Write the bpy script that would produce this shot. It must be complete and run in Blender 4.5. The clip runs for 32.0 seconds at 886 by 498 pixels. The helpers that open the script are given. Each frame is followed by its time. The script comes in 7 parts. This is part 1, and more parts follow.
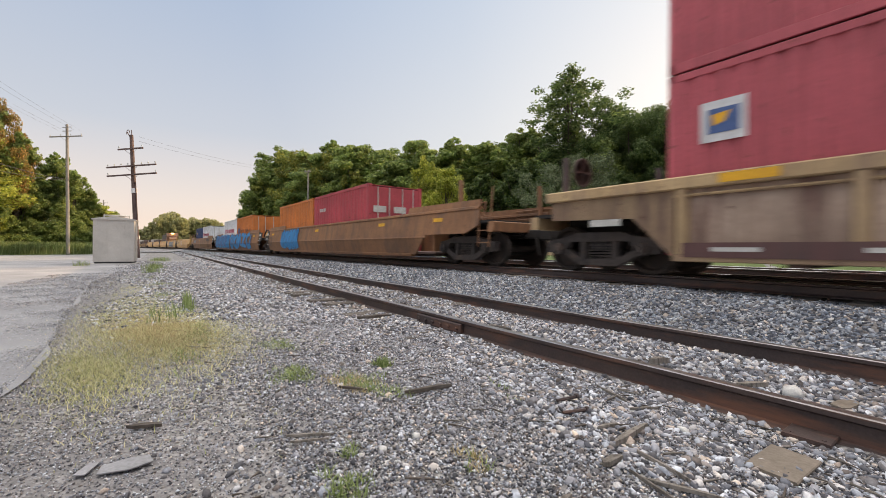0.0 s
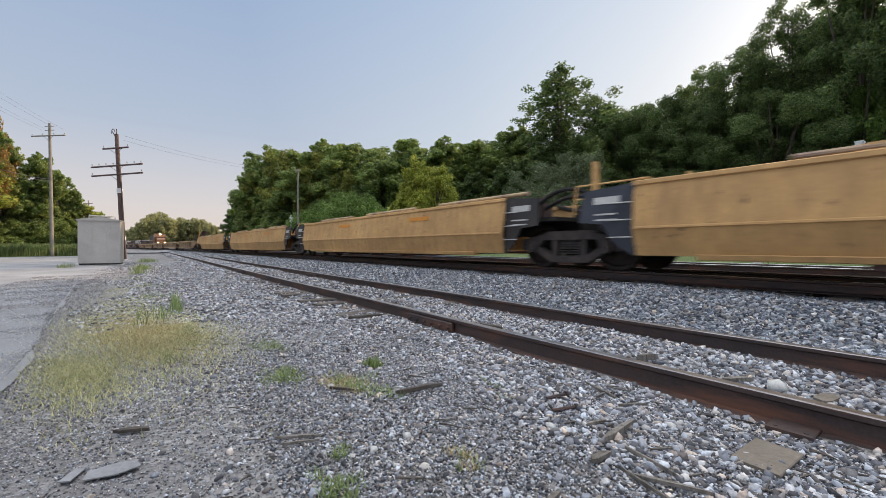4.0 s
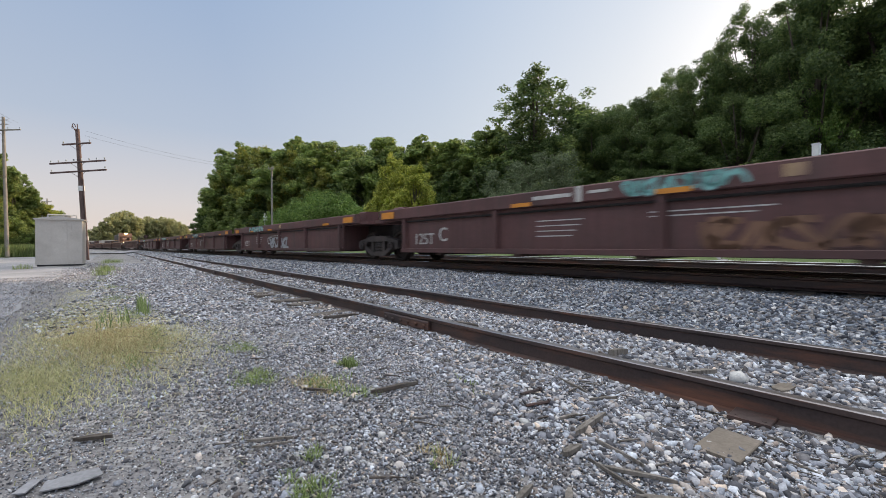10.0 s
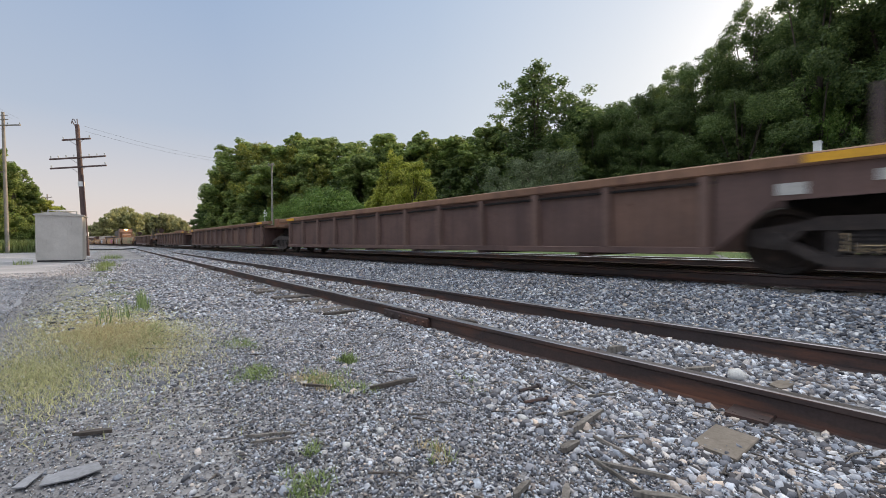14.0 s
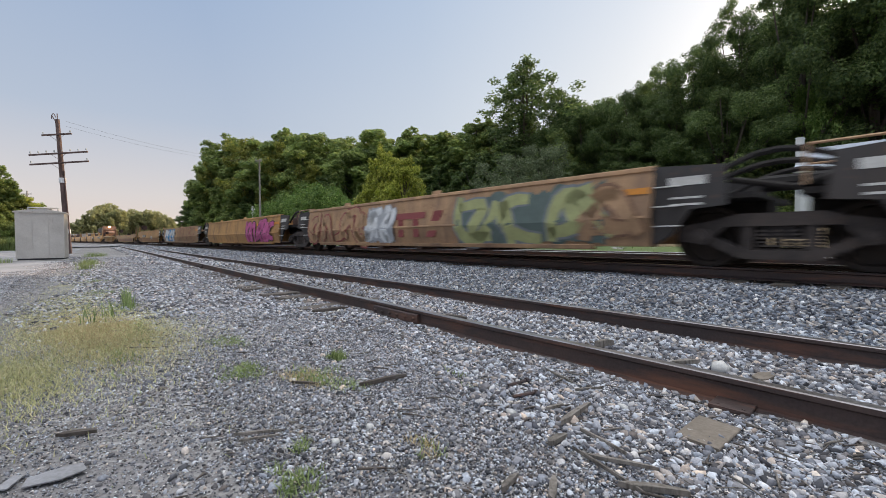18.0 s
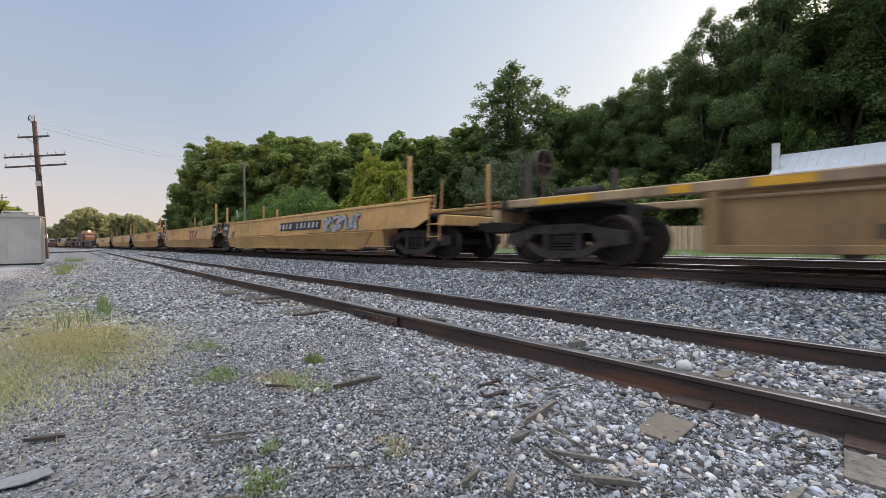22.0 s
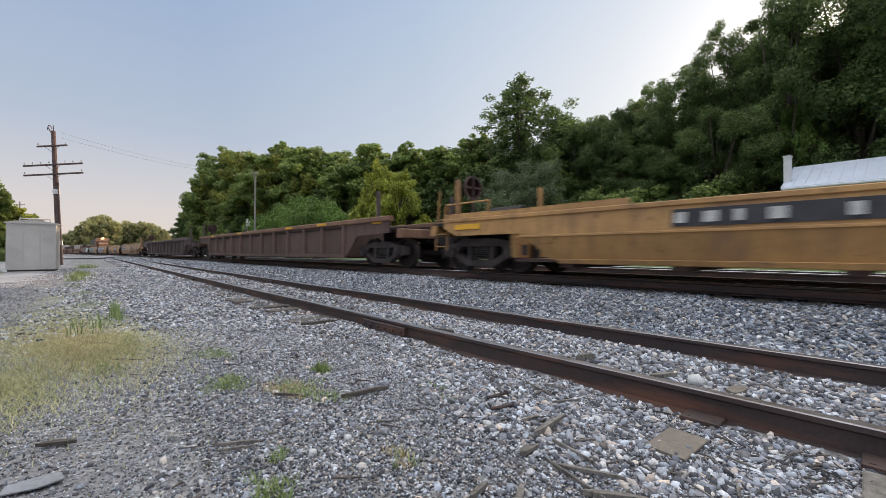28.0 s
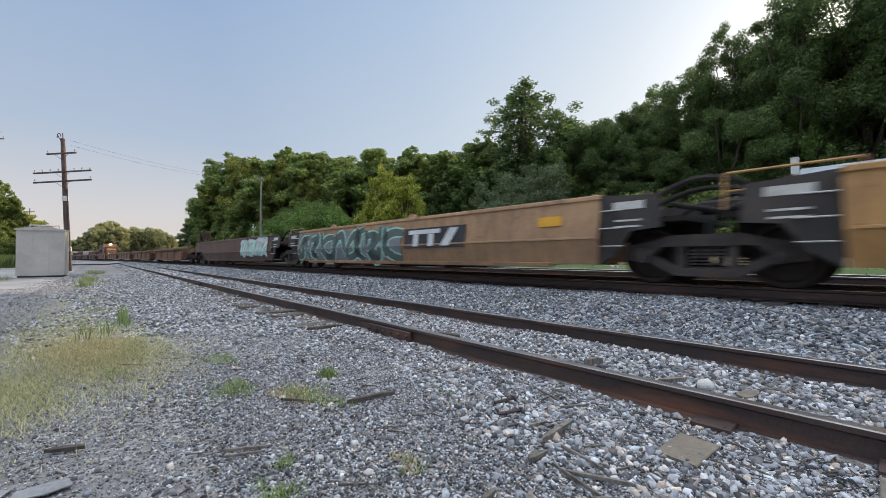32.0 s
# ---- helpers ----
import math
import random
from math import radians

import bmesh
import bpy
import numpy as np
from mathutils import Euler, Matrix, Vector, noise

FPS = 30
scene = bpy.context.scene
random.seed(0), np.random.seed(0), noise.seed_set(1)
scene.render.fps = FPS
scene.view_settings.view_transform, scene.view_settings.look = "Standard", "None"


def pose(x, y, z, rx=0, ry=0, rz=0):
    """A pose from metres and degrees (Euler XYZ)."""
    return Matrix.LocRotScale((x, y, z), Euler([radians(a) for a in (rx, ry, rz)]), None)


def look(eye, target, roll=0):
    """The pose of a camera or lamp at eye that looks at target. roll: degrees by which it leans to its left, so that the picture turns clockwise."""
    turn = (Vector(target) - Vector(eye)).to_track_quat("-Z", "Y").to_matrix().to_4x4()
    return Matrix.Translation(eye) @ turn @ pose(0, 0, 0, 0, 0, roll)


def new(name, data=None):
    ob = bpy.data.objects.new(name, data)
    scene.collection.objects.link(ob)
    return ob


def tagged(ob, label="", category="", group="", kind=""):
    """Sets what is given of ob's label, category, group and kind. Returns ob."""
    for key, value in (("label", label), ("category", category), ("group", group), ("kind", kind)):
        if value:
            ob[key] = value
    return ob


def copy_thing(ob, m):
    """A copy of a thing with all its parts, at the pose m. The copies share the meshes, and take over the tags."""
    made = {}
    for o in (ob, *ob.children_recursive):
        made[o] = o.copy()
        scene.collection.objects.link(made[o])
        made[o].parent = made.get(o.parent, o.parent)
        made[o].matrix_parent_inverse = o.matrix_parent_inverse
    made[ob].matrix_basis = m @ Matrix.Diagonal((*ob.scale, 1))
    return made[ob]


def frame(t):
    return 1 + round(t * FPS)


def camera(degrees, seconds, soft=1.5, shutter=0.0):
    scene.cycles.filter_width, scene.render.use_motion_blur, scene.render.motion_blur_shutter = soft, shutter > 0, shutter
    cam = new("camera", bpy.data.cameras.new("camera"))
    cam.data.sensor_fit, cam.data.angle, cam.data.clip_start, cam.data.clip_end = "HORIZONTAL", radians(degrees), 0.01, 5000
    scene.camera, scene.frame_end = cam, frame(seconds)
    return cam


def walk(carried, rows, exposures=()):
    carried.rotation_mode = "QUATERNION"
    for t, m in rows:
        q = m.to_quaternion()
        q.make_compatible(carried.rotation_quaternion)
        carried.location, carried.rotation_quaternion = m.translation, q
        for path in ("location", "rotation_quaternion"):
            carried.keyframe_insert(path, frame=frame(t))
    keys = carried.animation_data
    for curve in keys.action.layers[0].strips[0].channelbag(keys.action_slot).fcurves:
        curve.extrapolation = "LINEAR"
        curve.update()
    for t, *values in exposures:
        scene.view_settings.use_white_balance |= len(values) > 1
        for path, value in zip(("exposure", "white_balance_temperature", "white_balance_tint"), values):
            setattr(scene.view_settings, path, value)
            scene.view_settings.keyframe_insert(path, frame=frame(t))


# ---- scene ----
FOV = 94.3
cam = camera(FOV, 32.0, soft=0.6, shutter=0.15)
EV = 0.03
PATH = [
    (0, pose(-0.021, -0.019, 0.778, 89.97, -0.50, 55.30)),
    (0.5, pose(-0.020, -0.017, 0.780, 89.89, -0.38, 55.27)),
    (1, pose(-0.018, -0.019, 0.780, 89.88, -0.37, 55.22)),
    (1.5, pose(-0.016, -0.022, 0.780, 89.93, -0.41, 55.04)),
    (2, pose(-0.015, -0.022, 0.781, 90.00, -0.44, 54.64)),
    (2.5, pose(-0.012, -0.020, 0.782, 90.10, -0.35, 54.36)),
    (3, pose(-0.010, -0.018, 0.784, 90.07, -0.16, 54.33)),
    (3.5, pose(-0.011, -0.017, 0.785, 89.91, -0.09, 54.31)),
    (5.5, pose(-0.009, 0.002, 0.784, 89.48, -0.04, 53.27)),
    (6, pose(-0.005, -0.000, 0.783, 89.53, -0.10, 53.16)),
    (6.5, pose(-0.000, -0.007, 0.782, 89.53, -0.19, 52.91)),
    (7, pose(-0.000, -0.012, 0.781, 89.53, -0.17, 52.49)),
    (7.5, pose(-0.001, -0.010, 0.781, 89.50, 0.14, 52.05)),
    (8, pose(-0.003, -0.006, 0.782, 89.41, 0.41, 51.57)),
    (8.5, pose(-0.005, -0.003, 0.783, 89.39, 0.53, 51.30)),
    (9, pose(-0.006, -0.002, 0.783, 89.41, 0.38, 51.22)),
    (9.5, pose(-0.003, -0.000, 0.783, 89.53, 0.23, 51.18)),
    (10, pose(0.004, -0.001, 0.784, 89.60, 0.20, 51.00)),
    (10.5, pose(0.010, -0.003, 0.783, 89.53, 0.28, 50.86)),
    (11, pose(0.010, -0.005, 0.782, 89.39, 0.18, 50.87)),
    (11.5, pose(0.006, -0.005, 0.782, 89.22, 0.04, 51.11)),
    (12, pose(0.002, -0.003, 0.780, 89.01, -0.10, 51.31)),
    (12.5, pose(0.001, -0.002, 0.780, 88.90, -0.02, 51.35)),
    (13, pose(0.001, 0.000, 0.781, 88.90, 0.00, 51.23)),
    (13.5, pose(0.004, 0.003, 0.782, 89.00, 0.04, 51.11)),
    (14, pose(0.008, 0.004, 0.783, 89.16, 0.02, 51.03)),
    (14.5, pose(0.012, 0.002, 0.783, 89.29, -0.02, 50.87)),
    (16.5, pose(0.015, -0.003, 0.783, 89.00, 0.12, 49.92)),
    (17, pose(0.015, -0.000, 0.782, 88.77, 0.18, 49.70)),
    (17.5, pose(0.015, 0.004, 0.783, 88.68, 0.25, 49.65)),
    (18, pose(0.017, 0.008, 0.783, 88.62, 0.26, 49.65)),
    (18.5, pose(0.018, 0.008, 0.781, 88.56, 0.15, 49.66)),
    (19, pose(0.014, 0.007, 0.779, 88.57, 0.14, 49.46)),
    (19.5, pose(0.014, 0.010, 0.778, 88.72, 0.27, 48.99)),
    (20, pose(0.035, 0.018, 0.780, 88.90, 0.40, 48.43)),
    (20.5, pose(0.071, 0.026, 0.781, 88.94, 0.39, 48.18)),
    (21, pose(0.109, 0.031, 0.784, 88.91, 0.34, 48.06)),
    (21.5, pose(0.129, 0.037, 0.785, 88.99, 0.36, 48.02)),
    (22, pose(0.131, 0.042, 0.785, 89.13, 0.40, 47.97)),
    (22.5, pose(0.129, 0.041, 0.786, 89.45, 0.24, 48.15)),
    (23, pose(0.129, 0.041, 0.786, 89.60, 0.11, 48.50)),
    (23.5, pose(0.128, 0.040, 0.785, 89.49, 0.08, 48.87)),
    (24, pose(0.127, 0.038, 0.784, 89.39, 0.09, 49.19)),
    (24.5, pose(0.126, 0.037, 0.785, 89.52, 0.13, 49.47)),
    (25, pose(0.125, 0.036, 0.786, 89.83, 0.13, 49.63)),
    (25.5, pose(0.126, 0.037, 0.786, 90.03, 0.10, 49.59)),
    (27.5, pose(0.132, 0.029, 0.788, 90.25, -0.09, 49.19)),
    (28, pose(0.132, 0.029, 0.788, 90.54, -0.12, 49.03)),
    (28.5, pose(0.133, 0.028, 0.791, 90.70, -0.01, 48.96)),
    (29, pose(0.131, 0.026, 0.792, 90.94, -0.09, 49.12)),
    (29.5, pose(0.130, 0.023, 0.792, 91.20, -0.19, 49.42)),
    (30, pose(0.130, 0.021, 0.792, 91.32, -0.17, 49.57)),
    (30.5, pose(0.128, 0.023, 0.791, 91.20, -0.05, 49.59)),
    (31, pose(0.125, 0.027, 0.790, 91.01, 0.03, 49.58)),
    (31.5, pose(0.124, 0.029, 0.789, 91.05, 0.07, 49.63)),
    (32, pose(0.122, 0.028, 0.789, 91.12, 0.17, 49.70)),
]

walk(cam, PATH, exposures=[(0, EV + 0.26, 7400, 12.5), (0.9, EV, 6530, 10), (28.3, EV, 6580, 10), (29.8, EV - 0.03, 6290, 7.5), (32, EV - 0.03, 6290, 7.5)])

# ---- world and sun: evening sun behind the wood across the tracks ----
SUN_EL, SUN_DIR = radians(21.0), Vector((-0.05, 1.0, 0)).normalized()
world = bpy.data.worlds.new("evening_sky")
scene.world = world
world.use_nodes = True
wn = world.node_tree
sky = wn.nodes.new("ShaderNodeTexSky")
sky.sky_type = "NISHITA"
sky.sun_disc = False
sky.sun_elevation = SUN_EL
sky.sun_rotation = math.atan2(SUN_DIR.x, SUN_DIR.y)
sky.air_density, sky.dust_density, sky.ozone_density = 1.0, 3.0, 1.6
# hazy evening dome: pinkish at the horizon, pale blue higher up; the unseen zenith is brightened evenly, added to light
# the yard; the sky model adds the glow round the sun
dome = wn.nodes.new("ShaderNodeValToRGB")
while len(dome.color_ramp.elements) < 7:
    dome.color_ramp.elements.new(0.5)
for el, (p, c) in zip(dome.color_ramp.elements, ((0.0, (0.76, 0.64, 0.57)), (0.09, (0.65, 0.61, 0.61)), (0.24, (0.435, 0.50, 0.61)), (0.54, (0.295, 0.405, 0.595)), (0.68, (0.90, 0.96, 1.06)), (0.82, (1.66, 1.70, 1.76)), (1.0, (2.75, 2.78, 2.82)))):
    el.position, el.color = p, (*c, 1)
wsep = wn.nodes.new("ShaderNodeSeparateXYZ")
wn.links.new(wn.nodes.new("ShaderNodeTexCoord").outputs["Generated"], wsep.inputs[0])
wn.links.new(wsep.outputs["Z"], dome.inputs[0])
wmix = wn.nodes.new("ShaderNodeMix")
wmix.data_type, wmix.blend_type = "RGBA", "ADD"
wmix.inputs[0].default_value = 0.014
wn.links.new(dome.outputs[0], wmix.inputs[6])
wn.links.new(sky.outputs[0], wmix.inputs[7])
# haze scatters the sunlight forward: the sky pales evenly towards the sun
toward = wn.nodes.new("ShaderNodeVectorMath")
toward.operation = "DOT_PRODUCT"
toward.inputs[1].default_value = tuple(SUN_DIR * math.cos(SUN_EL) + Vector((0, 0, math.sin(SUN_EL))))
wn.links.new(wsep.inputs[0].links[0].from_socket, toward.inputs[0])
haze = wn.nodes.new("ShaderNodeValToRGB")
while len(haze.color_ramp.elements) < 4:
    haze.color_ramp.elements.new(0.5)
for el, (p, c) in zip(haze.color_ramp.elements, ((0.35, (0.0, 0.0, 0.0)), (0.70, (0.11, 0.10, 0.065)), (0.93, (0.25, 0.215, 0.135)), (1.0, (0.34, 0.29, 0.19)))):
    el.position, el.color = p, (*c, 1)
wn.links.new(toward.outputs["Value"], haze.inputs[0])
wsum = wn.nodes.new("ShaderNodeMix")
wsum.data_type, wsum.blend_type = "RGBA", "ADD"
wsum.inputs[0].default_value = 1.0
wn.links.new(wmix.outputs[2], wsum.inputs[6])
wn.links.new(haze.outputs[0], wsum.inputs[7])
wn.links.new(wsum.outputs[2], wn.nodes["Background"].inputs[0])
wn.nodes["Background"].inputs[1].default_value = 1.0
sun = new("sun", bpy.data.lights.new("sun", "SUN"))
sun.data.energy, sun.data.angle, sun.data.color = 5.0, radians(0.6), (1.0, 0.72, 0.45)
sun.matrix_world = look(SUN_DIR * math.cos(SUN_EL) * 100 + Vector((0, 0, 100 * math.sin(SUN_EL))), (0, 0, 0))

# ---- materials ----
def nodes_of(name):
    m = bpy.data.materials.new(name)
    m.use_nodes = True
    nt = m.node_tree
    return m, nt, nt.nodes["Principled BSDF"]


def add(nt, kind, **props):
    n = nt.nodes.new("ShaderNode" + kind)
    for key, value in props.items():
        if key == "operation":
            n.operation = value
        elif key == "blend_type":
            n.blend_type = value
        elif key == "data_type":
            n.data_type = value
    return n


def noise_tex(nt, vec, scale, detail=4.0, rough=0.6):
    n = nt.nodes.new("ShaderNodeTexNoise")
    n.inputs["Scale"].default_value = scale
    n.inputs["Detail"].default_value = detail
    n.inputs["Roughness"].default_value = rough
    nt.links.new(vec, n.inputs["Vector"])
    return n.outputs["Fac"]


def ramp(nt, fac, stops):
    r = nt.nodes.new("ShaderNodeValToRGB")
    el = r.color_ramp.elements
    while len(el) < len(stops):
        el.new(0.5)
    for e, (p, c) in zip(el, stops):
        e.position = p
        e.color = (c, c, c, 1) if isinstance(c, (int, float)) else (*c, 1)
    nt.links.new(fac, r.inputs[0])
    return r.outputs[0]


def mix(nt, fac, a, b, blend="MIX"):
    m = nt.nodes.new("ShaderNodeMix")
    m.data_type, m.blend_type = "RGBA", blend
    for sock, v in ((m.inputs[0], fac), (m.inputs[6], a), (m.inputs[7], b)):
        if isinstance(v, (int, float)):
            sock.default_value = v
        elif isinstance(v, tuple):
            sock.default_value = (*v, 1)
        else:
            nt.links.new(v, sock)
    return m.outputs[2]


def scaled(nt, vec, s):
    m = nt.nodes.new("ShaderNodeMapping")
    m.inputs["Scale"].default_value = s
    nt.links.new(vec, m.inputs["Vector"])
    return m.outputs[0]


def bump(nt, bsdf, height, strength, dist=0.02):
    b = nt.nodes.new("ShaderNodeBump")
    b.inputs["Strength"].default_value, b.inputs["Distance"].default_value = strength, dist
    nt.links.new(height, b.inputs["Height"])
    nt.links.new(b.outputs[0], bsdf.inputs["Normal"])


def surface(name, a, b, scale=1.5, rough=0.6, metal=0.0, grain=0.35, gscale=25.0, bumps=0.15, dist=0.01,
            wear=None, wear_at=(0.55, 0.7), streak=(1, 1, 1), wscale=3.0, vary=0.0):
    """Two-scale weathered surface: broad blotches a to b, fine grain, and wear (rust, dirt) in noise-shaped patches."""
    m, nt, bsdf = nodes_of(name)
    vec = nt.nodes.new("ShaderNodeTexCoord").outputs["Object"]
    info = nt.nodes.new("ShaderNodeObjectInfo")
    shift = nt.nodes.new("ShaderNodeVectorMath")
    shift.operation = "ADD"
    comb = nt.nodes.new("ShaderNodeCombineXYZ")
    far = nt.nodes.new("ShaderNodeMath")
    far.operation = "MULTIPLY"
    far.inputs[1].default_value = 37.0
    nt.links.new(info.outputs["Random"], far.inputs[0])
    nt.links.new(far.outputs[0], comb.inputs[0])
    nt.links.new(far.outputs[0], comb.inputs[2])
    nt.links.new(vec, shift.inputs[0])
    nt.links.new(comb.outputs[0], shift.inputs[1])
    vec = shift.outputs[0]
    big = noise_tex(nt, vec, scale)
    col = mix(nt, ramp(nt, big, [(0.3, 0.0), (0.7, 1.0)]), a, b)
    fine = noise_tex(nt, vec, gscale, 3.0)
    col = mix(nt, grain, col, ramp(nt, fine, [(0.25, 0.45), (0.75, 1.35)]), "MULTIPLY")
    if wear:
        w = noise_tex(nt, scaled(nt, vec, streak), wscale, 6.0, 0.65)
        col = mix(nt, ramp(nt, w, [(wear_at[0], 0.0), (wear_at[1], 1.0)]), col, wear)
    if vary:
        col = mix(nt, vary, col, ramp(nt, info.outputs["Random"], [(0.0, 0.5), (1.0, 1.5)]), "MULTIPLY")
    nt.links.new(col, bsdf.inputs["Base Color"])
    bsdf.inputs["Roughness"].default_value = rough
    bsdf.inputs["Metallic"].default_value = metal
    bump(nt, bsdf, fine, bumps, dist)
    return m


def pebbles(name, stops, rough=0.85):
    """Stones: one colour for each stone, with fine grain."""
    m, nt, bsdf = nodes_of(name)
    geo = nt.nodes.new("ShaderNodeNewGeometry")
    vec = nt.nodes.new("ShaderNodeTexCoord").outputs["Object"]
    fine = noise_tex(nt, vec, 90.0, 4.0)
    col = ramp(nt, geo.outputs["Random Per Island"], stops)
    tint = nt.nodes.new("ShaderNodeMath")
    tint.operation = "MULTIPLY"
    tint.inputs[1].default_value = 13.7
    nt.links.new(geo.outputs["Random Per Island"], tint.inputs[0])
    part_of = nt.nodes.new("ShaderNodeMath")
    part_of.operation = "FRACT"
    nt.links.new(tint.outputs[0], part_of.inputs[0])
    col = mix(nt, 1.0, col, ramp(nt, part_of.outputs[0], [(0.0, (0.93, 1.0, 1.10)), (0.55, (1.0, 1.0, 1.03)), (0.8, (1.06, 0.99, 0.93)), (1.0, (1.22, 0.98, 0.78))]), "MULTIPLY")
    col = mix(nt, 0.6, col, ramp(nt, fine, [(0.3, 0.55), (0.7, 1.3)]), "MULTIPLY")
    dust = noise_tex(nt, vec, 1.1, 5.0)
    col = mix(nt, ramp(nt, dust, [(0.45, 0.0), (0.75, 0.3)]), col, (0.20, 0.198, 0.21))
    nt.links.new(col, bsdf.inputs["Base Color"])
    bsdf.inputs["Roughness"].default_value = rough
    bump(nt, bsdf, fine, 0.4, 0.004)
    return m


def leafy(name, stops, glow=0.35):
    """Leaves: one tone for each leaf, partly see-through to light."""
    m, nt, bsdf = nodes_of(name)
    geo = nt.nodes.new("ShaderNodeNewGeometry")
    vec = nt.nodes.new("ShaderNodeTexCoord").outputs["Object"]
    col = ramp(nt, geo.outputs["Random Per Island"], stops)
    broad = noise_tex(nt, vec, 0.35, 2.0)
    col = mix(nt, 0.7, col, ramp(nt, broad, [(0.3, 0.6), (0.7, 1.35)]), "MULTIPLY")
    nt.links.new(col, bsdf.inputs["Base Color"])
    bsdf.inputs["Roughness"].default_value = 0.6
    trans = nt.nodes.new("ShaderNodeBsdfTranslucent")
    nt.links.new(col, trans.inputs["Color"])
    ms = nt.nodes.new("ShaderNodeMixShader")
    ms.inputs[0].default_value = glow
    out = nt.nodes["Material Output"]
    nt.links.new(bsdf.outputs[0], ms.inputs[1])
    nt.links.new(trans.outputs[0], ms.inputs[2])
    nt.links.new(ms.outputs[0], out.inputs["Surface"])
    return m


def ground_material():
    """Packed grey gravel and dirt, with damp dark soil, pale dust and, past the tracks, mown grass."""
    m, nt, bsdf = nodes_of("ground_gravel")
    vec = nt.nodes.new("ShaderNodeTexCoord").outputs["Object"]
    v = nt.nodes.new("ShaderNodeTexVoronoi")
    v.inputs["Scale"].default_value = 34.0
    nt.links.new(vec, v.inputs["Vector"])
    v2 = nt.nodes.new("ShaderNodeTexVoronoi")
    v2.inputs["Scale"].default_value = 11.0
    nt.links.new(vec, v2.inputs["Vector"])
    sep = nt.nodes.new("ShaderNodeSeparateColor")
    nt.links.new(v.outputs["Color"], sep.inputs[0])
    stone = ramp(nt, sep.outputs[0], [(0.0, (0.10, 0.093, 0.085)), (0.6, (0.24, 0.23, 0.22)), (1.0, (0.48, 0.47, 0.46))])
    soil = ramp(nt, noise_tex(nt, vec, 60.0, 5.0), [(0.3, (0.085, 0.082, 0.086)), (0.7, (0.25, 0.242, 0.253))])
    patch = noise_tex(nt, vec, 0.8, 6.0, 0.6)
    col = mix(nt, ramp(nt, patch, [(0.4, 0.15), (0.6, 0.85)]), soil, stone)
    big = noise_tex(nt, vec, 0.25, 3.0)
    col = mix(nt, ramp(nt, big, [(0.45, 0.0), (0.75, 0.4)]), col, (0.34, 0.335, 0.35))
    nt.links.new(col, bsdf.inputs["Base Color"])
    bsdf.inputs["Roughness"].default_value = 0.95
    bump(nt, bsdf, v.outputs["Distance"], 0.6, 0.02)
    return m


def asphalt_material():
    m, nt, bsdf = nodes_of("old_asphalt")
    vec = nt.nodes.new("ShaderNodeTexCoord").outputs["Object"]
    fine = noise_tex(nt, vec, 140.0, 4.0)
    broad = noise_tex(nt, vec, 0.45, 5.0)
    col = ramp(nt, broad, [(0.3, (0.17, 0.172, 0.185)), (0.5, (0.235, 0.237, 0.252)), (0.72, (0.325, 0.327, 0.34))])
    col = mix(nt, 0.6, col, ramp(nt, fine, [(0.3, 0.6), (0.7, 1.4)]), "MULTIPLY")
    nt.links.new(col, bsdf.inputs["Base Color"])
    bsdf.inputs["Roughness"].default_value = 0.8
    bump(nt, bsdf, fine, 0.3, 0.005)
    return m


GROUND = ground_material()
ASPHALT = asphalt_material()
SOIL = surface("lawn_soil", (0.06, 0.10, 0.03), (0.12, 0.16, 0.05), 0.6, 0.95)
BALLAST = pebbles("ballast_stone", [(0.0, (0.035, 0.04, 0.052)), (0.45, (0.17, 0.19, 0.225)), (0.85, (0.40, 0.425, 0.455)), (1.0, (0.70, 0.71, 0.72))])
GRAVEL = pebbles("pale_gravel_stone", [(0.0, (0.04, 0.04, 0.045)), (0.22, (0.10, 0.10, 0.112)), (0.45, (0.215, 0.22, 0.24)), (0.68, (0.355, 0.36, 0.385)), (0.86, (0.50, 0.51, 0.53)), (1.0, (0.72, 0.73, 0.75))])
RAIL_SIDE = surface("rusty_rail_steel", (0.046, 0.036, 0.038), (0.082, 0.054, 0.048), 2.0, 0.6, 0.2, 0.5, 60, 0.3, 0.003, (0.17, 0.078, 0.05), (0.5, 0.72), (0.4, 3, 3))
RAIL_TOP = surface("worn_rail_head", (0.46, 0.45, 0.46), (0.30, 0.27, 0.26), 3.0, 0.3, 0.9, 0.3, 80, 0.05)
RAIL_BRIGHT = surface("polished_rail_head", (0.62, 0.62, 0.63), (0.5, 0.5, 0.5), 3.0, 0.22, 1.0, 0.15, 80, 0.02)
TIE = surface("creosoted_tie", (0.05, 0.042, 0.036), (0.12, 0.10, 0.085), 3.0, 0.9, 0, 0.6, 40, 0.5, 0.01, (0.19, 0.175, 0.16), (0.5, 0.75), (0.3, 3, 3), 4, 0.3)
WOOD_GREY = surface("weathered_wood", (0.13, 0.115, 0.10), (0.26, 0.235, 0.21), 5, 0.9, 0, 0.5, 50, 0.5, 0.006, (0.07, 0.06, 0.05), (0.5, 0.7), (6, 6, 0.6), 6, 0.3)
WOOD_TAN = surface("split_tie_plank", (0.15, 0.125, 0.10), (0.235, 0.20, 0.165), 3, 0.85, 0, 0.4, 50, 0.3, 0.004, (0.12, 0.10, 0.08), (0.55, 0.75), (1, 8, 8), 5)
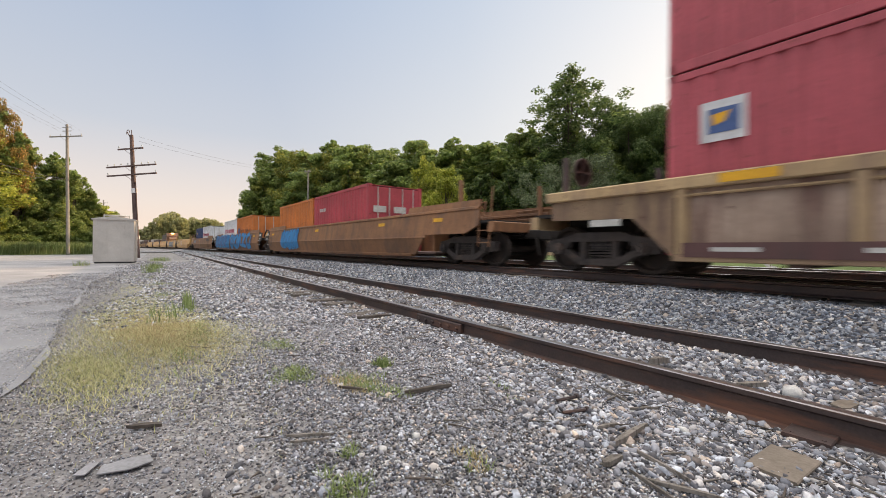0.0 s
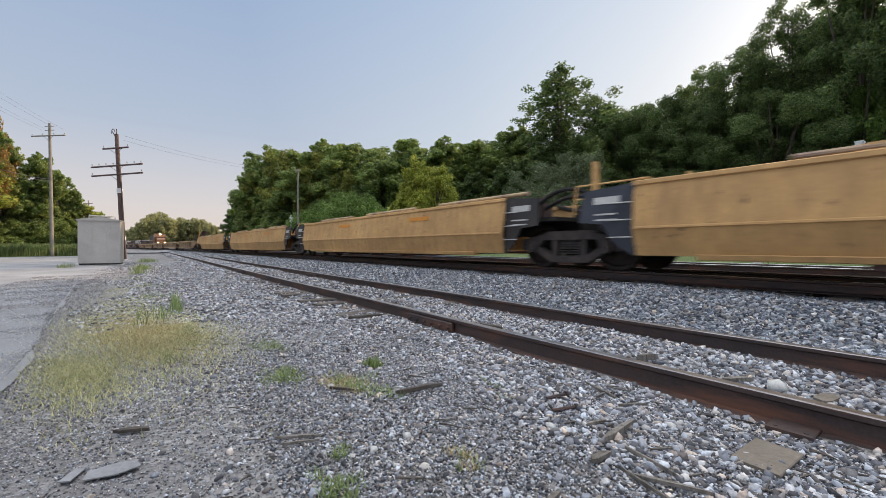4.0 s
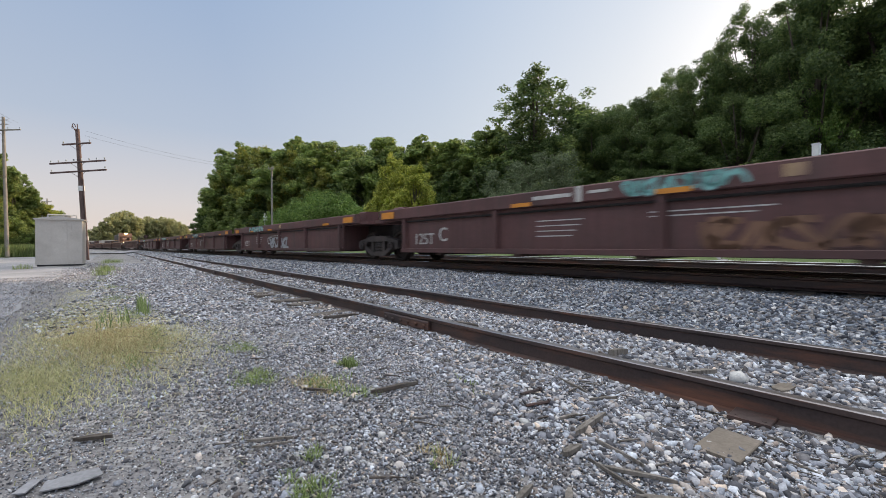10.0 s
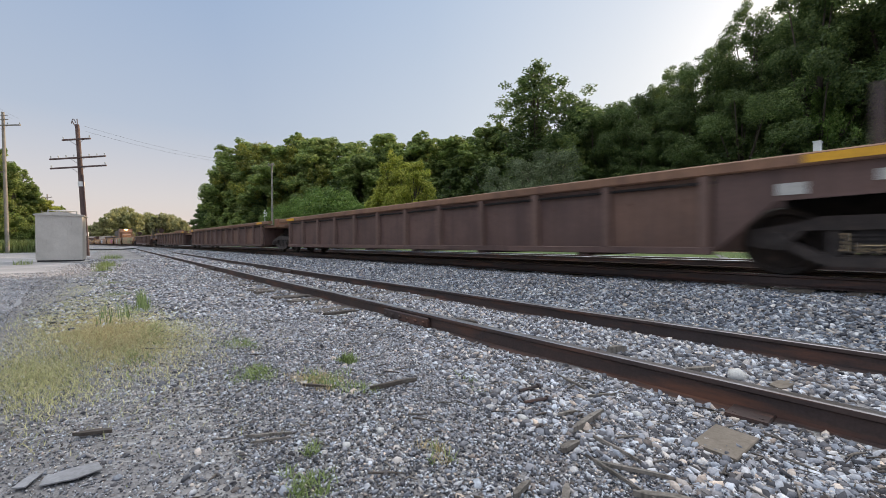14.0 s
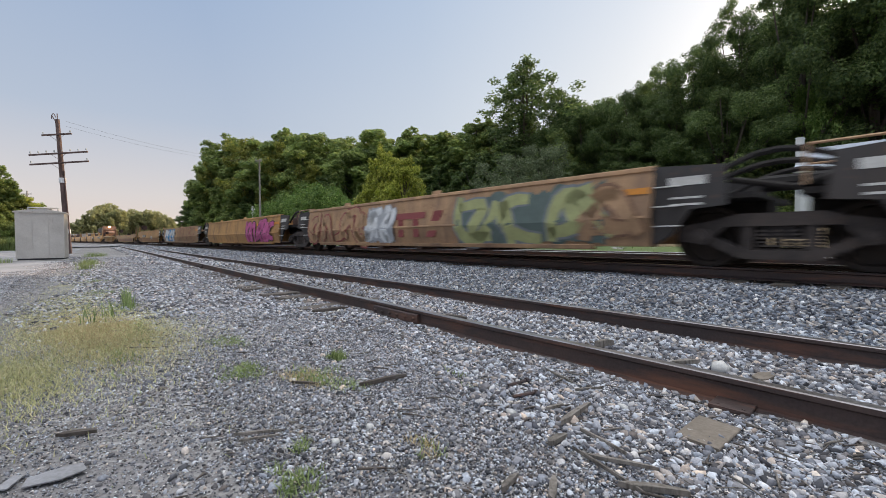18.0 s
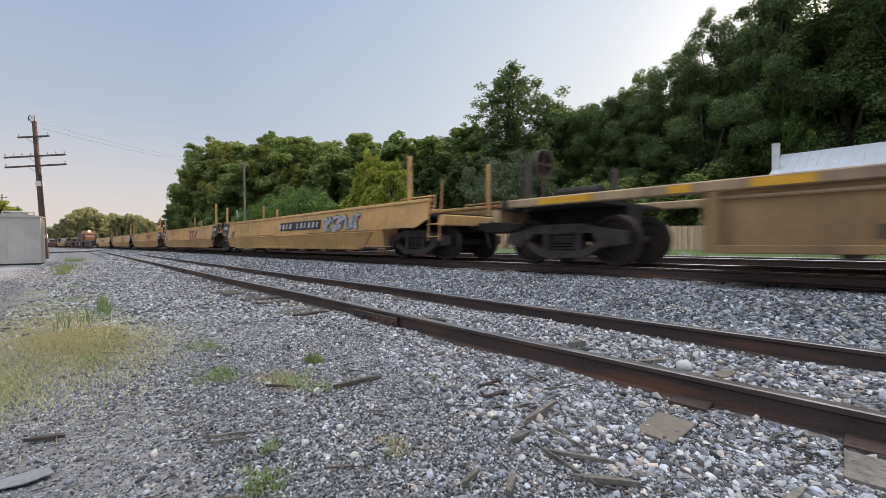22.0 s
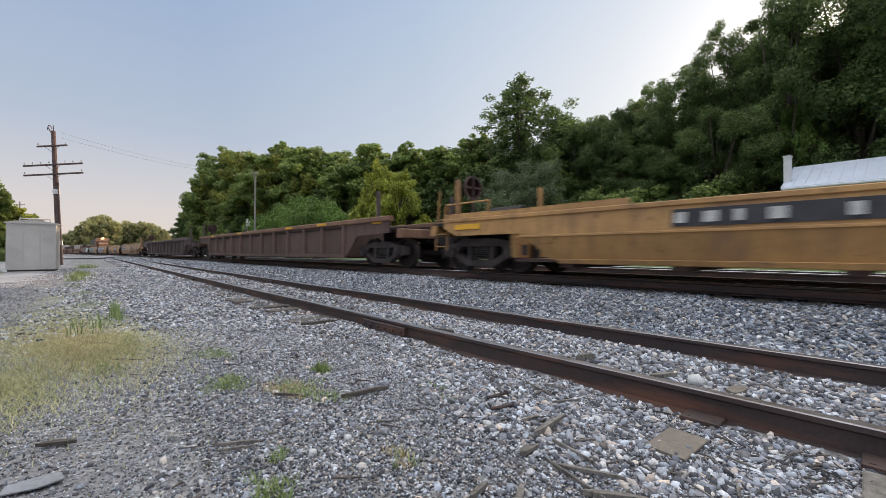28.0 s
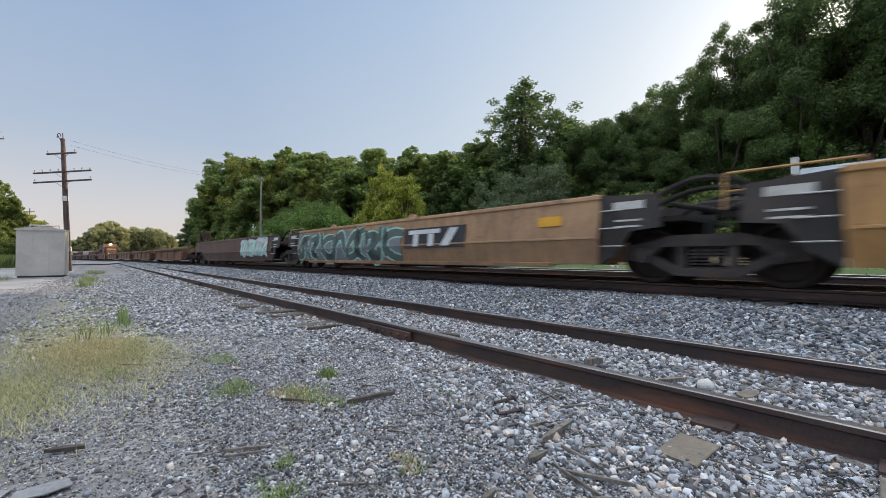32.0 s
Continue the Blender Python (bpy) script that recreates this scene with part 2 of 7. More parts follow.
POLE_DARK = surface("creosoted_pole", (0.075, 0.05, 0.048), (0.15, 0.10, 0.092), 2, 0.85, 0, 0.5, 40, 0.4, 0.01, (0.15, 0.11, 0.09), (0.6, 0.8), (8, 8, 0.4), 3)
POLE_GREY = surface("grey_pole_wood", (0.20, 0.185, 0.165), (0.32, 0.30, 0.27), 2, 0.85, 0, 0.4, 40, 0.3, 0.01, (0.13, 0.11, 0.10), (0.55, 0.75), (8, 8, 0.4), 3)
GALV = surface("galvanised_sheet", (0.46, 0.44, 0.415), (0.57, 0.55, 0.52), 1.2, 0.5, 0.35, 0.2, 30, 0.05, 0.004, (0.28, 0.25, 0.22), (0.6, 0.85), (3, 3, 0.5), 2.5)
CONCRETE = surface("concrete", (0.30, 0.29, 0.28), (0.42, 0.41, 0.39), 2, 0.9)
GLASS_INS = surface("porcelain", (0.35, 0.38, 0.38), (0.45, 0.47, 0.46), 5, 0.2)
WIRE = surface("dark_cable", (0.05, 0.05, 0.05), (0.08, 0.08, 0.08), 5, 0.6)
WHITE_PAINT = surface("white_paint", (0.74, 0.75, 0.76), (0.62, 0.63, 0.64), 2, 0.6, 0, 0.15, 30, 0.05)
YELLOW_PAINT = surface("yellow_marking", (0.80, 0.42, 0.02), (0.62, 0.32, 0.03), 3, 0.6, 0, 0.3, 30, 0.05, 0.002, (0.25, 0.14, 0.05), (0.62, 0.75))
ORANGE_PAINT = surface("orange_marking", (0.70, 0.27, 0.03), (0.55, 0.22, 0.03), 3, 0.6)
BLACK_PAINT = surface("black_plate", (0.02, 0.02, 0.025), (0.05, 0.05, 0.055), 3, 0.7)
STENCIL = surface("white_stencil", (0.60, 0.60, 0.58), (0.42, 0.41, 0.39), 4, 0.7)
GRIME = surface("black_running_gear", (0.012, 0.011, 0.011), (0.034, 0.029, 0.028), 3, 0.9, 0.1, 0.5, 40, 0.2, 0.004, (0.07, 0.047, 0.036), (0.6, 0.8))
WHEEL_STEEL = surface("dirty_wheel_steel", (0.022, 0.018, 0.017), (0.05, 0.037, 0.031), 4, 0.7, 0.3, 0.4, 40, 0.1, 0.003, (0.11, 0.07, 0.05), (0.6, 0.8))
TRUCK_DUST = surface("brake_dust_on_cast_steel", (0.036, 0.031, 0.030), (0.082, 0.066, 0.060), 4, 0.9, 0.0, 0.5, 40, 0.2, 0.004, (0.12, 0.078, 0.058), (0.58, 0.8))
SHROUD_BLUE = surface("blue_black_shroud", (0.025, 0.03, 0.045), (0.045, 0.052, 0.07), 2, 0.6, 0, 0.3, 30, 0.05, 0.003, (0.10, 0.075, 0.06), (0.62, 0.8), (2, 2, 0.4), 3)


def car_paint(name, a, b, dirt, rust=(0.10, 0.045, 0.028), at=(0.50, 0.68), vary=0.0):
    """Weathered car body: blotched paint, grain, rust spots and vertical run-off streaks."""
    m = surface(name, a, b, 0.7, 0.62, 0.0, 0.3, 18, 0.12, 0.004, dirt, at, (0.9, 0.9, 0.16), 2.2, vary)
    nt = m.node_tree
    bsdf = nt.nodes["Principled BSDF"]
    col = bsdf.inputs["Base Color"].links[0].from_socket
    vec = nt.nodes.new("ShaderNodeTexCoord").outputs["Object"]
    spots = noise_tex(nt, vec, 6.0, 8.0, 0.7)
    col = mix(nt, ramp(nt, spots, [(0.60, 0.0), (0.68, 0.85)]), col, rust)
    # broad road grime and thin run-off streaks
    grime = noise_tex(nt, scaled(nt, vec, (0.5, 0.5, 0.9)), 0.9, 5.0, 0.6)
    col = mix(nt, ramp(nt, grime, [(0.35, 0.0), (0.75, 0.6)]), col, tuple(0.55 * q for q in dirt))
    runs = noise_tex(nt, scaled(nt, vec, (9.0, 9.0, 0.35)), 1.4, 4.0, 0.6)
    col = mix(nt, 0.55, col, ramp(nt, runs, [(0.3, 0.62), (0.6, 1.1)]), "MULTIPLY")
    nt.links.new(col, bsdf.inputs["Base Color"])
    return m


CAR = {
    "brown": car_paint("brown_car_paint", (0.26, 0.12, 0.055), (0.33, 0.16, 0.075), (0.15, 0.085, 0.055)),
    "yellow": car_paint("yellow_car_paint", (0.60, 0.35, 0.13), (0.67, 0.405, 0.165), (0.46, 0.26, 0.11), at=(0.55, 0.75)),
    "ochre": car_paint("ochre_car_paint", (0.44, 0.235, 0.08), (0.53, 0.30, 0.105), (0.25, 0.135, 0.07)),
    # darker brown that paints shade on a lower side plate
    "shade_brown": car_paint("brown_lower_side_shade", (0.36, 0.175, 0.065), (0.42, 0.21, 0.085), (0.26, 0.13, 0.06)),
    "faded": car_paint("faded_tan_car_paint", (0.42, 0.25, 0.13), (0.50, 0.31, 0.17), (0.24, 0.15, 0.10)),
    "buff": car_paint("buff_car_paint", (0.56, 0.40, 0.22), (0.47, 0.32, 0.17), (0.24, 0.155, 0.12), at=(0.48, 0.66)),
    "panel": car_paint("rusted_panel_paint", (0.34, 0.22, 0.14), (0.52, 0.37, 0.21), (0.17, 0.10, 0.075), at=(0.46, 0.66), vary=0.85),
    "bay_yellow": car_paint("yellow_panel_paint", (0.56, 0.36, 0.12), (0.50, 0.33, 0.14), (0.28, 0.17, 0.09), at=(0.5, 0.7)),
    "bay_brown": car_paint("brown_rusted_panel_paint", (0.17, 0.095, 0.07), (0.25, 0.15, 0.10), (0.10, 0.055, 0.045), at=(0.42, 0.62), vary=0.5),
    "bay_grey": car_paint("pinkish_grey_panel_paint", (0.36, 0.26, 0.20), (0.44, 0.33, 0.26), (0.16, 0.09, 0.07), at=(0.45, 0.62), vary=0.5),
    "bay_rust": car_paint("orange_rusted_panel_paint", (0.18, 0.10, 0.075), (0.22, 0.125, 0.09), (0.10, 0.06, 0.05), vary=0.4),
    "maroon": car_paint("maroon_car_paint", (0.105, 0.045, 0.045), (0.14, 0.065, 0.062), (0.085, 0.05, 0.048), vary=0.3),
    # lighter copy of the rust paint, puts the ribs' highlight into colour
    "lit_rust_rib": car_paint("rust_brown_rib_highlight", (0.17, 0.105, 0.088), (0.21, 0.13, 0.105), (0.11, 0.065, 0.055)),
    "rust": car_paint("rust_brown_car_paint", (0.115, 0.068, 0.058), (0.155, 0.092, 0.078), (0.085, 0.05, 0.047), vary=0.35),
    "rusttop": car_paint("rust_orange_chord_paint", (0.28, 0.155, 0.095), (0.23, 0.12, 0.07), (0.15, 0.08, 0.055)),
    "dark": car_paint("dark_brown_car_paint", (0.085, 0.06, 0.058), (0.12, 0.085, 0.08), (0.065, 0.045, 0.045)),
    "black": car_paint("sooty_black_paint", (0.02, 0.019, 0.02), (0.036, 0.033, 0.034), (0.05, 0.038, 0.033)),
    "orange_tan": car_paint("orange_tan_car_paint", (0.43, 0.265, 0.105), (0.36, 0.21, 0.085), (0.24, 0.14, 0.075)),
}
BOX_PAINT = {
    "red": car_paint("red_container_paint", (0.52, 0.075, 0.095), (0.46, 0.065, 0.085), (0.28, 0.06, 0.06), at=(0.62, 0.8)),
    "maroon": car_paint("wine_red_container_paint", (0.54, 0.105, 0.135), (0.49, 0.095, 0.125), (0.42, 0.09, 0.11), at=(0.64, 0.8)),
    "orange": car_paint("orange_container_paint", (0.66, 0.20, 0.045), (0.58, 0.18, 0.045), (0.42, 0.15, 0.06), at=(0.62, 0.8)),
    "white": car_paint("white_container_paint", (0.80, 0.83, 0.88), (0.74, 0.77, 0.82), (0.50, 0.49, 0.48), at=(0.66, 0.85)),
    "blue": car_paint("navy_container_paint", (0.03, 0.055, 0.16), (0.035, 0.065, 0.185), (0.06, 0.07, 0.12), at=(0.64, 0.8)),
}
SPRAY = {n: surface("spray_" + n, c, tuple(0.75 * q for q in c), 4, 0.6, 0, 0.2, 25, 0.02)
         for n, c in {"sky_blue": (0.03, 0.28, 0.62), "white": (0.66, 0.68, 0.70), "silver": (0.40, 0.42, 0.45), "black": (0.025, 0.025, 0.03),
                      "teal": (0.22, 0.50, 0.48), "mint": (0.42, 0.72, 0.64), "olive": (0.36, 0.38, 0.17), "wine": (0.26, 0.06, 0.06), "navy": (0.06, 0.12, 0.30),
                      "shade": (0.10, 0.14, 0.13), "magenta": (0.52, 0.10, 0.28), "grey": (0.20, 0.22, 0.24), "pink": (0.60, 0.08, 0.16)}.items()}
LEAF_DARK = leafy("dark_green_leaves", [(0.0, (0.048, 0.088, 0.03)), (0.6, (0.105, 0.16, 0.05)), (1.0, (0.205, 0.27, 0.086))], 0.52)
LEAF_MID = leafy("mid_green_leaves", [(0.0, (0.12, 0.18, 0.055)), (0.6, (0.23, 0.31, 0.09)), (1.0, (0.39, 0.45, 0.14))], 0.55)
# paled leaf colour: the haze of distance is painted into it
LEAF_PAINTED_HAZE = leafy("haze_painted_far_leaves", [(0.0, (0.20, 0.22, 0.10)), (0.6, (0.40, 0.41, 0.20)), (1.0, (0.52, 0.50, 0.27))], 0.6)
LEAF_LIGHT = leafy("light_green_leaves", [(0.0, (0.08, 0.15, 0.03)), (0.6, (0.15, 0.25, 0.05)), (1.0, (0.26, 0.36, 0.09))], 0.45)
LEAF_GREY = leafy("grey_green_leaves", [(0.0, (0.08, 0.11, 0.055)), (0.6, (0.13, 0.17, 0.085)), (1.0, (0.20, 0.24, 0.13))], 0.45)
LEAF_YELLOW = leafy("yellow_green_leaves", [(0.0, (0.14, 0.18, 0.03)), (0.6, (0.42, 0.46, 0.08)), (1.0, (0.62, 0.60, 0.13))], 0.55)
# golden tone stands in for evening sunlight on the crowns
LEAF_PAINTED_SUN = leafy("sun_painted_golden_leaves", [(0.0, (0.10, 0.14, 0.03)), (0.6, (0.25, 0.28, 0.055)), (1.0, (0.44, 0.40, 0.09))], 0.5)
# orange of low sun on the tree tops, put into the leaf colour
LEAF_SUN_ORANGE = leafy("sun_painted_orange_leaves", [(0.0, (0.14, 0.15, 0.04)), (0.6, (0.30, 0.21, 0.06)), (1.0, (0.50, 0.27, 0.09))], 0.45)
BARK = surface("bark", (0.06, 0.048, 0.038), (0.12, 0.10, 0.08), 3, 0.95, 0, 0.5, 30, 0.6, 0.02)
GRASS_GREEN = leafy("green_grass", [(0.0, (0.13, 0.18, 0.06)), (0.6, (0.23, 0.30, 0.11)), (1.0, (0.37, 0.42, 0.20))])
GRASS_DRY = leafy("dry_grass", [(0.0, (0.32, 0.36, 0.15)), (0.5, (0.53, 0.51, 0.26)), (1.0, (0.70, 0.64, 0.40))])
GRASS_STRAW = leafy("straw_grass", [(0.0, (0.30, 0.23, 0.12)), (0.5, (0.52, 0.41, 0.21)), (1.0, (0.64, 0.53, 0.31))])
FENCE_WOOD = surface("cedar_fence_board", (0.46, 0.33, 0.20), (0.58, 0.45, 0.29), 2, 0.8, 0, 0.3, 30, 0.2, 0.004, (0.34, 0.24, 0.15), (0.55, 0.75), (6, 6, 0.6), 3, 0.4)
SIDING_WHITE = surface("white_house_siding", (0.74, 0.75, 0.77), (0.68, 0.69, 0.71), 1.5, 0.6, 0, 0.12, 20, 0.05)
METAL_ROOF = surface("metal_roof_sheet", (0.60, 0.66, 0.76), (0.52, 0.57, 0.66), 1.2, 0.5, 0.2, 0.2, 20, 0.05, 0.003, (0.45, 0.44, 0.44), (0.6, 0.8), (1, 0.2, 1), 3)
WINDOW_DARK = surface("window_glass", (0.03, 0.035, 0.04), (0.05, 0.055, 0.06), 2, 0.08)


def lamp_glow():
    m, nt, bsdf = nodes_of("headlight_glow")
    bsdf.inputs["Base Color"].default_value = (1, 0.8, 0.5, 1)
    bsdf.inputs["Emission Color"].default_value = (1, 0.62, 0.25, 1)
    bsdf.inputs["Emission Strength"].default_value = 40.0
    return m


HEADLIGHT = lamp_glow()

# ---- mesh building ----
class G:
    """Collects boxes, prisms, rods and lathed forms into one mesh."""

    def __init__(self):
        self.v, self.f = [], []

    def box(self, x0, x1, y0, y1, z0, z1, c=0.0):
        """A box with its long edges chamfered by c."""
        if c <= 0:
            n = len(self.v)
            self.v += [(x, y, z) for x in (x0, x1) for y in (y0, y1) for z in (z0, z1)]
            self.f += [tuple(n + i for i in q) for q in ((0, 1, 3, 2), (4, 6, 7, 5), (0, 4, 5, 1), (2, 3, 7, 6), (0, 2, 6, 4), (1, 5, 7, 3))]
            return self
        dx, dy, dz = x1 - x0, y1 - y0, z1 - z0
        if dx >= dy and dx >= dz:
            self.prism([(y0 + c, z0), (y1 - c, z0), (y1, z0 + c), (y1, z1 - c), (y1 - c, z1), (y0 + c, z1), (y0, z1 - c), (y0, z0 + c)], x0, x1, "x")
        elif dy >= dz:
            self.prism([(x0 + c, z0), (x1 - c, z0), (x1, z0 + c), (x1, z1 - c), (x1 - c, z1), (x0 + c, z1), (x0, z1 - c), (x0, z0 + c)], y0, y1, "y")
        else:
            self.prism([(x0 + c, y0), (x1 - c, y0), (x1, y0 + c), (x1, y1 - c), (x1 - c, y1), (x0 + c, y1), (x0, y1 - c), (x0, y0 + c)], z0, z1, "z")
        return self

    def prism(self, poly, a, b, axis="y"):
        """A polygon pushed from a to b along an axis (its two coordinates are the other axes, in order)."""
        n, k = len(self.v), len(poly)
        put = {"x": lambda p, q: (q, p[0], p[1]), "y": lambda p, q: (p[0], q, p[1]), "z": lambda p, q: (p[0], p[1], q)}[axis]
        self.v += [put(p, a) for p in poly] + [put(p, b) for p in poly]
        self.f += [tuple(range(n, n + k)), tuple(range(n + 2 * k - 1, n + k - 1, -1))]
        self.f += [(n + i, n + k + i, n + k + (i + 1) % k, n + (i + 1) % k) for i in range(k)]
        return self

    def rod(self, p, q, r, r2=None, seg=8):
        r2 = r if r2 is None else r2
        p, q = Vector(p), Vector(q)
        m = (q - p).to_track_quat("Z", "Y").to_matrix()
        n = len(self.v)
        for base, rad in ((p, r), (q, r2)):
            for i in range(seg):
                a = 2 * math.pi * i / seg
                self.v.append(tuple(base + m @ Vector((math.cos(a) * rad, math.sin(a) * rad, 0))))
        self.f += [(n + i, n + (i + 1) % seg, n + seg + (i + 1) % seg, n + seg + i) for i in range(seg)]
        self.f += [tuple(range(n + seg - 1, n - 1, -1)), tuple(range(n + seg, n + 2 * seg))]
        return self

    def lathe(self, prof, centre, axis="y", seg=28):
        """A profile of (radius, offset along the axis) turned round the axis."""
        n, k = len(self.v), len(prof)
        for i in range(seg):
            a = 2 * math.pi * i / seg
            c, s = math.cos(a), math.sin(a)
            for r, o in prof:
                d = {"y": (r * c, o, r * s), "z": (r * c, r * s, o), "x": (o, r * c, r * s)}[axis]
                self.v.append(tuple(centre[j] + d[j] for j in range(3)))
        for i in range(seg):
            j = (i + 1) % seg
            self.f += [(n + i * k + t, n + i * k + t + 1, n + j * k + t + 1, n + j * k + t) for t in range(k - 1)]
        self.f += [tuple(n + i * k for i in range(seg))[::-1], tuple(n + i * k + k - 1 for i in range(seg))]
        return self

    def sweep(self, prof, path, up=(0, 0, 1)):
        """A closed cross profile (sideways, up) carried along a path of points."""
        n, k = len(self.v), len(prof)
        for i, p in enumerate(path):
            a, b = path[max(i - 1, 0)], path[min(i + 1, len(path) - 1)]
            d = (Vector(b) - Vector(a)).normalized()
            side = d.cross(Vector(up)).normalized()
            w = side.cross(d)
            self.v += [tuple(Vector(p) + side * u + w * z) for u, z in prof]
        for i in range(len(path) - 1):
            self.f += [(n + i * k + t, n + i * k + (t + 1) % k, n + (i + 1) * k + (t + 1) % k, n + (i + 1) * k + t) for t in range(k)]
        self.f += [tuple(range(n, n + k))[::-1], tuple(range(n + (len(path) - 1) * k, n + len(path) * k))]
        return self

    def mesh(self, name, mat, smooth=False):
        me = bpy.data.meshes.new(name)
        me.from_pydata(self.v, [], self.f)
        bm = bmesh.new()
        bm.from_mesh(me)
        bmesh.ops.recalc_face_normals(bm, faces=bm.faces)
        bm.to_mesh(me)
        bm.free()
        me.materials.append(mat)
        if smooth:
            for p in me.polygons:
                p.use_smooth = len(p.vertices) == 4
        return me


FOLDED = set()  # cars whose sides lean back above a fold and tuck in below it
FOLD_Z, FOLD_LEAN, FOLD_TUCK = 0.75, 0.15, 0.22


def fold_shift(z):
    return FOLD_LEAN * (z - FOLD_Z) if z > FOLD_Z else FOLD_TUCK * (FOLD_Z - z)


def fold(g, proud=0.0):
    """Lays what is on a car's near side along the folded plate."""
    g.v = [(x, y - proud + fold_shift(z), z) if y < -1.3 else (x, y, z) for x, y, z in g.v]
    return g


def spans_fold(g):
    zs = [z for x, y, z in g.v]
    return min(zs) < FOLD_Z - 0.02 and max(zs) > FOLD_Z + 0.02


def part(name, g, mat, parent, label="", smooth=False):
    """One mesh under a thing or part; g may be a G or a ready mesh."""
    if isinstance(g, G) and (parent in FOLDED or parent.parent in FOLDED):
        fold(g, 0.024 if parent not in FOLDED or spans_fold(g) else 0.0)
    me = g if isinstance(g, bpy.types.Mesh) else g.mesh(name, mat, smooth)
    ob = new(name, me)
    ob.parent = parent
    if label:
        ob["label"] = label
    return ob


def thing(name, label, category, group="", kind="", m=None):
    ob = new(name)
    ob.empty_display_size = 0.2
    if m is not None:
        ob.matrix_world = m
    return tagged(ob, label, category, group, kind)


def quick_mesh(name, verts, tris, mat):
    """A large triangle mesh from arrays."""
    me = bpy.data.meshes.new(name)
    verts, tris = np.asarray(verts, np.float32), np.asarray(tris, np.int32)
    me.vertices.add(len(verts))
    me.vertices.foreach_set("co", verts.ravel())
    k = tris.shape[1]
    me.loops.add(tris.size)
    me.loops.foreach_set("vertex_index", tris.ravel())
    me.polygons.add(len(tris))
    me.polygons.foreach_set("loop_start", np.arange(0, tris.size, k, dtype=np.int32))
    me.update(calc_edges=True)
    me.materials.append(mat)
    return me


CACHE = {}


def cached(key, make):
    if key not in CACHE:
        CACHE[key] = make()
    return CACHE[key]


# ---- the lie of the land and of the tracks ----
GROUND_Z, MAIN_Z = -0.17, 0.343
SIDING_NEAR, GAUGE = 2.75, 1.505
MAIN_Y, BACK_Y = 8.12, 12.45


def track_y(x, base):
    """The main and the back track: near straight, then bending to this side in the distance."""
    if x > 0:
        return base + 0.02 * x
    q = max(x, -170.0)
    y = base + 0.02 * q - 0.00025 * q * q
    return y + (x - q) * (0.02 + 0.0005 * 170.0)


def track_turn(x):
    return math.degrees(math.atan(0.02 if x > 0 else 0.02 - 0.0005 * max(x, -170.0)))


def track_y_np(x, base):
    q = np.clip(x, -170, 0)
    return base + 0.02 * q - 0.00025 * q * q + np.where(x < -170, (x + 170) * 0.105, 0) + np.where(x > 0, 0.02 * x, 0)


def land_np(x, y):
    """Height of the ground sheet."""
    off = y - track_y_np(x, MAIN_Y)
    up = np.clip((off + 3.0) / 1.35, 0, 1)
    up = up * up * (3 - 2 * up)
    down = np.clip((off - 7.2) / 2.5, 0, 1)
    down = down * down * (3 - 2 * down)
    bed = (MAIN_Z - 0.21) - (GROUND_Z)
    z = GROUND_Z + bed * up * (1 - down) + 0.05 * down
    # grassy shoulder behind the back track
    rise, fall = np.clip((off - 7.0) / 2.0, 0, 1), np.clip((off - 12.5) / 4.0, 0, 1)
    z = z + 0.47 * rise * rise * (3 - 2 * rise) * (1 - fall * fall * (3 - 2 * fall))
    near_siding = np.exp(-((y - 3.5) / 1.1) ** 2)
    z = z + 0.025 * near_siding
    z = z + 0.012 * np.sin(x * 1.7 + 0.6 * np.sin(y * 1.3)) * np.cos(y * 1.9 + x * 0.4) + 0.008 * np.sin(x * 4.1 + y * 3.3)
    return z


def land(x, y):
    return float(land_np(np.array([float(x)]), np.array([float(y)]))[0])


def build_ground():
    xs = np.concatenate([np.linspace(-3000, -300, 20), np.linspace(-290, -80, 43), np.linspace(-78, -20, 80), np.linspace(-19.6, 4, 190), np.linspace(5, 60, 30), np.linspace(90, 2500, 15)])
    ys = np.concatenate([np.linspace(-3000, -120, 15), np.linspace(-110, -12, 30), np.linspace(-11, -2, 30), np.linspace(-1.9, 8, 130), np.linspace(8.2, 22, 60), np.linspace(23, 120, 30), np.linspace(150, 3000, 15)])
    gx, gy = np.meshgrid(xs, ys, indexing="ij")
    gz = land_np(gx.ravel(), gy.ravel())
    nx, ny = len(xs), len(ys)
    i, j = np.meshgrid(np.arange(nx - 1), np.arange(ny - 1), indexing="ij")
    a = (i * ny + j).ravel()
    quads = np.stack([a, a + ny, a + ny + 1, a + 1], 1)
    me = quick_mesh("ground", np.stack([gx.ravel(), gy.ravel(), gz], 1), quads, GROUND)
    for p in me.polygons:
        p.use_smooth = True
    tagged(new("ground", me), "grey packed gravel and dirt yard beside the tracks", "ground", kind="structure")


build_ground()


def sheet(name, label, category, xs, ylo, yhi, mat, lift=0.012, n=14, kind="structure"):
    """A strip of ground cover laid just over the land, between two edge lines."""
    xs = np.asarray(xs, float)
    v, f = [], []
    for i, x in enumerate(xs):
        for k in range(n + 1):
            y = ylo(x) + (yhi(x) - ylo(x)) * k / n
            v.append((x, y, land(x, y) + lift))
    for i in range(len(xs) - 1):
        for k in range(n):
            a = i * (n + 1) + k
            f.append((a, a + n + 1, a + n + 2, a + 1))
    return tagged(new(name, quick_mesh(name, v, f, mat)), label, category, kind=kind)


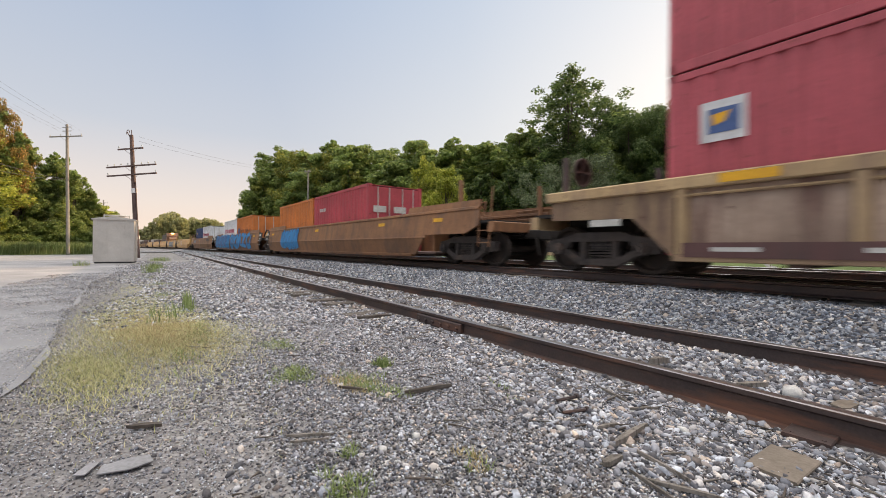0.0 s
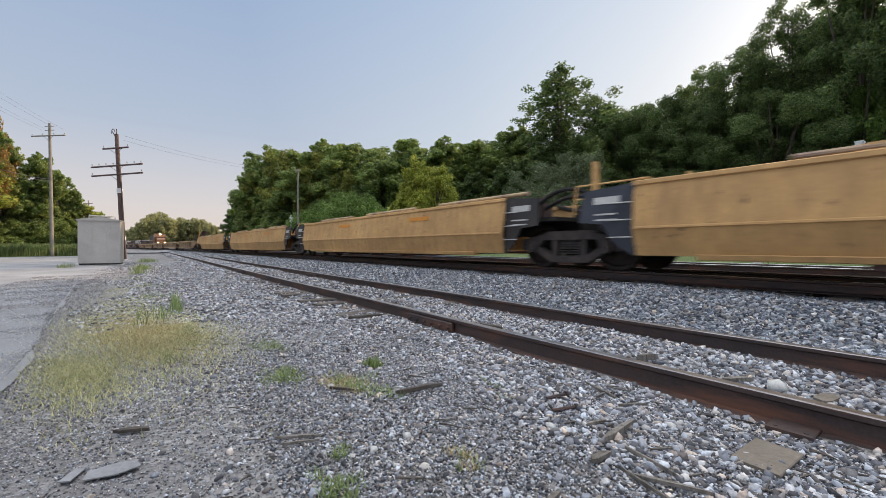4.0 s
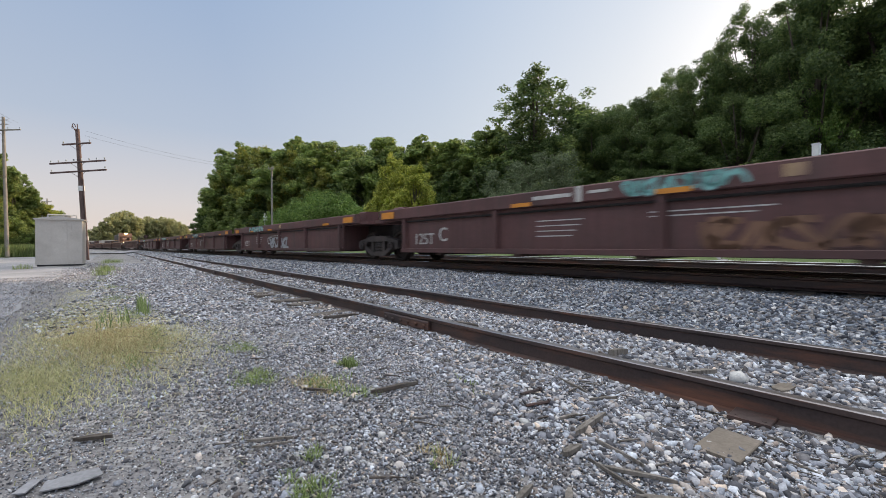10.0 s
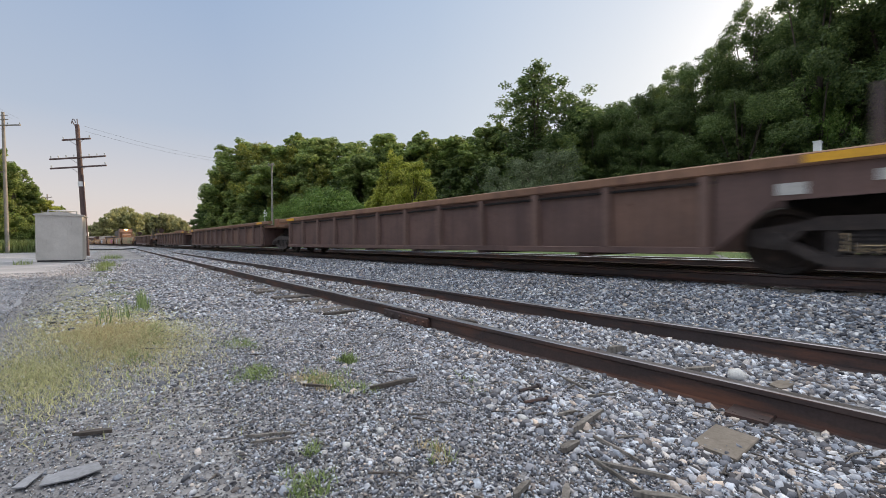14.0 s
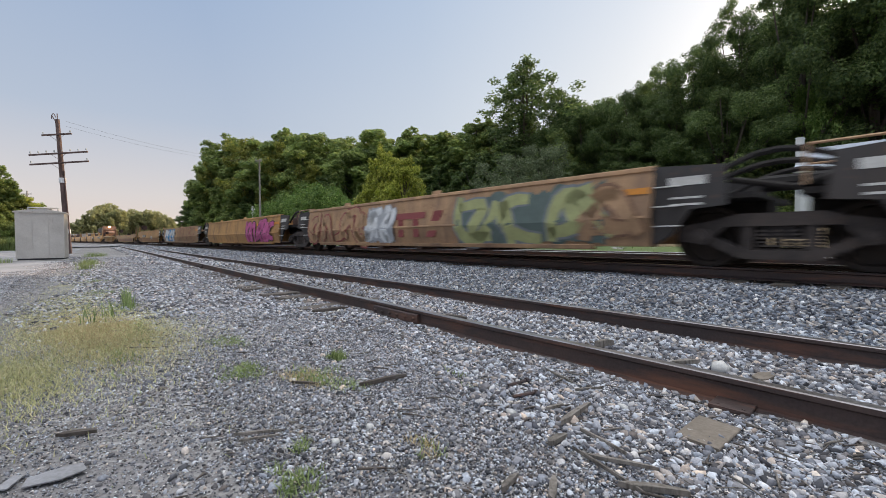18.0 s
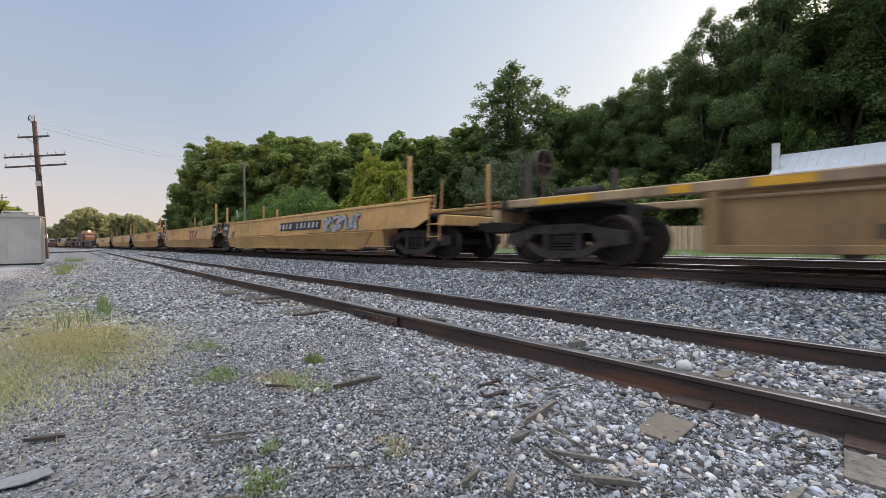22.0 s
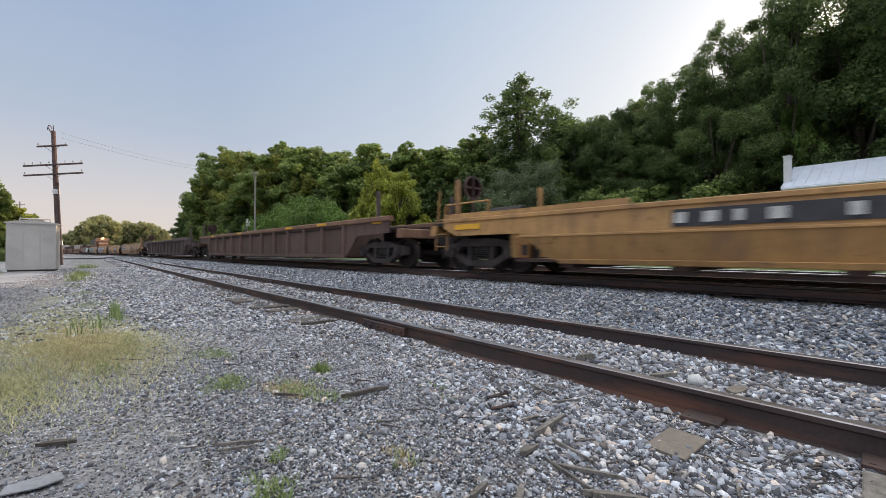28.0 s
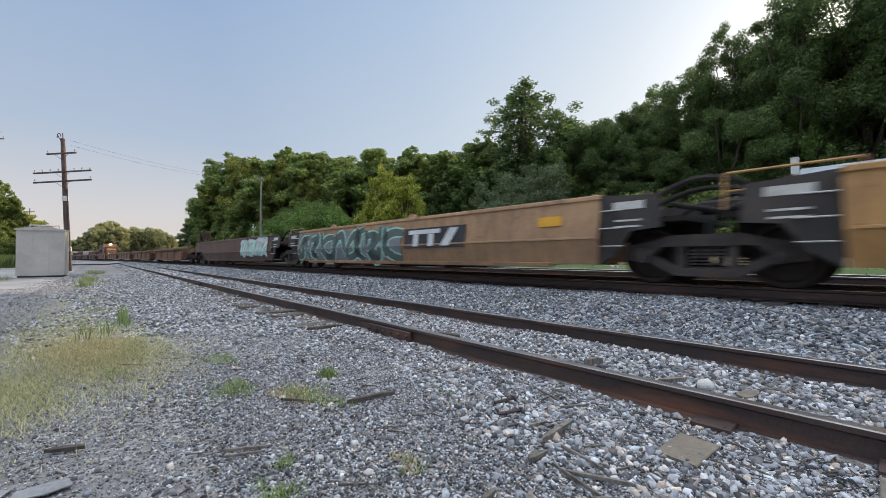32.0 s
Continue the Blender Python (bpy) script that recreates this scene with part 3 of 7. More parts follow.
def lane_edge(x):
    """The ragged edge of the lane towards the yard."""
    return np.interp(x, (-24, -18, -14, -9, -5.5, -3, 8), (-1.15, -1.25, -1.45, -1.15, -0.86, -0.80, -1.1))


wob = lambda x: 0.16 * math.sin(x * 1.1) + 0.10 * math.sin(x * 2.7 + 1.0) + 0.05 * math.sin(x * 6.1)
sheet("road", "worn grey asphalt lane with dusty broken edge", "road",
      np.concatenate([np.linspace(-64, -16, 60), np.linspace(-15.8, 8, 120)]),
      lambda x: -11.5 - 0.02 * abs(x), lambda x: float(lane_edge(x)) + 0.3 * wob(x), ASPHALT, 0.014, 24)
sheet("road", "pale asphalt road over the level crossing", "road", np.linspace(-86, -74, 14), lambda x: -60, lambda x: 16, ASPHALT, 0.16, 40)
sheet("lawn", "mown green grass beyond the tracks", "lawn", np.concatenate([np.linspace(-70, 30, 60)]),
      lambda x: track_y(x, MAIN_Y) + 7.1 + 0.15 * math.sin(x), lambda x: 48.0, SOIL, 0.02, 70)
sheet("roadside_grass", "rough green verge under the trees across the road", "verge", np.concatenate([np.linspace(-72, -53, 40), np.linspace(-52, -20, 12)]),
      lambda x: -90, lambda x: max(-5.0 - 0.9 * max(0, x + 58.5) ** 1.25, -22) + 0.2 * math.sin(x * 1.7), SOIL, 0.03, 40)


# ---- tracks ----
RAIL_BODY = [(-0.07, 0), (0.07, 0), (0.07, 0.012), (0.012, 0.032), (0.01, 0.125), (0.036, 0.14), (0.036, 0.166), (-0.036, 0.166), (-0.036, 0.14), (-0.01, 0.125), (-0.012, 0.032), (-0.07, 0.012)]
RAIL_HEAD = [(-0.034, 0.1662), (0.034, 0.1662), (0.030, 0.1725), (-0.030, 0.1725)]


def rail_pair(track, path, mat_top, gauge=GAUGE):
    for side in (-0.5, 0.5):
        pts = []
        for i, (x, y, z) in enumerate(path):
            a, b = path[max(i - 1, 0)], path[min(i + 1, len(path) - 1)]
            d = Vector((b[0] - a[0], b[1] - a[1], 0)).normalized()
            pts.append((x - d.y * side * gauge, y + d.x * side * gauge, z - 0.1725))
        rail = part("rail", G().sweep(RAIL_BODY, pts), RAIL_SIDE, track)
        part("rail_head", G().sweep(RAIL_HEAD, pts), mat_top, rail, "worn shiny running surface")


def tie_mesh():
    return cached("tie", lambda: G().box(-0.115, 0.115, -1.3, 1.3, -0.16, 0.0, 0.012).mesh("tie", TIE))


SIDING_TIES = []


def build_tracks():
    rnd = random.Random(4)
    # siding, straight, half buried
    t = thing("siding_track", "old rusty siding track half buried in gravel", "railway track", kind="structure")
    xs = [6, 3, 0, -3, -6, -10, -15, -20, -30, -45, -60, -80, -100]
    rail_pair(t, [(x, SIDING_NEAR + GAUGE / 2, 0.006 * math.sin(x * 0.8)) for x in xs[::-1]], RAIL_TOP)
    x = 3.4
    while x > -75:
        ob = part("tie", tie_mesh(), None, t)
        ob.matrix_basis = pose(x, SIDING_NEAR + GAUGE / 2 + rnd.uniform(-0.1, 0.1), (-0.13 if x < -5.2 else -0.165) - rnd.uniform(0, 0.028), rnd.uniform(-0.5, 0.5), 0, rnd.uniform(-1.5, 1.5))
        SIDING_TIES.append(x)
        x -= 0.56 + rnd.uniform(-0.05, 0.05)
    # joint bars
    bar = G().box(-0.46, 0.46, -0.058, -0.02, -0.155, -0.045, 0.01)
    for k in range(6):
        bar.rod((-0.4 + 0.16 * k, -0.085, -0.098), (-0.4 + 0.16 * k, -0.05, -0.098), 0.017, seg=6)
    bme = bar.mesh("joint_bar", RAIL_SIDE)
    for jx, jy in ((-4.05, SIDING_NEAR), (-12.9, SIDING_NEAR + GAUGE), (-15.9, SIDING_NEAR), (-24.5, SIDING_NEAR + GAUGE), (-28.0, SIDING_NEAR)):
        part("joint_bar", bme, None, t, "bolted rusty joint bar").matrix_basis = pose(jx, jy, 0)
    # main and back tracks
    for base, label, top in ((MAIN_Y, "main track with polished rails on deep ballast", RAIL_BRIGHT), (BACK_Y, "second main track with shiny rails", RAIL_BRIGHT)):
        t = thing("main_track" if base == MAIN_Y else "back_track", label, "railway track", kind="structure")
        xs = list(np.linspace(-1300, -200, 23)) + list(np.linspace(-180, -5, 36)) + list(np.linspace(0, 40, 9))
        z = MAIN_Z if base == MAIN_Y else MAIN_Z + 0.02
        rail_pair(t, [(x, track_y(x, base), z) for x in xs], top)
        x = 3.0
        while x > (-95 if base == MAIN_Y else -60):
            ob = part("tie", tie_mesh(), None, t)
            ob.matrix_basis = pose(x, track_y(x, base) + rnd.uniform(-0.04, 0.04), z - 0.18, 0, 0, track_turn(x))
            x -= 0.53


build_tracks()


# ---- loose stone ----
CUBE = np.array([(0, 1, 3), (0, 3, 2), (4, 6, 7), (4, 7, 5), (0, 4, 5), (0, 5, 1), (2, 3, 7), (2, 7, 6), (0, 2, 6), (0, 6, 4), (1, 5, 7), (1, 7, 3)])
OCTA = np.array([(0, 2, 4), (2, 1, 4), (1, 3, 4), (3, 0, 4), (2, 0, 5), (1, 2, 5), (3, 1, 5), (0, 3, 5)])


def rock_shape(rnd, form="ico"):
    """A rough stone: a simple solid with its corners pushed about and flattened."""
    p = (1 + 5 ** 0.5) / 2
    if form == "cube":
        v = np.array([(x, y, z) for x in (-1, 1) for y in (-1, 1) for z in (-1, 1)], float) * 0.62
        v *= rnd.uniform(0.55, 1.3, (8, 1))
    elif form == "octa":
        v = np.array([(1, 0, 0), (-1, 0, 0), (0, 1, 0), (0, -1, 0), (0, 0, 1), (0, 0, -1)], float)
    else:
        v = np.array([(-1, p, 0), (1, p, 0), (-1, -p, 0), (1, -p, 0), (0, -1, p), (0, 1, p), (0, -1, -p), (0, 1, -p), (p, 0, -1), (p, 0, 1), (-p, 0, -1), (-p, 0, 1)], float)
        v /= np.linalg.norm(v[0])
        v *= rnd.uniform(0.62, 1.2, (12, 1))
    v += rnd.normal(0, 0.09, v.shape)
    return v * (rnd.uniform((0.85, 0.72, 0.5), (1.15, 1.0, 0.85)) if form == "ico" else rnd.uniform((0.8, 0.6, 0.42), (1.25, 0.95, 0.75)))


ICO = np.array([(0, 11, 5), (0, 5, 1), (0, 1, 7), (0, 7, 10), (0, 10, 11), (1, 5, 9), (5, 11, 4), (11, 10, 2), (10, 7, 6), (7, 1, 8),
                (3, 9, 4), (3, 4, 2), (3, 2, 6), (3, 6, 8), (3, 8, 9), (4, 9, 5), (2, 4, 11), (6, 2, 10), (8, 6, 7), (9, 8, 1)])


def scatter(name, label, category, pts, sizes, mat, seed, sink=0.25, form="cube"):
    rnd = np.random.default_rng(seed)
    shapes = np.array([rock_shape(rnd, form) for _ in range(40)])
    n = len(pts)
    pick = rnd.integers(0, 40, n)
    a = rnd.uniform(0, 2 * math.pi, n)
    tilt = rnd.normal(0, 0.35, (n, 2))
    v = shapes[pick] * sizes[:, None, None] * 0.5
    c, s = np.cos(a)[:, None], np.sin(a)[:, None]
    x, y, z = v[..., 0].copy(), v[..., 1].copy(), v[..., 2].copy()
    z2 = z + tilt[:, :1] * x + tilt[:, 1:] * y
    v[..., 0], v[..., 1], v[..., 2] = c * x - s * y, s * x + c * y, z2
    lift = sizes * (0.28 - sink)
    v += np.stack([pts[:, 0], pts[:, 1], pts[:, 2] + lift], 1)[:, None, :]
    tri = {"cube": CUBE, "octa": OCTA, "ico": ICO}[form]
    f = tri[None] + (np.arange(n) * shapes.shape[1])[:, None, None]
    ob = new(name, quick_mesh(name, v.reshape(-1, 3), f.reshape(-1, 3), mat))
    return tagged(ob, label, category, kind="stuff")


def fill(rnd, n, x0, x1, ylo, yhi, power=1.0):
    """Random places in a band, denser towards x1."""
    u = rnd.random(n) ** power
    x = x1 + (x0 - x1) * u
    y = ylo(x) + (yhi(x) - ylo(x)) * rnd.random(n)
    return x, y


def not_on_rails(x, y):
    ok = (np.abs(y - SIDING_NEAR) > 0.075) & (np.abs(y - SIDING_NEAR - GAUGE) > 0.075)
    return ok


def off_ties(rnd, x, y):
    """Thins the stones that would lie on the siding's tie ends."""
    gap = np.abs(x[:, None] - np.array(SIDING_TIES)[None]).min(1)
    on = (gap < 0.11) & (y > 2.15) & (y < 4.9) & (x < -5.2)
    return ~on | (rnd.random(len(x)) < np.where(y < 2.7, 0.16, 0.5))


def build_stones():
    rnd = np.random.default_rng(11)
    # grey ballast on the shoulder and bed of the main line
    for x0, x1, n, lo, hi, nm in ((-9, 2.0, 30000, 0.038, 0.078, 1), (-26, -9, 16000, 0.06, 0.11, 2), (-80, -26, 13000, 0.10, 0.2, 3)):
        x, y = fill(rnd, n, x0, x1, lambda q: track_y_np(q, MAIN_Y) - 3.35 + 0.15 * np.sin(q * 3), lambda q: track_y_np(q, MAIN_Y) - 0.95, 1.15)
        s = rnd.uniform(lo, hi, n)
        keep = not_on_rails(x, y)
        x, y, s = x[keep], y[keep], s[keep]
        scatter("ballast", "grey crushed stone ballast on the track shoulder", "ballast", np.stack([x, y, land_np(x, y)], 1), s, BALLAST, nm, 0.2, "cube" if nm < 3 else "octa")
    x, y = fill(rnd, 9000, -45, 3, lambda q: track_y_np(q, MAIN_Y) - 0.7, lambda q: track_y_np(q, BACK_Y) + 2.6)
    scatter("ballast", "grey crushed stone between the main tracks", "ballast", np.stack([x, y, land_np(x, y)], 1), rnd.uniform(0.06, 0.13, 9000), BALLAST, 5, 0.25, "octa")
    # pale mixed stones round the siding
    for x0, x1, n, lo, hi, nm in ((-6, 1.5, 26000, 0.022, 0.062, 6), (-16, -6, 9000, 0.045, 0.09, 7), (-70, -16, 9000, 0.09, 0.17, 8)):
        x, y = fill(rnd, n, x0, x1, lambda q: 1.9 + 0.3 * np.sin(q * 1.3), lambda q: np.minimum(5.0 + 0 * q, track_y_np(q, MAIN_Y) - 2.9), 1.2)
        s = rnd.uniform(lo, hi, n)
        keep = not_on_rails(x, y) & (off_ties(rnd, x, y) if nm < 8 else True)
        x, y, s = x[keep], y[keep], s[keep]
        scatter("gravel", "pale grey and white loose stones round the siding rails", "gravel", np.stack([x, y, land_np(x, y)], 1), s, GRAVEL, nm, 0.22, "ico" if nm == 6 else "cube" if nm < 8 else "octa")
    # fine gravel in the yard
    for n, mean, wide, form, seed in ((34000, -3.72, 0.36, "ico", 9), (90000, -4.3, 0.34, "octa", 19)):
        x = 0.6 - 7.1 * rnd.random(n) ** 1.25
        edge = -0.75 + 0.4 * np.sin(x * 1.7)
        y = edge + (2.35 - edge) * rnd.random(n) ** 0.72
        s = np.exp(rnd.normal(mean, wide, n)).clip(0.006, 0.07)
        # trodden, bare patches of dirt, and ever fewer stones towards the lane
        bare = np.sin(2.3 * x + 1.4 * y) * np.sin(1.7 * y - 0.8 * x + 1.0) + 0.5 * np.sin(5.1 * x - 3.0 * y)
        stony = np.clip((y + 0.2 + 0.25 * bare) / 1.6, 0.10 if form == "ico" else 0.4, 1)
        keep = off_ties(rnd, x, y) & (rnd.random(n) < stony * (1 - 0.3 * (bare > 0.1)))
        x, y, s = x[keep], y[keep], s[keep]
        scatter("gravel", "fine grey gravel trodden into the yard", "gravel", np.stack([x, y, land_np(x, y)], 1), s, GRAVEL, seed, 0.24, form)
    # chips and grit between the stones beside the rail
    n = 60000
    x = 0.6 - 4.6 * rnd.random(n) ** 1.4
    y = 2.62 - 2.2 * rnd.random(n) ** 1.2
    scatter("gravel", "grey stone chips and grit beside the rail", "gravel", np.stack([x, y, land_np(x, y) + 0.006], 1), rnd.uniform(0.007, 0.022, n), GRAVEL, 39, 0.2, "octa")
    n = 45000
    x = 0.3 - 5.2 * rnd.random(n) ** 1.2
    y = -0.85 + 1.7 * rnd.random(n)
    scatter("gravel", "fine grey grit trodden into the dirt", "gravel", np.stack([x, y, land_np(x, y) + 0.003], 1), np.exp(rnd.normal(-4.75, 0.35, n)).clip(0.004, 0.02), GRAVEL, 49, 0.22, "octa")
    n = 16000
    x = -2.5 - 30 * rnd.random(n) ** 1.4
    y = lane_edge(x) + rnd.normal(0.12, 0.3, n)
    scatter("gravel", "loose grey gravel along the edge of the lane", "gravel", np.stack([x, y, land_np(x, y) + 0.008], 1), rnd.uniform(0.008, 0.02, n) * np.clip(-x / 8, 0.7, 2.4), GRAVEL, 29, 0.24, "octa")
    n = 26000
    x = -2.0 - 16 * rnd.random(n) ** 1.3
    y = lane_edge(x) - 1.5 * rnd.random(n) ** 2.2
    scatter("gravel", "dust and grit spread over the lane", "gravel", np.stack([x, y, land_np(x, y) + 0.014], 1), rnd.uniform(0.006, 0.016, n) * np.clip(-x / 6, 0.8, 2.5), GRAVEL, 59, 0.22, "octa")
    n = 18000
    x, y = fill(rnd, n, -30, -6, lambda q: -0.6 + 0.3 * np.sin(q), lambda q: 2.3 + 0 * q, 1.3)
    s = rnd.uniform(0.03, 0.085, n)
    scatter("gravel", "pale gravel spread beside the siding", "gravel", np.stack([x, y, land_np(x, y)], 1), s, GRAVEL, 10, 0.25, "octa")


build_stones()


# ---- trees ----
def leaf_cloud(rnd, centres, radii, n, size, droop=0.0):
    """Many small folded leaves round clump centres."""
    w = radii ** 2
    pick = rnd.choice(len(centres), n, p=w / w.sum())
    d = rnd.normal(0, 1, (n, 3))
    d /= np.linalg.norm(d, axis=1)[:, None]
    r = rnd.random(n) ** 0.33
    p = centres[pick] + d * (r * radii[pick])[:, None] * np.array([1, 1, 0.95])
    nrm = d * 0.9 + rnd.normal(0, 0.42, (n, 3)) + np.array([0, 0, 0.3])
    nrm /= np.linalg.norm(nrm, axis=1)[:, None]
    t = np.cross(nrm, rnd.normal(0, 1, (n, 3)))
    t /= np.linalg.norm(t, axis=1)[:, None] + 1e-9
    b = np.cross(nrm, t)
    s = (size * rnd.uniform(0.55, 1.3, n))[:, None]
    v = np.stack([p - t * s, p + t * s * 0.5 - b * s * 0.75, p + t * s * 0.6 + b * s * 0.7], 1)
    f = np.array([(0, 1, 2)])[None] + (np.arange(n) * 3)[:, None, None]
    return v.reshape(-1, 3), f.reshape(-1, 3)


def tree_meshes(seed, height, spread, low, n, size, leaf, lobes=26, point=0.0, loose=0.0):
    """Trunk-and-limbs mesh and crown mesh of one tree, standing at the origin: boughs that each carry a dozen leaf clumps."""
    rnd = np.random.default_rng(seed)
    crown_mid, crown_h = (height + low) / 2, (height - low) / 2
    sway = rnd.uniform(0, 6.28, 3)
    cs, rs, boughs = [], [], []
    for k in range(lobes):
        a = 2.4 * k + rnd.uniform(-0.6, 0.6)
        u = -1 + 2 * (k + rnd.uniform(0, 1)) / lobes
        prof = math.sqrt(max(0.10, 1 - (abs(u) ** 2.2))) * (1 - point * max(0, u) ** 1.2)
        prof *= 1 + 0.22 * math.sin(2 * a + sway[0] + 2.5 * u) + 0.12 * math.sin(3 * a + sway[1] - 4 * u)
        r = spread * prof * rnd.uniform(0.45, 0.95) * (1.0 if k % 4 else 0.3)
        rad = spread * rnd.uniform(0.20, 0.36) * (0.65 + 0.35 * prof)
        c = np.array((r * math.cos(a), r * math.sin(a), crown_mid + u * (crown_h - rad * 0.7)))
        boughs.append(tuple(c))
        for q in range(7):
            d = rnd.normal(0, 1, 3)
            d /= np.linalg.norm(d)
            cs.append(c + d * rad * rnd.uniform(0.4, 1.1 + loose))
            rs.append(rad * rnd.uniform(0.34, 0.66) * (1 - 0.35 * loose))
    cs, rs = np.array(cs), np.array(rs)
    v, f = leaf_cloud(rnd, cs, rs, n, size)
    v[:, 2] *= height / np.percentile(v[:, 2], 99.9)
    crown = quick_mesh("crown", v, f, leaf)
    g = G()
    tr = height * 0.018
    bends = [(0, 0, -0.3)]
    for k in range(1, 6):
        bends.append((rnd.normal(0, 0.12) * k * 0.5, rnd.normal(0, 0.12) * k * 0.5, height * 0.72 * k / 5))
    for k in range(5):
        g.rod(bends[k], bends[k + 1], tr * (1 - 0.16 * k), tr * (1 - 0.16 * (k + 1)), 7)
    for c in boughs[::max(1, lobes // 22)]:
        k = int(np.clip(c[2] / (height * 0.72) * 5 * 0.6, 1, 4))
        mid = [(bends[k][j] * 0.5 + c[j] * 0.5) for j in range(3)]
        mid[2] -= 0.3
        g.rod(bends[k], mid, tr * 0.42, tr * 0.25, 5)
        g.rod(mid, tuple(c), tr * 0.25, tr * 0.08, 5)
    return g.mesh("trunk", BARK), crown


TREE_KINDS = {}


def tree_kind(key, *a, **k):
    TREE_KINDS[key] = tree_meshes(*a, **k)


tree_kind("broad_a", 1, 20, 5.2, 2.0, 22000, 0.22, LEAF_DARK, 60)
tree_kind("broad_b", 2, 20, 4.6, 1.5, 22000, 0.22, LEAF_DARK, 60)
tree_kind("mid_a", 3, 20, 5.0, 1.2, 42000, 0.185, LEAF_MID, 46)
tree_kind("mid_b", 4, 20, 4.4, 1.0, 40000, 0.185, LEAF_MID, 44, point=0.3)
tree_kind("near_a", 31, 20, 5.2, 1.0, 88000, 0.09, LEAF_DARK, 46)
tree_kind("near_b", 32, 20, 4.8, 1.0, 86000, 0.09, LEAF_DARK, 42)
tree_kind("open", 5, 20, 4.6, 2.0, 36000, 0.115, LEAF_DARK, 64, point=0.8, loose=0.4)
tree_kind("yellow", 6, 12, 3.2, 0.6, 22000, 0.115, LEAF_YELLOW, 44, point=0.35)
tree_kind("golden", 16, 20, 4.6, 4.0, 24000, 0.18, LEAF_PAINTED_SUN, 50)
tree_kind("rusty", 7, 18, 4.4, 6.0, 18000, 0.17, LEAF_SUN_ORANGE, 40)
tree_kind("bush", 8, 4, 2.6, 0.1, 18000, 0.07, LEAF_LIGHT, 38)
tree_kind("bush_mid", 9, 5, 2.8, 0.1, 14000, 0.105, LEAF_MID, 34)
tree_kind("far", 10, 18, 6.0, 0.5, 10000, 0.42, LEAF_PAINTED_HAZE, 50)
tree_kind("light", 12, 9, 3.0, 0.8, 32000, 0.075, LEAF_LIGHT, 42)
tree_kind("grey", 13, 9, 3.2, 0.2, 30000, 0.075, LEAF_GREY, 44)


def plant(key, x, y, height, turn, label, category="tree", group="", wide=1.0, name="tree"):
    trunk, crown = TREE_KINDS[key]
    nominal = {"yellow": 12, "rusty": 18, "bush": 4, "bush_mid": 5, "far": 18, "light": 9, "grey": 9}.get(key, 20)
    s = height / nominal
    t = thing(name, label, category, group)
    t.matrix_world = Matrix.Translation((x, y, land(x, y) - 0.05)) @ Matrix.Rotation(turn, 4, "Z") @ Matrix.Diagonal((s * wide, s * wide, s, 1))
    part("trunk", trunk, None, t)
    part("crown", crown, None, t)
    return t


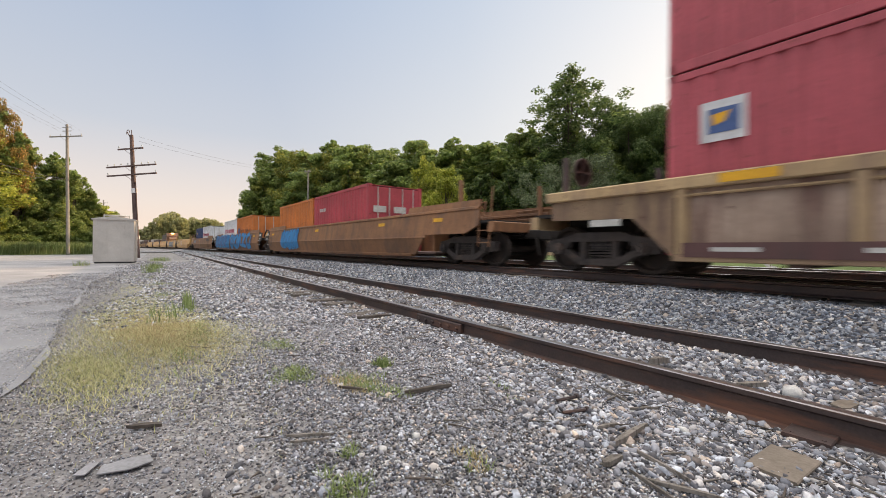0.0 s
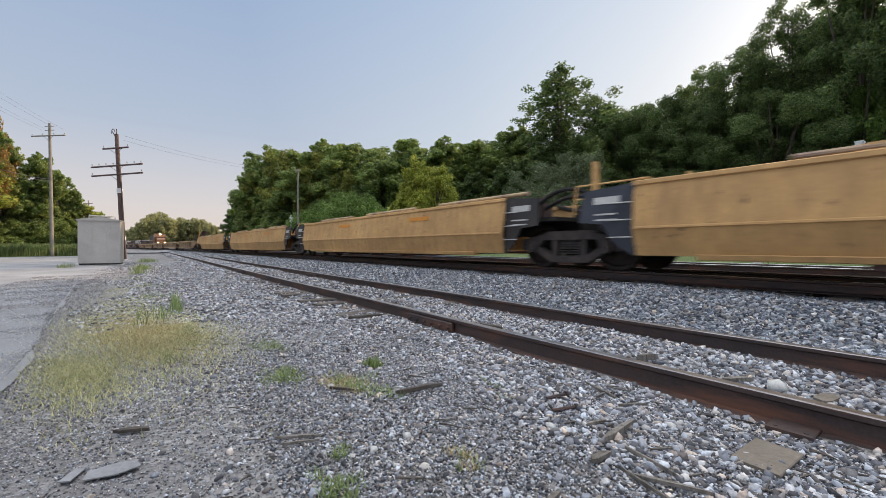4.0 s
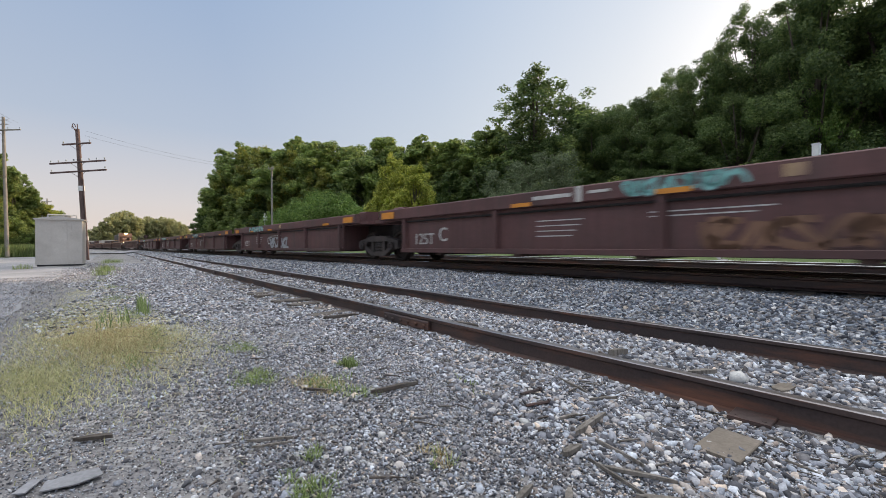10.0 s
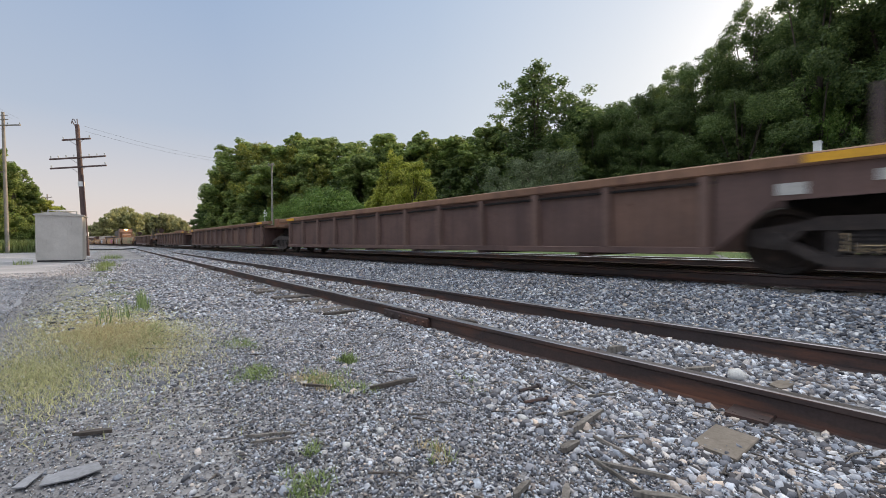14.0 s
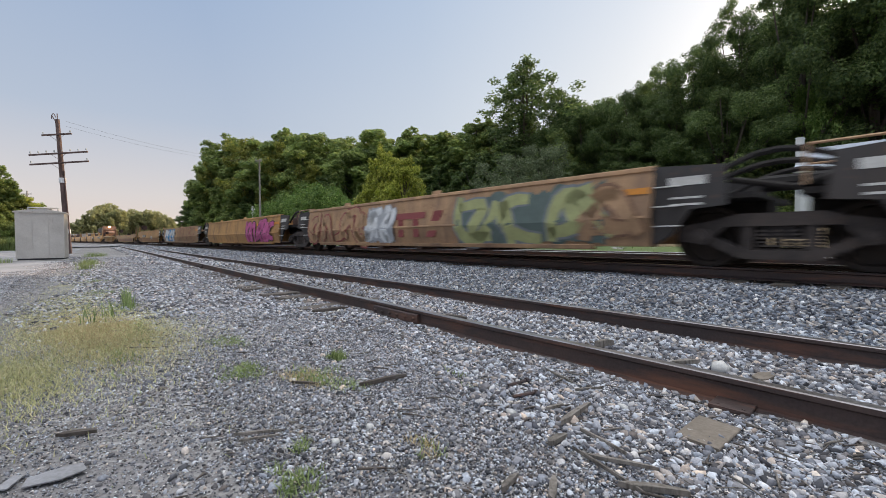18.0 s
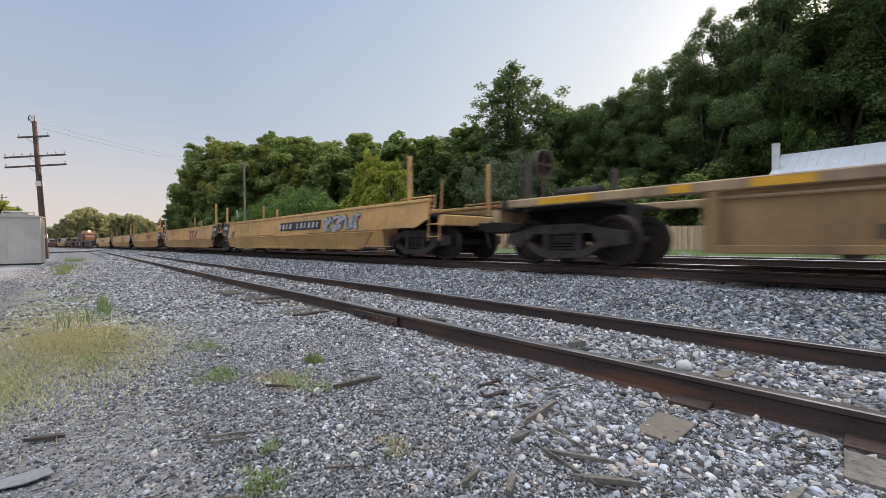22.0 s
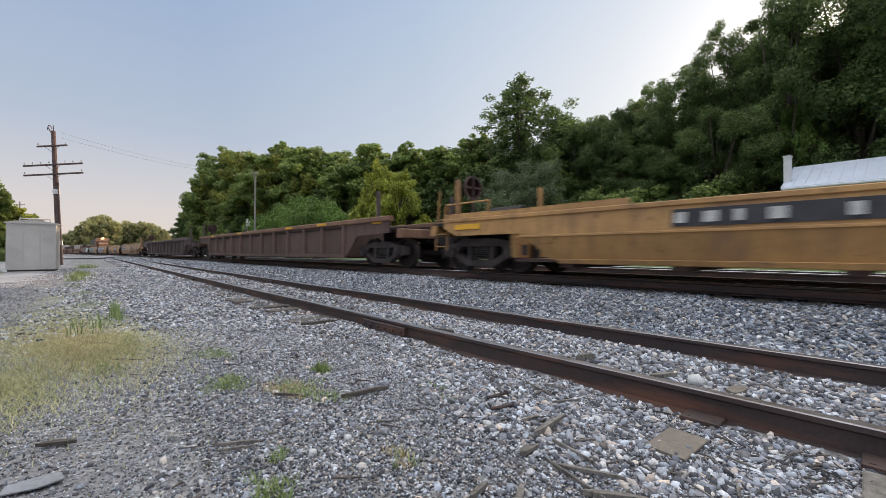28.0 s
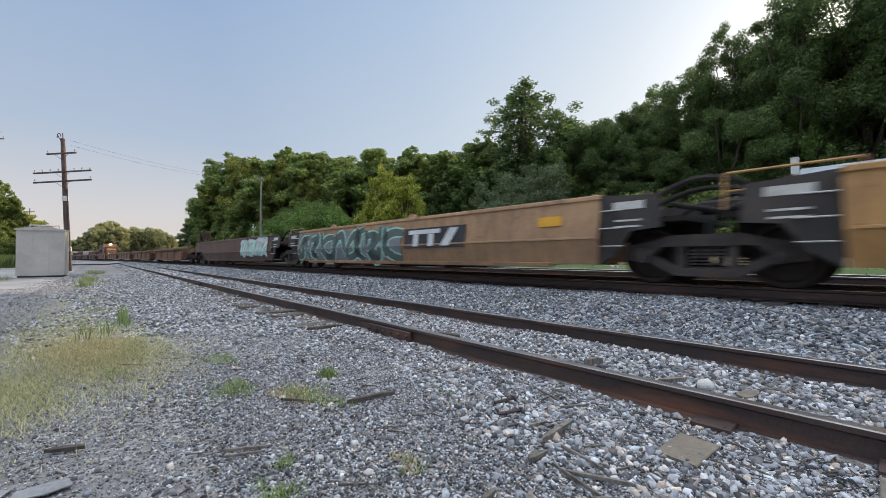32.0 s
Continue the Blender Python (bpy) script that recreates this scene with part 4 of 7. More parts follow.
def build_trees():
    rnd = random.Random(21)
    wood = "wood behind the tracks"
    OPEN_TURN = {-33.4: 4.98, -29.3: 1.46}  # how the two airy trees are turned
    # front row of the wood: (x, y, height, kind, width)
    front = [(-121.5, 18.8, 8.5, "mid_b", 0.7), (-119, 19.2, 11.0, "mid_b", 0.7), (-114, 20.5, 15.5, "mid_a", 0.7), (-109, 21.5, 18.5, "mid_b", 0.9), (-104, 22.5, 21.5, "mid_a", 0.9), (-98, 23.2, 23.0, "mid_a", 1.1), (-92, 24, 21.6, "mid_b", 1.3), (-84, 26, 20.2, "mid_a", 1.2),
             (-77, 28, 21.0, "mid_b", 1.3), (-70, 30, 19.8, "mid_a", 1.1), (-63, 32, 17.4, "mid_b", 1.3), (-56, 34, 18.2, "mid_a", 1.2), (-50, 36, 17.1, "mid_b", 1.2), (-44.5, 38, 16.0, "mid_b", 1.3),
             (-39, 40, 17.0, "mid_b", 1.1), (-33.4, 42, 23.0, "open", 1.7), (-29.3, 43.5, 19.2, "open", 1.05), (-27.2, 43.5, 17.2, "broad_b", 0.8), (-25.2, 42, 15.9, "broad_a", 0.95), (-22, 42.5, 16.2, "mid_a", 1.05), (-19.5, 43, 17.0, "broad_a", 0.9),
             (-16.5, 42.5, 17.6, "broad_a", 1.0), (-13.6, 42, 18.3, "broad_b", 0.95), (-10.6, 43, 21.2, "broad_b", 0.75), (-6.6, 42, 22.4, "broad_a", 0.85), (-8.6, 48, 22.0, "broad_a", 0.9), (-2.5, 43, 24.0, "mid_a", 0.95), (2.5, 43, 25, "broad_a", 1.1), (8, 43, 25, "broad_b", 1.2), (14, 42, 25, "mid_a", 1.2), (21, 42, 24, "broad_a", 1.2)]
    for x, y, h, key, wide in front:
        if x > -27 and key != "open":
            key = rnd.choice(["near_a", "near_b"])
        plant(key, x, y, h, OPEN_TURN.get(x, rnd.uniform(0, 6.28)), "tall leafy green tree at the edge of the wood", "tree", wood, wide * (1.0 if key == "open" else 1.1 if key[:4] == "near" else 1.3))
    for x, y, h, key, wide in front[4:]:
        if key == "open":
            h, wide = 15.5, 0.9
        plant(rnd.choice(["broad_a", "broad_b", "mid_a"]), x + rnd.uniform(1, 4), y + 7 + rnd.uniform(0, 3), h * rnd.uniform(0.92, 1.04), rnd.uniform(0, 6.28), "green tree deep in the wood", "tree", wood, wide * 1.4)
    # deeper trees that close the skyline
    for x, y, h in ((-45.5, 50, 18.6), (-38.5, 50, 17.5), (-31, 50, 18.8), (-25.6, 50, 18.0), (-20.5, 50, 18.6)):
        plant(rnd.choice(["near_a", "near_b"]), x, y, h, rnd.uniform(0, 6.28), "green tree deep in the wood", "tree", wood, 1.2)
    # lower trees before the front row
    for x, y, h, key, wide in front[2:-8]:
        low = rnd.choice(["near_a", "near_b"]) if x > -27 else rnd.choice(["mid_a", "mid_b", "broad_b"])
        plant(low, x + rnd.uniform(1.5, 3.0), y - 3.2, (h if h < 20 else 19) * rnd.uniform(0.52, 0.72), rnd.uniform(0, 6.28), "younger green tree along the wood's edge", "tree", wood, 1.35)
    # golden-green crowns standing out of the wood, sunlight painted into their leaves
    for x, y, h in ((-86, 22.8, 20.6), (-75, 26.0, 18.6), (-80, 23.5, 14.5), (-66, 27.5, 14.0), (-99, 20.5, 18.0)):
        plant("golden", x, y, h, rnd.uniform(0, 6.28), "tree with sunlight painted into its golden-green crown", "tree", wood, 0.95)
    # undergrowth closing the wood's edge
    for x, y, h, key, wide in front[4:]:
        for k in range(2):
            plant("bush_mid", x + rnd.uniform(-3.5, 3.5), y - rnd.uniform(3, 5), rnd.uniform(4.0, 7.5), rnd.uniform(0, 6.28), "dense green undergrowth at the wood's foot", "bush", "undergrowth of the wood", 1.2, "bush")
    # yellow-green young trees and pale bushes
    for x, y, h in ((-45.2, 28.5, 12.8), (-40.2, 28.6, 11.0), (-42.4, 27.0, 8.0), (-46.5, 27.5, 8.5)):
        plant("yellow", x, y, h, rnd.uniform(0, 6.28), "young tree with yellow-green leaves", "tree", "yellowing young trees", 0.95)
    for x, y, h, w in ((-47, 19, 6.6, 0.95), (-44, 19, 6.9, 0.95), (-41, 19, 6.2, 0.95), (-51, 19, 6.2, 0.8), (-54.5, 19, 6.6, 0.8), (-58, 19, 6.0, 0.8)):
        plant("bush", x, y, h, rnd.uniform(0, 6.28), "light green roadside bush", "bush", "light green bushes", w, "bush")
    plant("light", -6.0, 41.0, 12.6, 2.0, "light green tree beside the white house", "tree", "", 0.62)
    plant("grey", -22, 30, 9.2, 0.4, "grey-green small tree before the wood", "tree", "", 1.1)
    plant("grey", -26, 31, 9.0, 0.9, "grey-green willow shrub before the wood", "bush", "", 1.2, "bush")
    # trees across the road, on this side of the tracks
    left = [(-58, -16.5, 17.0, "mid_a", 0.9), (-60, -14.2, 15.0, "mid_b", 1.0), (-63, -12.2, 12.2, "mid_b", 1.0), (-64, -9.6, 11.4, "mid_b", 1.1), (-64.5, -8.2, 9.8, "mid_a", 1.0), (-65.5, -7.0, 8.0, "mid_b", 1.1),
            (-55, -20, 18, "mid_b", 1.0), (-52, -24, 18, "mid_a", 1.0), (-70, -14, 13, "golden", 1.2), (-72, -10, 10, "mid_a", 1.0), (-48, -27, 18, "mid_a", 1.0), (-62, -20, 16, "mid_a", 1.0)]
    for x, y, h, key, wide in left:
        plant(key, x, y, h, rnd.uniform(0, 6.28), "leafy green tree across the road", "tree", "trees across the road", wide)
    for x, y, h in ((-60.2, -13.6, 15.8), (-62, -12.6, 13.4)):
        plant("rusty", x, y, h, rnd.uniform(0, 6.28), "tree with low sun painted into its rust-orange crown", "tree", "trees across the road", 0.6)
    for x, y, h in ((-66.5, -5.9, 6.3), (-68, -5.2, 5.2), (-58.5, -14.8, 13.0)):
        plant("yellow", x, y, h, rnd.uniform(0, 6.28), "yellow-green tree across the road", "tree", "trees across the road", 1.3)
    for k in range(11):
        plant("bush_mid", -60.5 - 0.3 * k + rnd.uniform(-0.5, 0.5), -17 + 1.1 * k, rnd.uniform(3, 4.6) * (1 if k < 8 else 0.75), rnd.uniform(0, 6.28), "green bush under the roadside trees", "bush", "roadside bushes", 1.1, "bush")
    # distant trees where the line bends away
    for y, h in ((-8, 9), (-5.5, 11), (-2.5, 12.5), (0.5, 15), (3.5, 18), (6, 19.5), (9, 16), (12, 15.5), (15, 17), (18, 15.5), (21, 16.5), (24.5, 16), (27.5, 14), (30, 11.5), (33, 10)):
        plant("far", -250 - 7 * rnd.randrange(3), y, h, rnd.uniform(0, 6.28), "distant green tree, haze painted into its leaves", "tree", "distant trees", 0.85)
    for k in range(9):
        plant("far", -330, -62 + 6 * k, rnd.uniform(8, 11), rnd.uniform(0, 6.28), "distant green tree, haze painted into its leaves", "tree", "distant trees", 1.3)


build_trees()


# ---- grass and weeds ----
def blades(name, label, pts, h, w, mat, seed, lean=0.35, category="grass"):
    rnd = np.random.default_rng(seed)
    n = len(pts)
    a = rnd.uniform(0, 2 * math.pi, n)
    hh = h * rnd.uniform(0.5, 1.3, n)
    d = np.stack([np.cos(a), np.sin(a), 0 * a], 1)
    side = np.stack([-np.sin(a), np.cos(a), 0 * a], 1) * (w * rnd.uniform(0.6, 1.3, n))[:, None]
    bend = d * (hh * lean * rnd.uniform(0.2, 1.6, n))[:, None]
    up = np.array([0, 0, 1.0])
    p0, p1 = pts - side, pts + side
    mid = pts + bend * 0.35 + up * (hh * 0.6)[:, None]
    top = pts + bend + up * hh[:, None]
    v = np.stack([p0, p1, mid + side * 0.7, mid - side * 0.7, top], 1).reshape(-1, 3)
    base = (np.arange(n) * 5)[:, None]
    f = np.concatenate([base + np.array([[0, 1, 2]]), base + np.array([[0, 2, 3]]), base + np.array([[3, 2, 4]])], 0)
    return tagged(new(name, quick_mesh(name, v, f, mat)), label, category, kind="stuff")


def patch(rnd, n, cx, cy, rx, ry, turn=0.0):
    x, y = rnd.normal(0, 0.55, n) * rx, rnd.normal(0, 0.55, n) * ry
    k = max(3, n // 22)
    hub = rnd.integers(0, k, n)
    x, y = x * 0.45 + (rnd.normal(0, 0.5, k) * rx)[hub], y * 0.45 + (rnd.normal(0, 0.5, k) * ry)[hub]
    c, s = math.cos(turn), math.sin(turn)
    x, y = cx + c * x - s * y, cy + s * x + c * y
    return np.stack([x, y, land_np(x, y) - 0.005], 1)


def build_grass():
    rnd = np.random.default_rng(5)
    dry = np.concatenate([patch(rnd, 26000, -5.7, 0.0, 1.85, 0.66, 0.12), patch(rnd, 6500, -4.0, -0.42, 0.75, 0.26, 0.2), patch(rnd, 1500, -4.6, 0.05, 0.6, 0.3), patch(rnd, 3200, -8.6, -0.25, 1.5, 0.5), patch(rnd, 1500, -11.8, -0.4, 2.0, 0.6)])
    blades("dry_grass", "low yellow-green dry grass on gravel", dry, 0.034, 0.0026, GRASS_DRY, 1, 1.3)
    blades("straw_grass", "straw-coloured seeding grass tufts", np.concatenate([patch(rnd, 15000, -5.6, 0.0, 1.35, 0.42, 0.12), patch(rnd, 520, -2.72, 1.08, 0.24, 0.10), patch(rnd, 120, -1.42, 1.15, 0.09, 0.06)]), 0.042, 0.0018, GRASS_STRAW, 2, 0.9)
    tufts = []
    for cx, cy, rx, ry, n in ((-3.08, 0.78, 0.17, 0.12, 560), (-2.62, 1.17, 0.26, 0.12, 640), (-3.05, 1.48, 0.10, 0.07, 260), (-4.24, 0.95, 0.34, 0.12, 380), (-1.56, 0.59, 0.11, 0.08, 260), (-1.79, 0.72, 0.06, 0.04, 70), (-1.42, 1.13, 0.08, 0.05, 60),
                              (-7.3, 0.3, 0.45, 0.14, 420), (-9.8, 0.1, 0.5, 0.2, 420), (-12.5, 0.1, 0.5, 0.25, 420), (-5.2, 0.35, 0.5, 0.12, 380), (-15.5, -0.2, 0.9, 0.3, 380), (-4.1, 0.15, 0.4, 0.14, 240), (-2.05, 1.9, 0.2, 0.08, 40)):
        tufts.append(patch(rnd, n, cx, cy, rx, ry))
    blades("weeds", "low green weeds growing through the gravel", np.concatenate(tufts), 0.04, 0.0034, GRASS_GREEN, 3, 1.0, "weeds")
    blades("tall_weeds", "tall upright green weeds on the gravel", np.concatenate([patch(rnd, 110, -7.4, 0.36, 0.45, 0.12), patch(rnd, 40, -6.7, 0.05, 0.6, 0.2), patch(rnd, 420, -21.5, -0.15, 0.7, 0.45), patch(rnd, 160, -18.0, -0.2, 0.5, 0.3), patch(rnd, 420, -33, 0.1, 2.0, 0.5), patch(rnd, 160, -25.5, -3.0, 0.5, 0.25)]), 0.24, 0.005, GRASS_GREEN, 4, 0.4, "weeds")
    blades("tall_weeds", "small upright bright green weed clump on gravel", patch(rnd, 130, -3.05, 1.48, 0.09, 0.06), 0.085, 0.004, GRASS_GREEN, 14, 0.5, "weeds")
    # verge across the road
    n = 26000
    y = -5.2 - rnd.random(n) * 15
    x = -58.6 + 0.75 * (-(y + 5)) ** 0.85 - 0.2 - rnd.random(n) ** 1.5 * 6
    blades("verge_grass", "tall unmown green grass across the road", np.stack([x, y, land_np(x, y)], 1), 1.1, 0.03, GRASS_GREEN, 6, 0.3)
    n = 9000
    x = rnd.uniform(-40, 12, n)
    y = track_y_np(x, MAIN_Y) + 7.3 + rnd.random(n) ** 1.3 * 9
    blades("lawn_grass", "green grass beyond the tracks", np.stack([x, y, land_np(x, y)], 1), 0.09, 0.014, GRASS_GREEN, 7, 0.5)


build_grass()


# ---- poles, cabinet, house, fence ----
def pin(parent, x, z, y=0.0):
    g = G().rod((x, y, z), (x, y, z + 0.09), 0.012, seg=6).lathe([(0.0, 0.08), (0.035, 0.08), (0.045, 0.12), (0.03, 0.15), (0.04, 0.17), (0.02, 0.2), (0.0, 0.2)], (x, y, z), "z", 8)
    part("insulator", g, GLASS_INS, parent, "small glass insulator on its pin")


def utility_pole(x, y, height, lean, turn, arms, label, mat, r=0.16, name="utility_pole"):
    """arms: (height, length, pins)."""
    t = thing(name, label, "utility pole", "poles along the tracks", m=pose(x, y, land(x, y), 0, 0, turn) @ pose(0, 0, 0, 0, lean, 0))
    part("shaft", G().rod((0, 0, -0.4), (0, 0, height * 0.5), r, r * 0.85, 12).rod((0, 0, height * 0.5), (0, 0, height), r * 0.85, r * 0.66, 12), mat, t)
    for z, length, pins in arms:
        arm = part("crossarm", G().box(-length / 2, length / 2, -0.2, -0.1, z - 0.055, z + 0.055, 0.01), mat, t)
        for k in range(pins):
            u = -length / 2 + 0.08 + (length - 0.16) * k / max(1, pins - 1)
            if abs(u) > 0.2:
                pin(arm, u, z + 0.05, -0.15)
        for s in (-1, 1):
            part("brace", G().rod((s * min(0.5, length * 0.3), -0.16, z - 0.05), (0, -0.13, z - 0.45), 0.014, seg=5), mat, t)
    return t


def build_poles():
    # near leaning pole by the cabinet
    t = utility_pole(-39.6, -1.36, 9.55, -3.4, 51, ((8.45, 2.05, 3), (7.12, 4.05, 8), (6.45, 4.05, 3)), "dark leaning wooden pole with three crossarms", POLE_DARK, 0.19)
    part("band", G().rod((0, 0, 5.05), (0, 0, 5.4), 0.20, seg=12), WHITE_PAINT, t, "white tag band")
    part("band", G().rod((0, 0, 1.45), (0, 0, 1.75), 0.215, seg=12), WHITE_PAINT, t, "white tag band")
    hook = G()
    for k in range(8):
        a, b = math.pi * k / 8 * 1.1, math.pi * (k + 1) / 8 * 1.1
        hook.rod((-0.25 - 0.13 * math.cos(a) * -1, 0, 9.7 + 0.3 * math.sin(a) * 0.9), (-0.25 + 0.13 * math.cos(b), 0, 9.7 + 0.27 * math.sin(b)), 0.025, seg=5)
    hook.rod((-0.12, 0, 9.4), (-0.36, 0, 9.85), 0.03, seg=6).rod((0.02, 0, 9.5), (0.02, 0, 9.95), 0.03, seg=6)
    part("bracket", hook, POLE_DARK, t, "bent iron pole-top bracket")
    part("conduit", G().rod((0.2, -0.05, 0), (0.2, -0.05, 5.9), 0.04, seg=8), POLE_DARK, t)
    # taller pole across the road
    t = utility_pole(-57, -7.7, 13.5, -1.0, 51, ((12.2, 3.6, 4),), "grey wooden power pole with one crossarm", POLE_GREY, 0.17)
    for z in (13.2, 12.8):
        part("pin_bar", G().box(-0.5, 0.5, -0.02, 0.02, z - 0.03, z + 0.03), POLE_GREY, t)
    # pole behind the tracks
    utility_pole(-49.5, 14.6, 9.7, 0, 40, ((9.45, 0.8, 3),), "slim grey pole behind the tracks", POLE_GREY, 0.13)
    for x, y, h in ((-105, -9, 10), (-116, -11.5, 9)):
        utility_pole(x, y, h, 0, 51, ((h - 0.6, 2.0, 3), (h - 1.3, 2.0, 3)), "distant thin pole beside the road", POLE_GREY, 0.14)
    # cables
    def cable(name, p, q, sag, r, label):
        pts = [(p[0] + (q[0] - p[0]) * k / 14, p[1] + (q[1] - p[1]) * k / 14, p[2] + (q[2] - p[2]) * k / 14 - sag * 4 * (k / 14) * (1 - k / 14)) for k in range(15)]
        g = G().sweep([(r * math.cos(a), r * math.sin(a)) for a in (0, 1.57, 3.14, 4.71)], pts)
        tagged(new(name, g.mesh(name, WIRE)), label, "cable", "overhead cables")
    for u in (-1.2, -0.6, 0.6, 1.2):
        cable("power_line", (-57 + u * 0.63, -7.7 + u * 0.78, 12.7), (-20 + u, -14 + u, 12.6), 0.5, 0.006, "thin overhead power line")
    cable("service_drop", (-57, -7.7, 7.6), (-30, -14.5, 9.0), 1.0, 0.022, "sagging service cable to the roadside pole")
    cable("service_drop", (-57, -7.7, 7.5), (-33, -14.5, 7.2), 0.7, 0.016, "sagging service cable to the roadside pole")
    for dz in (0, 0.35):
        cable("power_line", (-39.6, -1.36, 8.9 + dz), (-49.5, 14.6, 9.6 + dz * 0.5), 0.5, 0.006, "thin line crossing over the tracks")


build_poles()


def build_cabinet():
    t = thing("signal_cabinet", "galvanised steel railway equipment cabinet on concrete pad", "equipment cabinet", m=pose(-27.6, -1.85, land(-27.2, -1.9), 0, 0, 87))
    w, d, h = 0.84, 0.75, 2.26
    part("base", G().box(-w - 0.12, w + 0.12, -d - 0.1, d + 0.1, -0.12, 0.05, 0.015), CONCRETE, t)
    part("skirt", G().box(-w + 0.05, w - 0.05, -d + 0.05, d - 0.05, 0.05, 0.14), BLACK_PAINT, t)
    part("body", G().box(-w, w, -d, d, 0.13, h, 0.02), GALV, t)
    part("roof", G().prism([(-w - 0.06, h), (w + 0.06, h), (w + 0.06, h + 0.05), (0, h + 0.2), (-w - 0.06, h + 0.05)], -d - 0.06, d + 0.06), GALV, t)
    for x in (-w + 0.03, -w / 3, w / 3, w - 0.03):
        part("seam", G().box(x - 0.012, x + 0.012, -d - 0.012, -d - 0.001, 0.16, h - 0.03), GALV, t)
    part("vent", G().lathe([(0.0, 0), (0.12, 0), (0.12, 0.12), (0.2, 0.13), (0.2, 0.17), (0.0, 0.2)], (0.2, 0.2, h + 0.12), "z", 14), GALV, t)
    part("lifting_rail", G().rod((-0.5, 0, h + 0.28), (0.55, 0, h + 0.28), 0.03, seg=6).rod((-0.5, 0, h + 0.1), (-0.5, 0, h + 0.28), 0.03, seg=6).rod((0.55, 0, h + 0.1), (0.55, 0, h + 0.28), 0.03, seg=6), GALV, t)


build_cabinet()


def build_signal():
    t = thing("crossing_signal", "white painted level crossing signal mast", "crossing signal", m=pose(-56, 15.6, land(-56, 15.6), 0, 0, 120))
    part("mast", G().rod((0, 0, 0), (0, 0, 4.6), 0.07, seg=10), WHITE_PAINT, t)
    part("base", G().rod((0, 0, 0), (0, 0, 0.35), 0.22, 0.16, 10), CONCRETE, t)
    for s in (-1, 1):
        part("crossbuck", G().box(-0.42, 0.42, -0.10, -0.08, -0.1, 0.1), WHITE_PAINT, t).matrix_basis = pose(0, 0, 4.1, 0, 45 * s, 0)
        part("lamp", G().rod((s * 0.42, -0.1, 2.9), (s * 0.42, 0.1, 2.9), 0.2, seg=14), BLACK_PAINT, t)
    part("lamp_bar", G().rod((-0.5, 0, 2.9), (0.5, 0, 2.9), 0.03, seg=6), WHITE_PAINT, t)
    part("bell", G().lathe([(0.0, 0), (0.14, 0), (0.1, 0.12), (0.0, 0.14)], (0, 0, 4.62), "z", 12), GALV, t)


build_signal()


def build_house():
    x0, x1, y0, y1, e, r = -4.95, 11, 32.5, 40.0, 4.85, 6.55
    t = thing("house", "white clapboard farmhouse with pale metal roof", "house", m=pose(0, 0, 0))
    part("wall", G().box(x0, x1, y0, y1, -0.1, e), SIDING_WHITE, t)
    for x in (x0, x1 - 0.1):
        part("gable", G().prism([(y0, e), (y1, e), ((y0 + y1) / 2, r)], x, x + 0.1, "x"), SIDING_WHITE, t)
    z = 0.2
    while z < e - 0.1:
        part("clapboard", G().prism([(y0 - 0.025, z), (y0 - 0.002, z), (y0 - 0.002, z + 0.2), (y0 - 0.008, z + 0.2)], x0, x1, "x"), SIDING_WHITE, t)
        z += 0.2
    ym = (y0 + y1) / 2
    for sgn, ya in ((-1, y0 - 0.35), (1, y1 + 0.35)):
        part("roof", G().prism([(ya, e - 0.12), (ym, r + 0.02), (ym, r + 0.10), (ya, e - 0.03)], x0 - 0.35, x1 + 0.35, "x"), METAL_ROOF, t)
    for k in range(34):
        x = x0 - 0.3 + 0.5 * k
        part("roof_seam", G().prism([(y0 - 0.35, e - 0.03), (ym, r + 0.10), (ym, r + 0.13), (y0 - 0.35, e)], x, x + 0.03, "x"), METAL_ROOF, t)
    part("gutter", G().box(x0 - 0.3, x1 + 0.3, y0 - 0.46, y0 - 0.34, e - 0.2, e - 0.07, 0.03), WHITE_PAINT, t)
    part("chimney", G().box(x0 - 0.36, x0 - 0.02, ym - 3.2, ym - 2.6, -0.1, r + 0.3, 0.02).box(x0 - 0.39, x0 + 0.01, ym - 3.23, ym - 2.57, r + 0.3, r + 0.36), WHITE_PAINT, t, "white painted outside chimney")
    for x in (-1.9, 1.4, 4.7, 8.0):
        for z in (1.0, 3.2):
            win = part("window", G().box(x - 0.5, x + 0.5, y0 - 0.06, y0 - 0.03, z, z + 1.25), WHITE_PAINT, t, "white framed sash window")
            for zz in (z + 0.07, z + 0.65):
                part("pane", G().box(x - 0.42, x + 0.42, y0 - 0.07, y0 - 0.055, zz, zz + 0.52), WINDOW_DARK, win)
    part("eave_trim", G().box(x0 - 0.3, x1 + 0.3, y0 - 0.33, y0 - 0.01, e - 0.24, e - 0.14), WHITE_PAINT, t)


build_house()


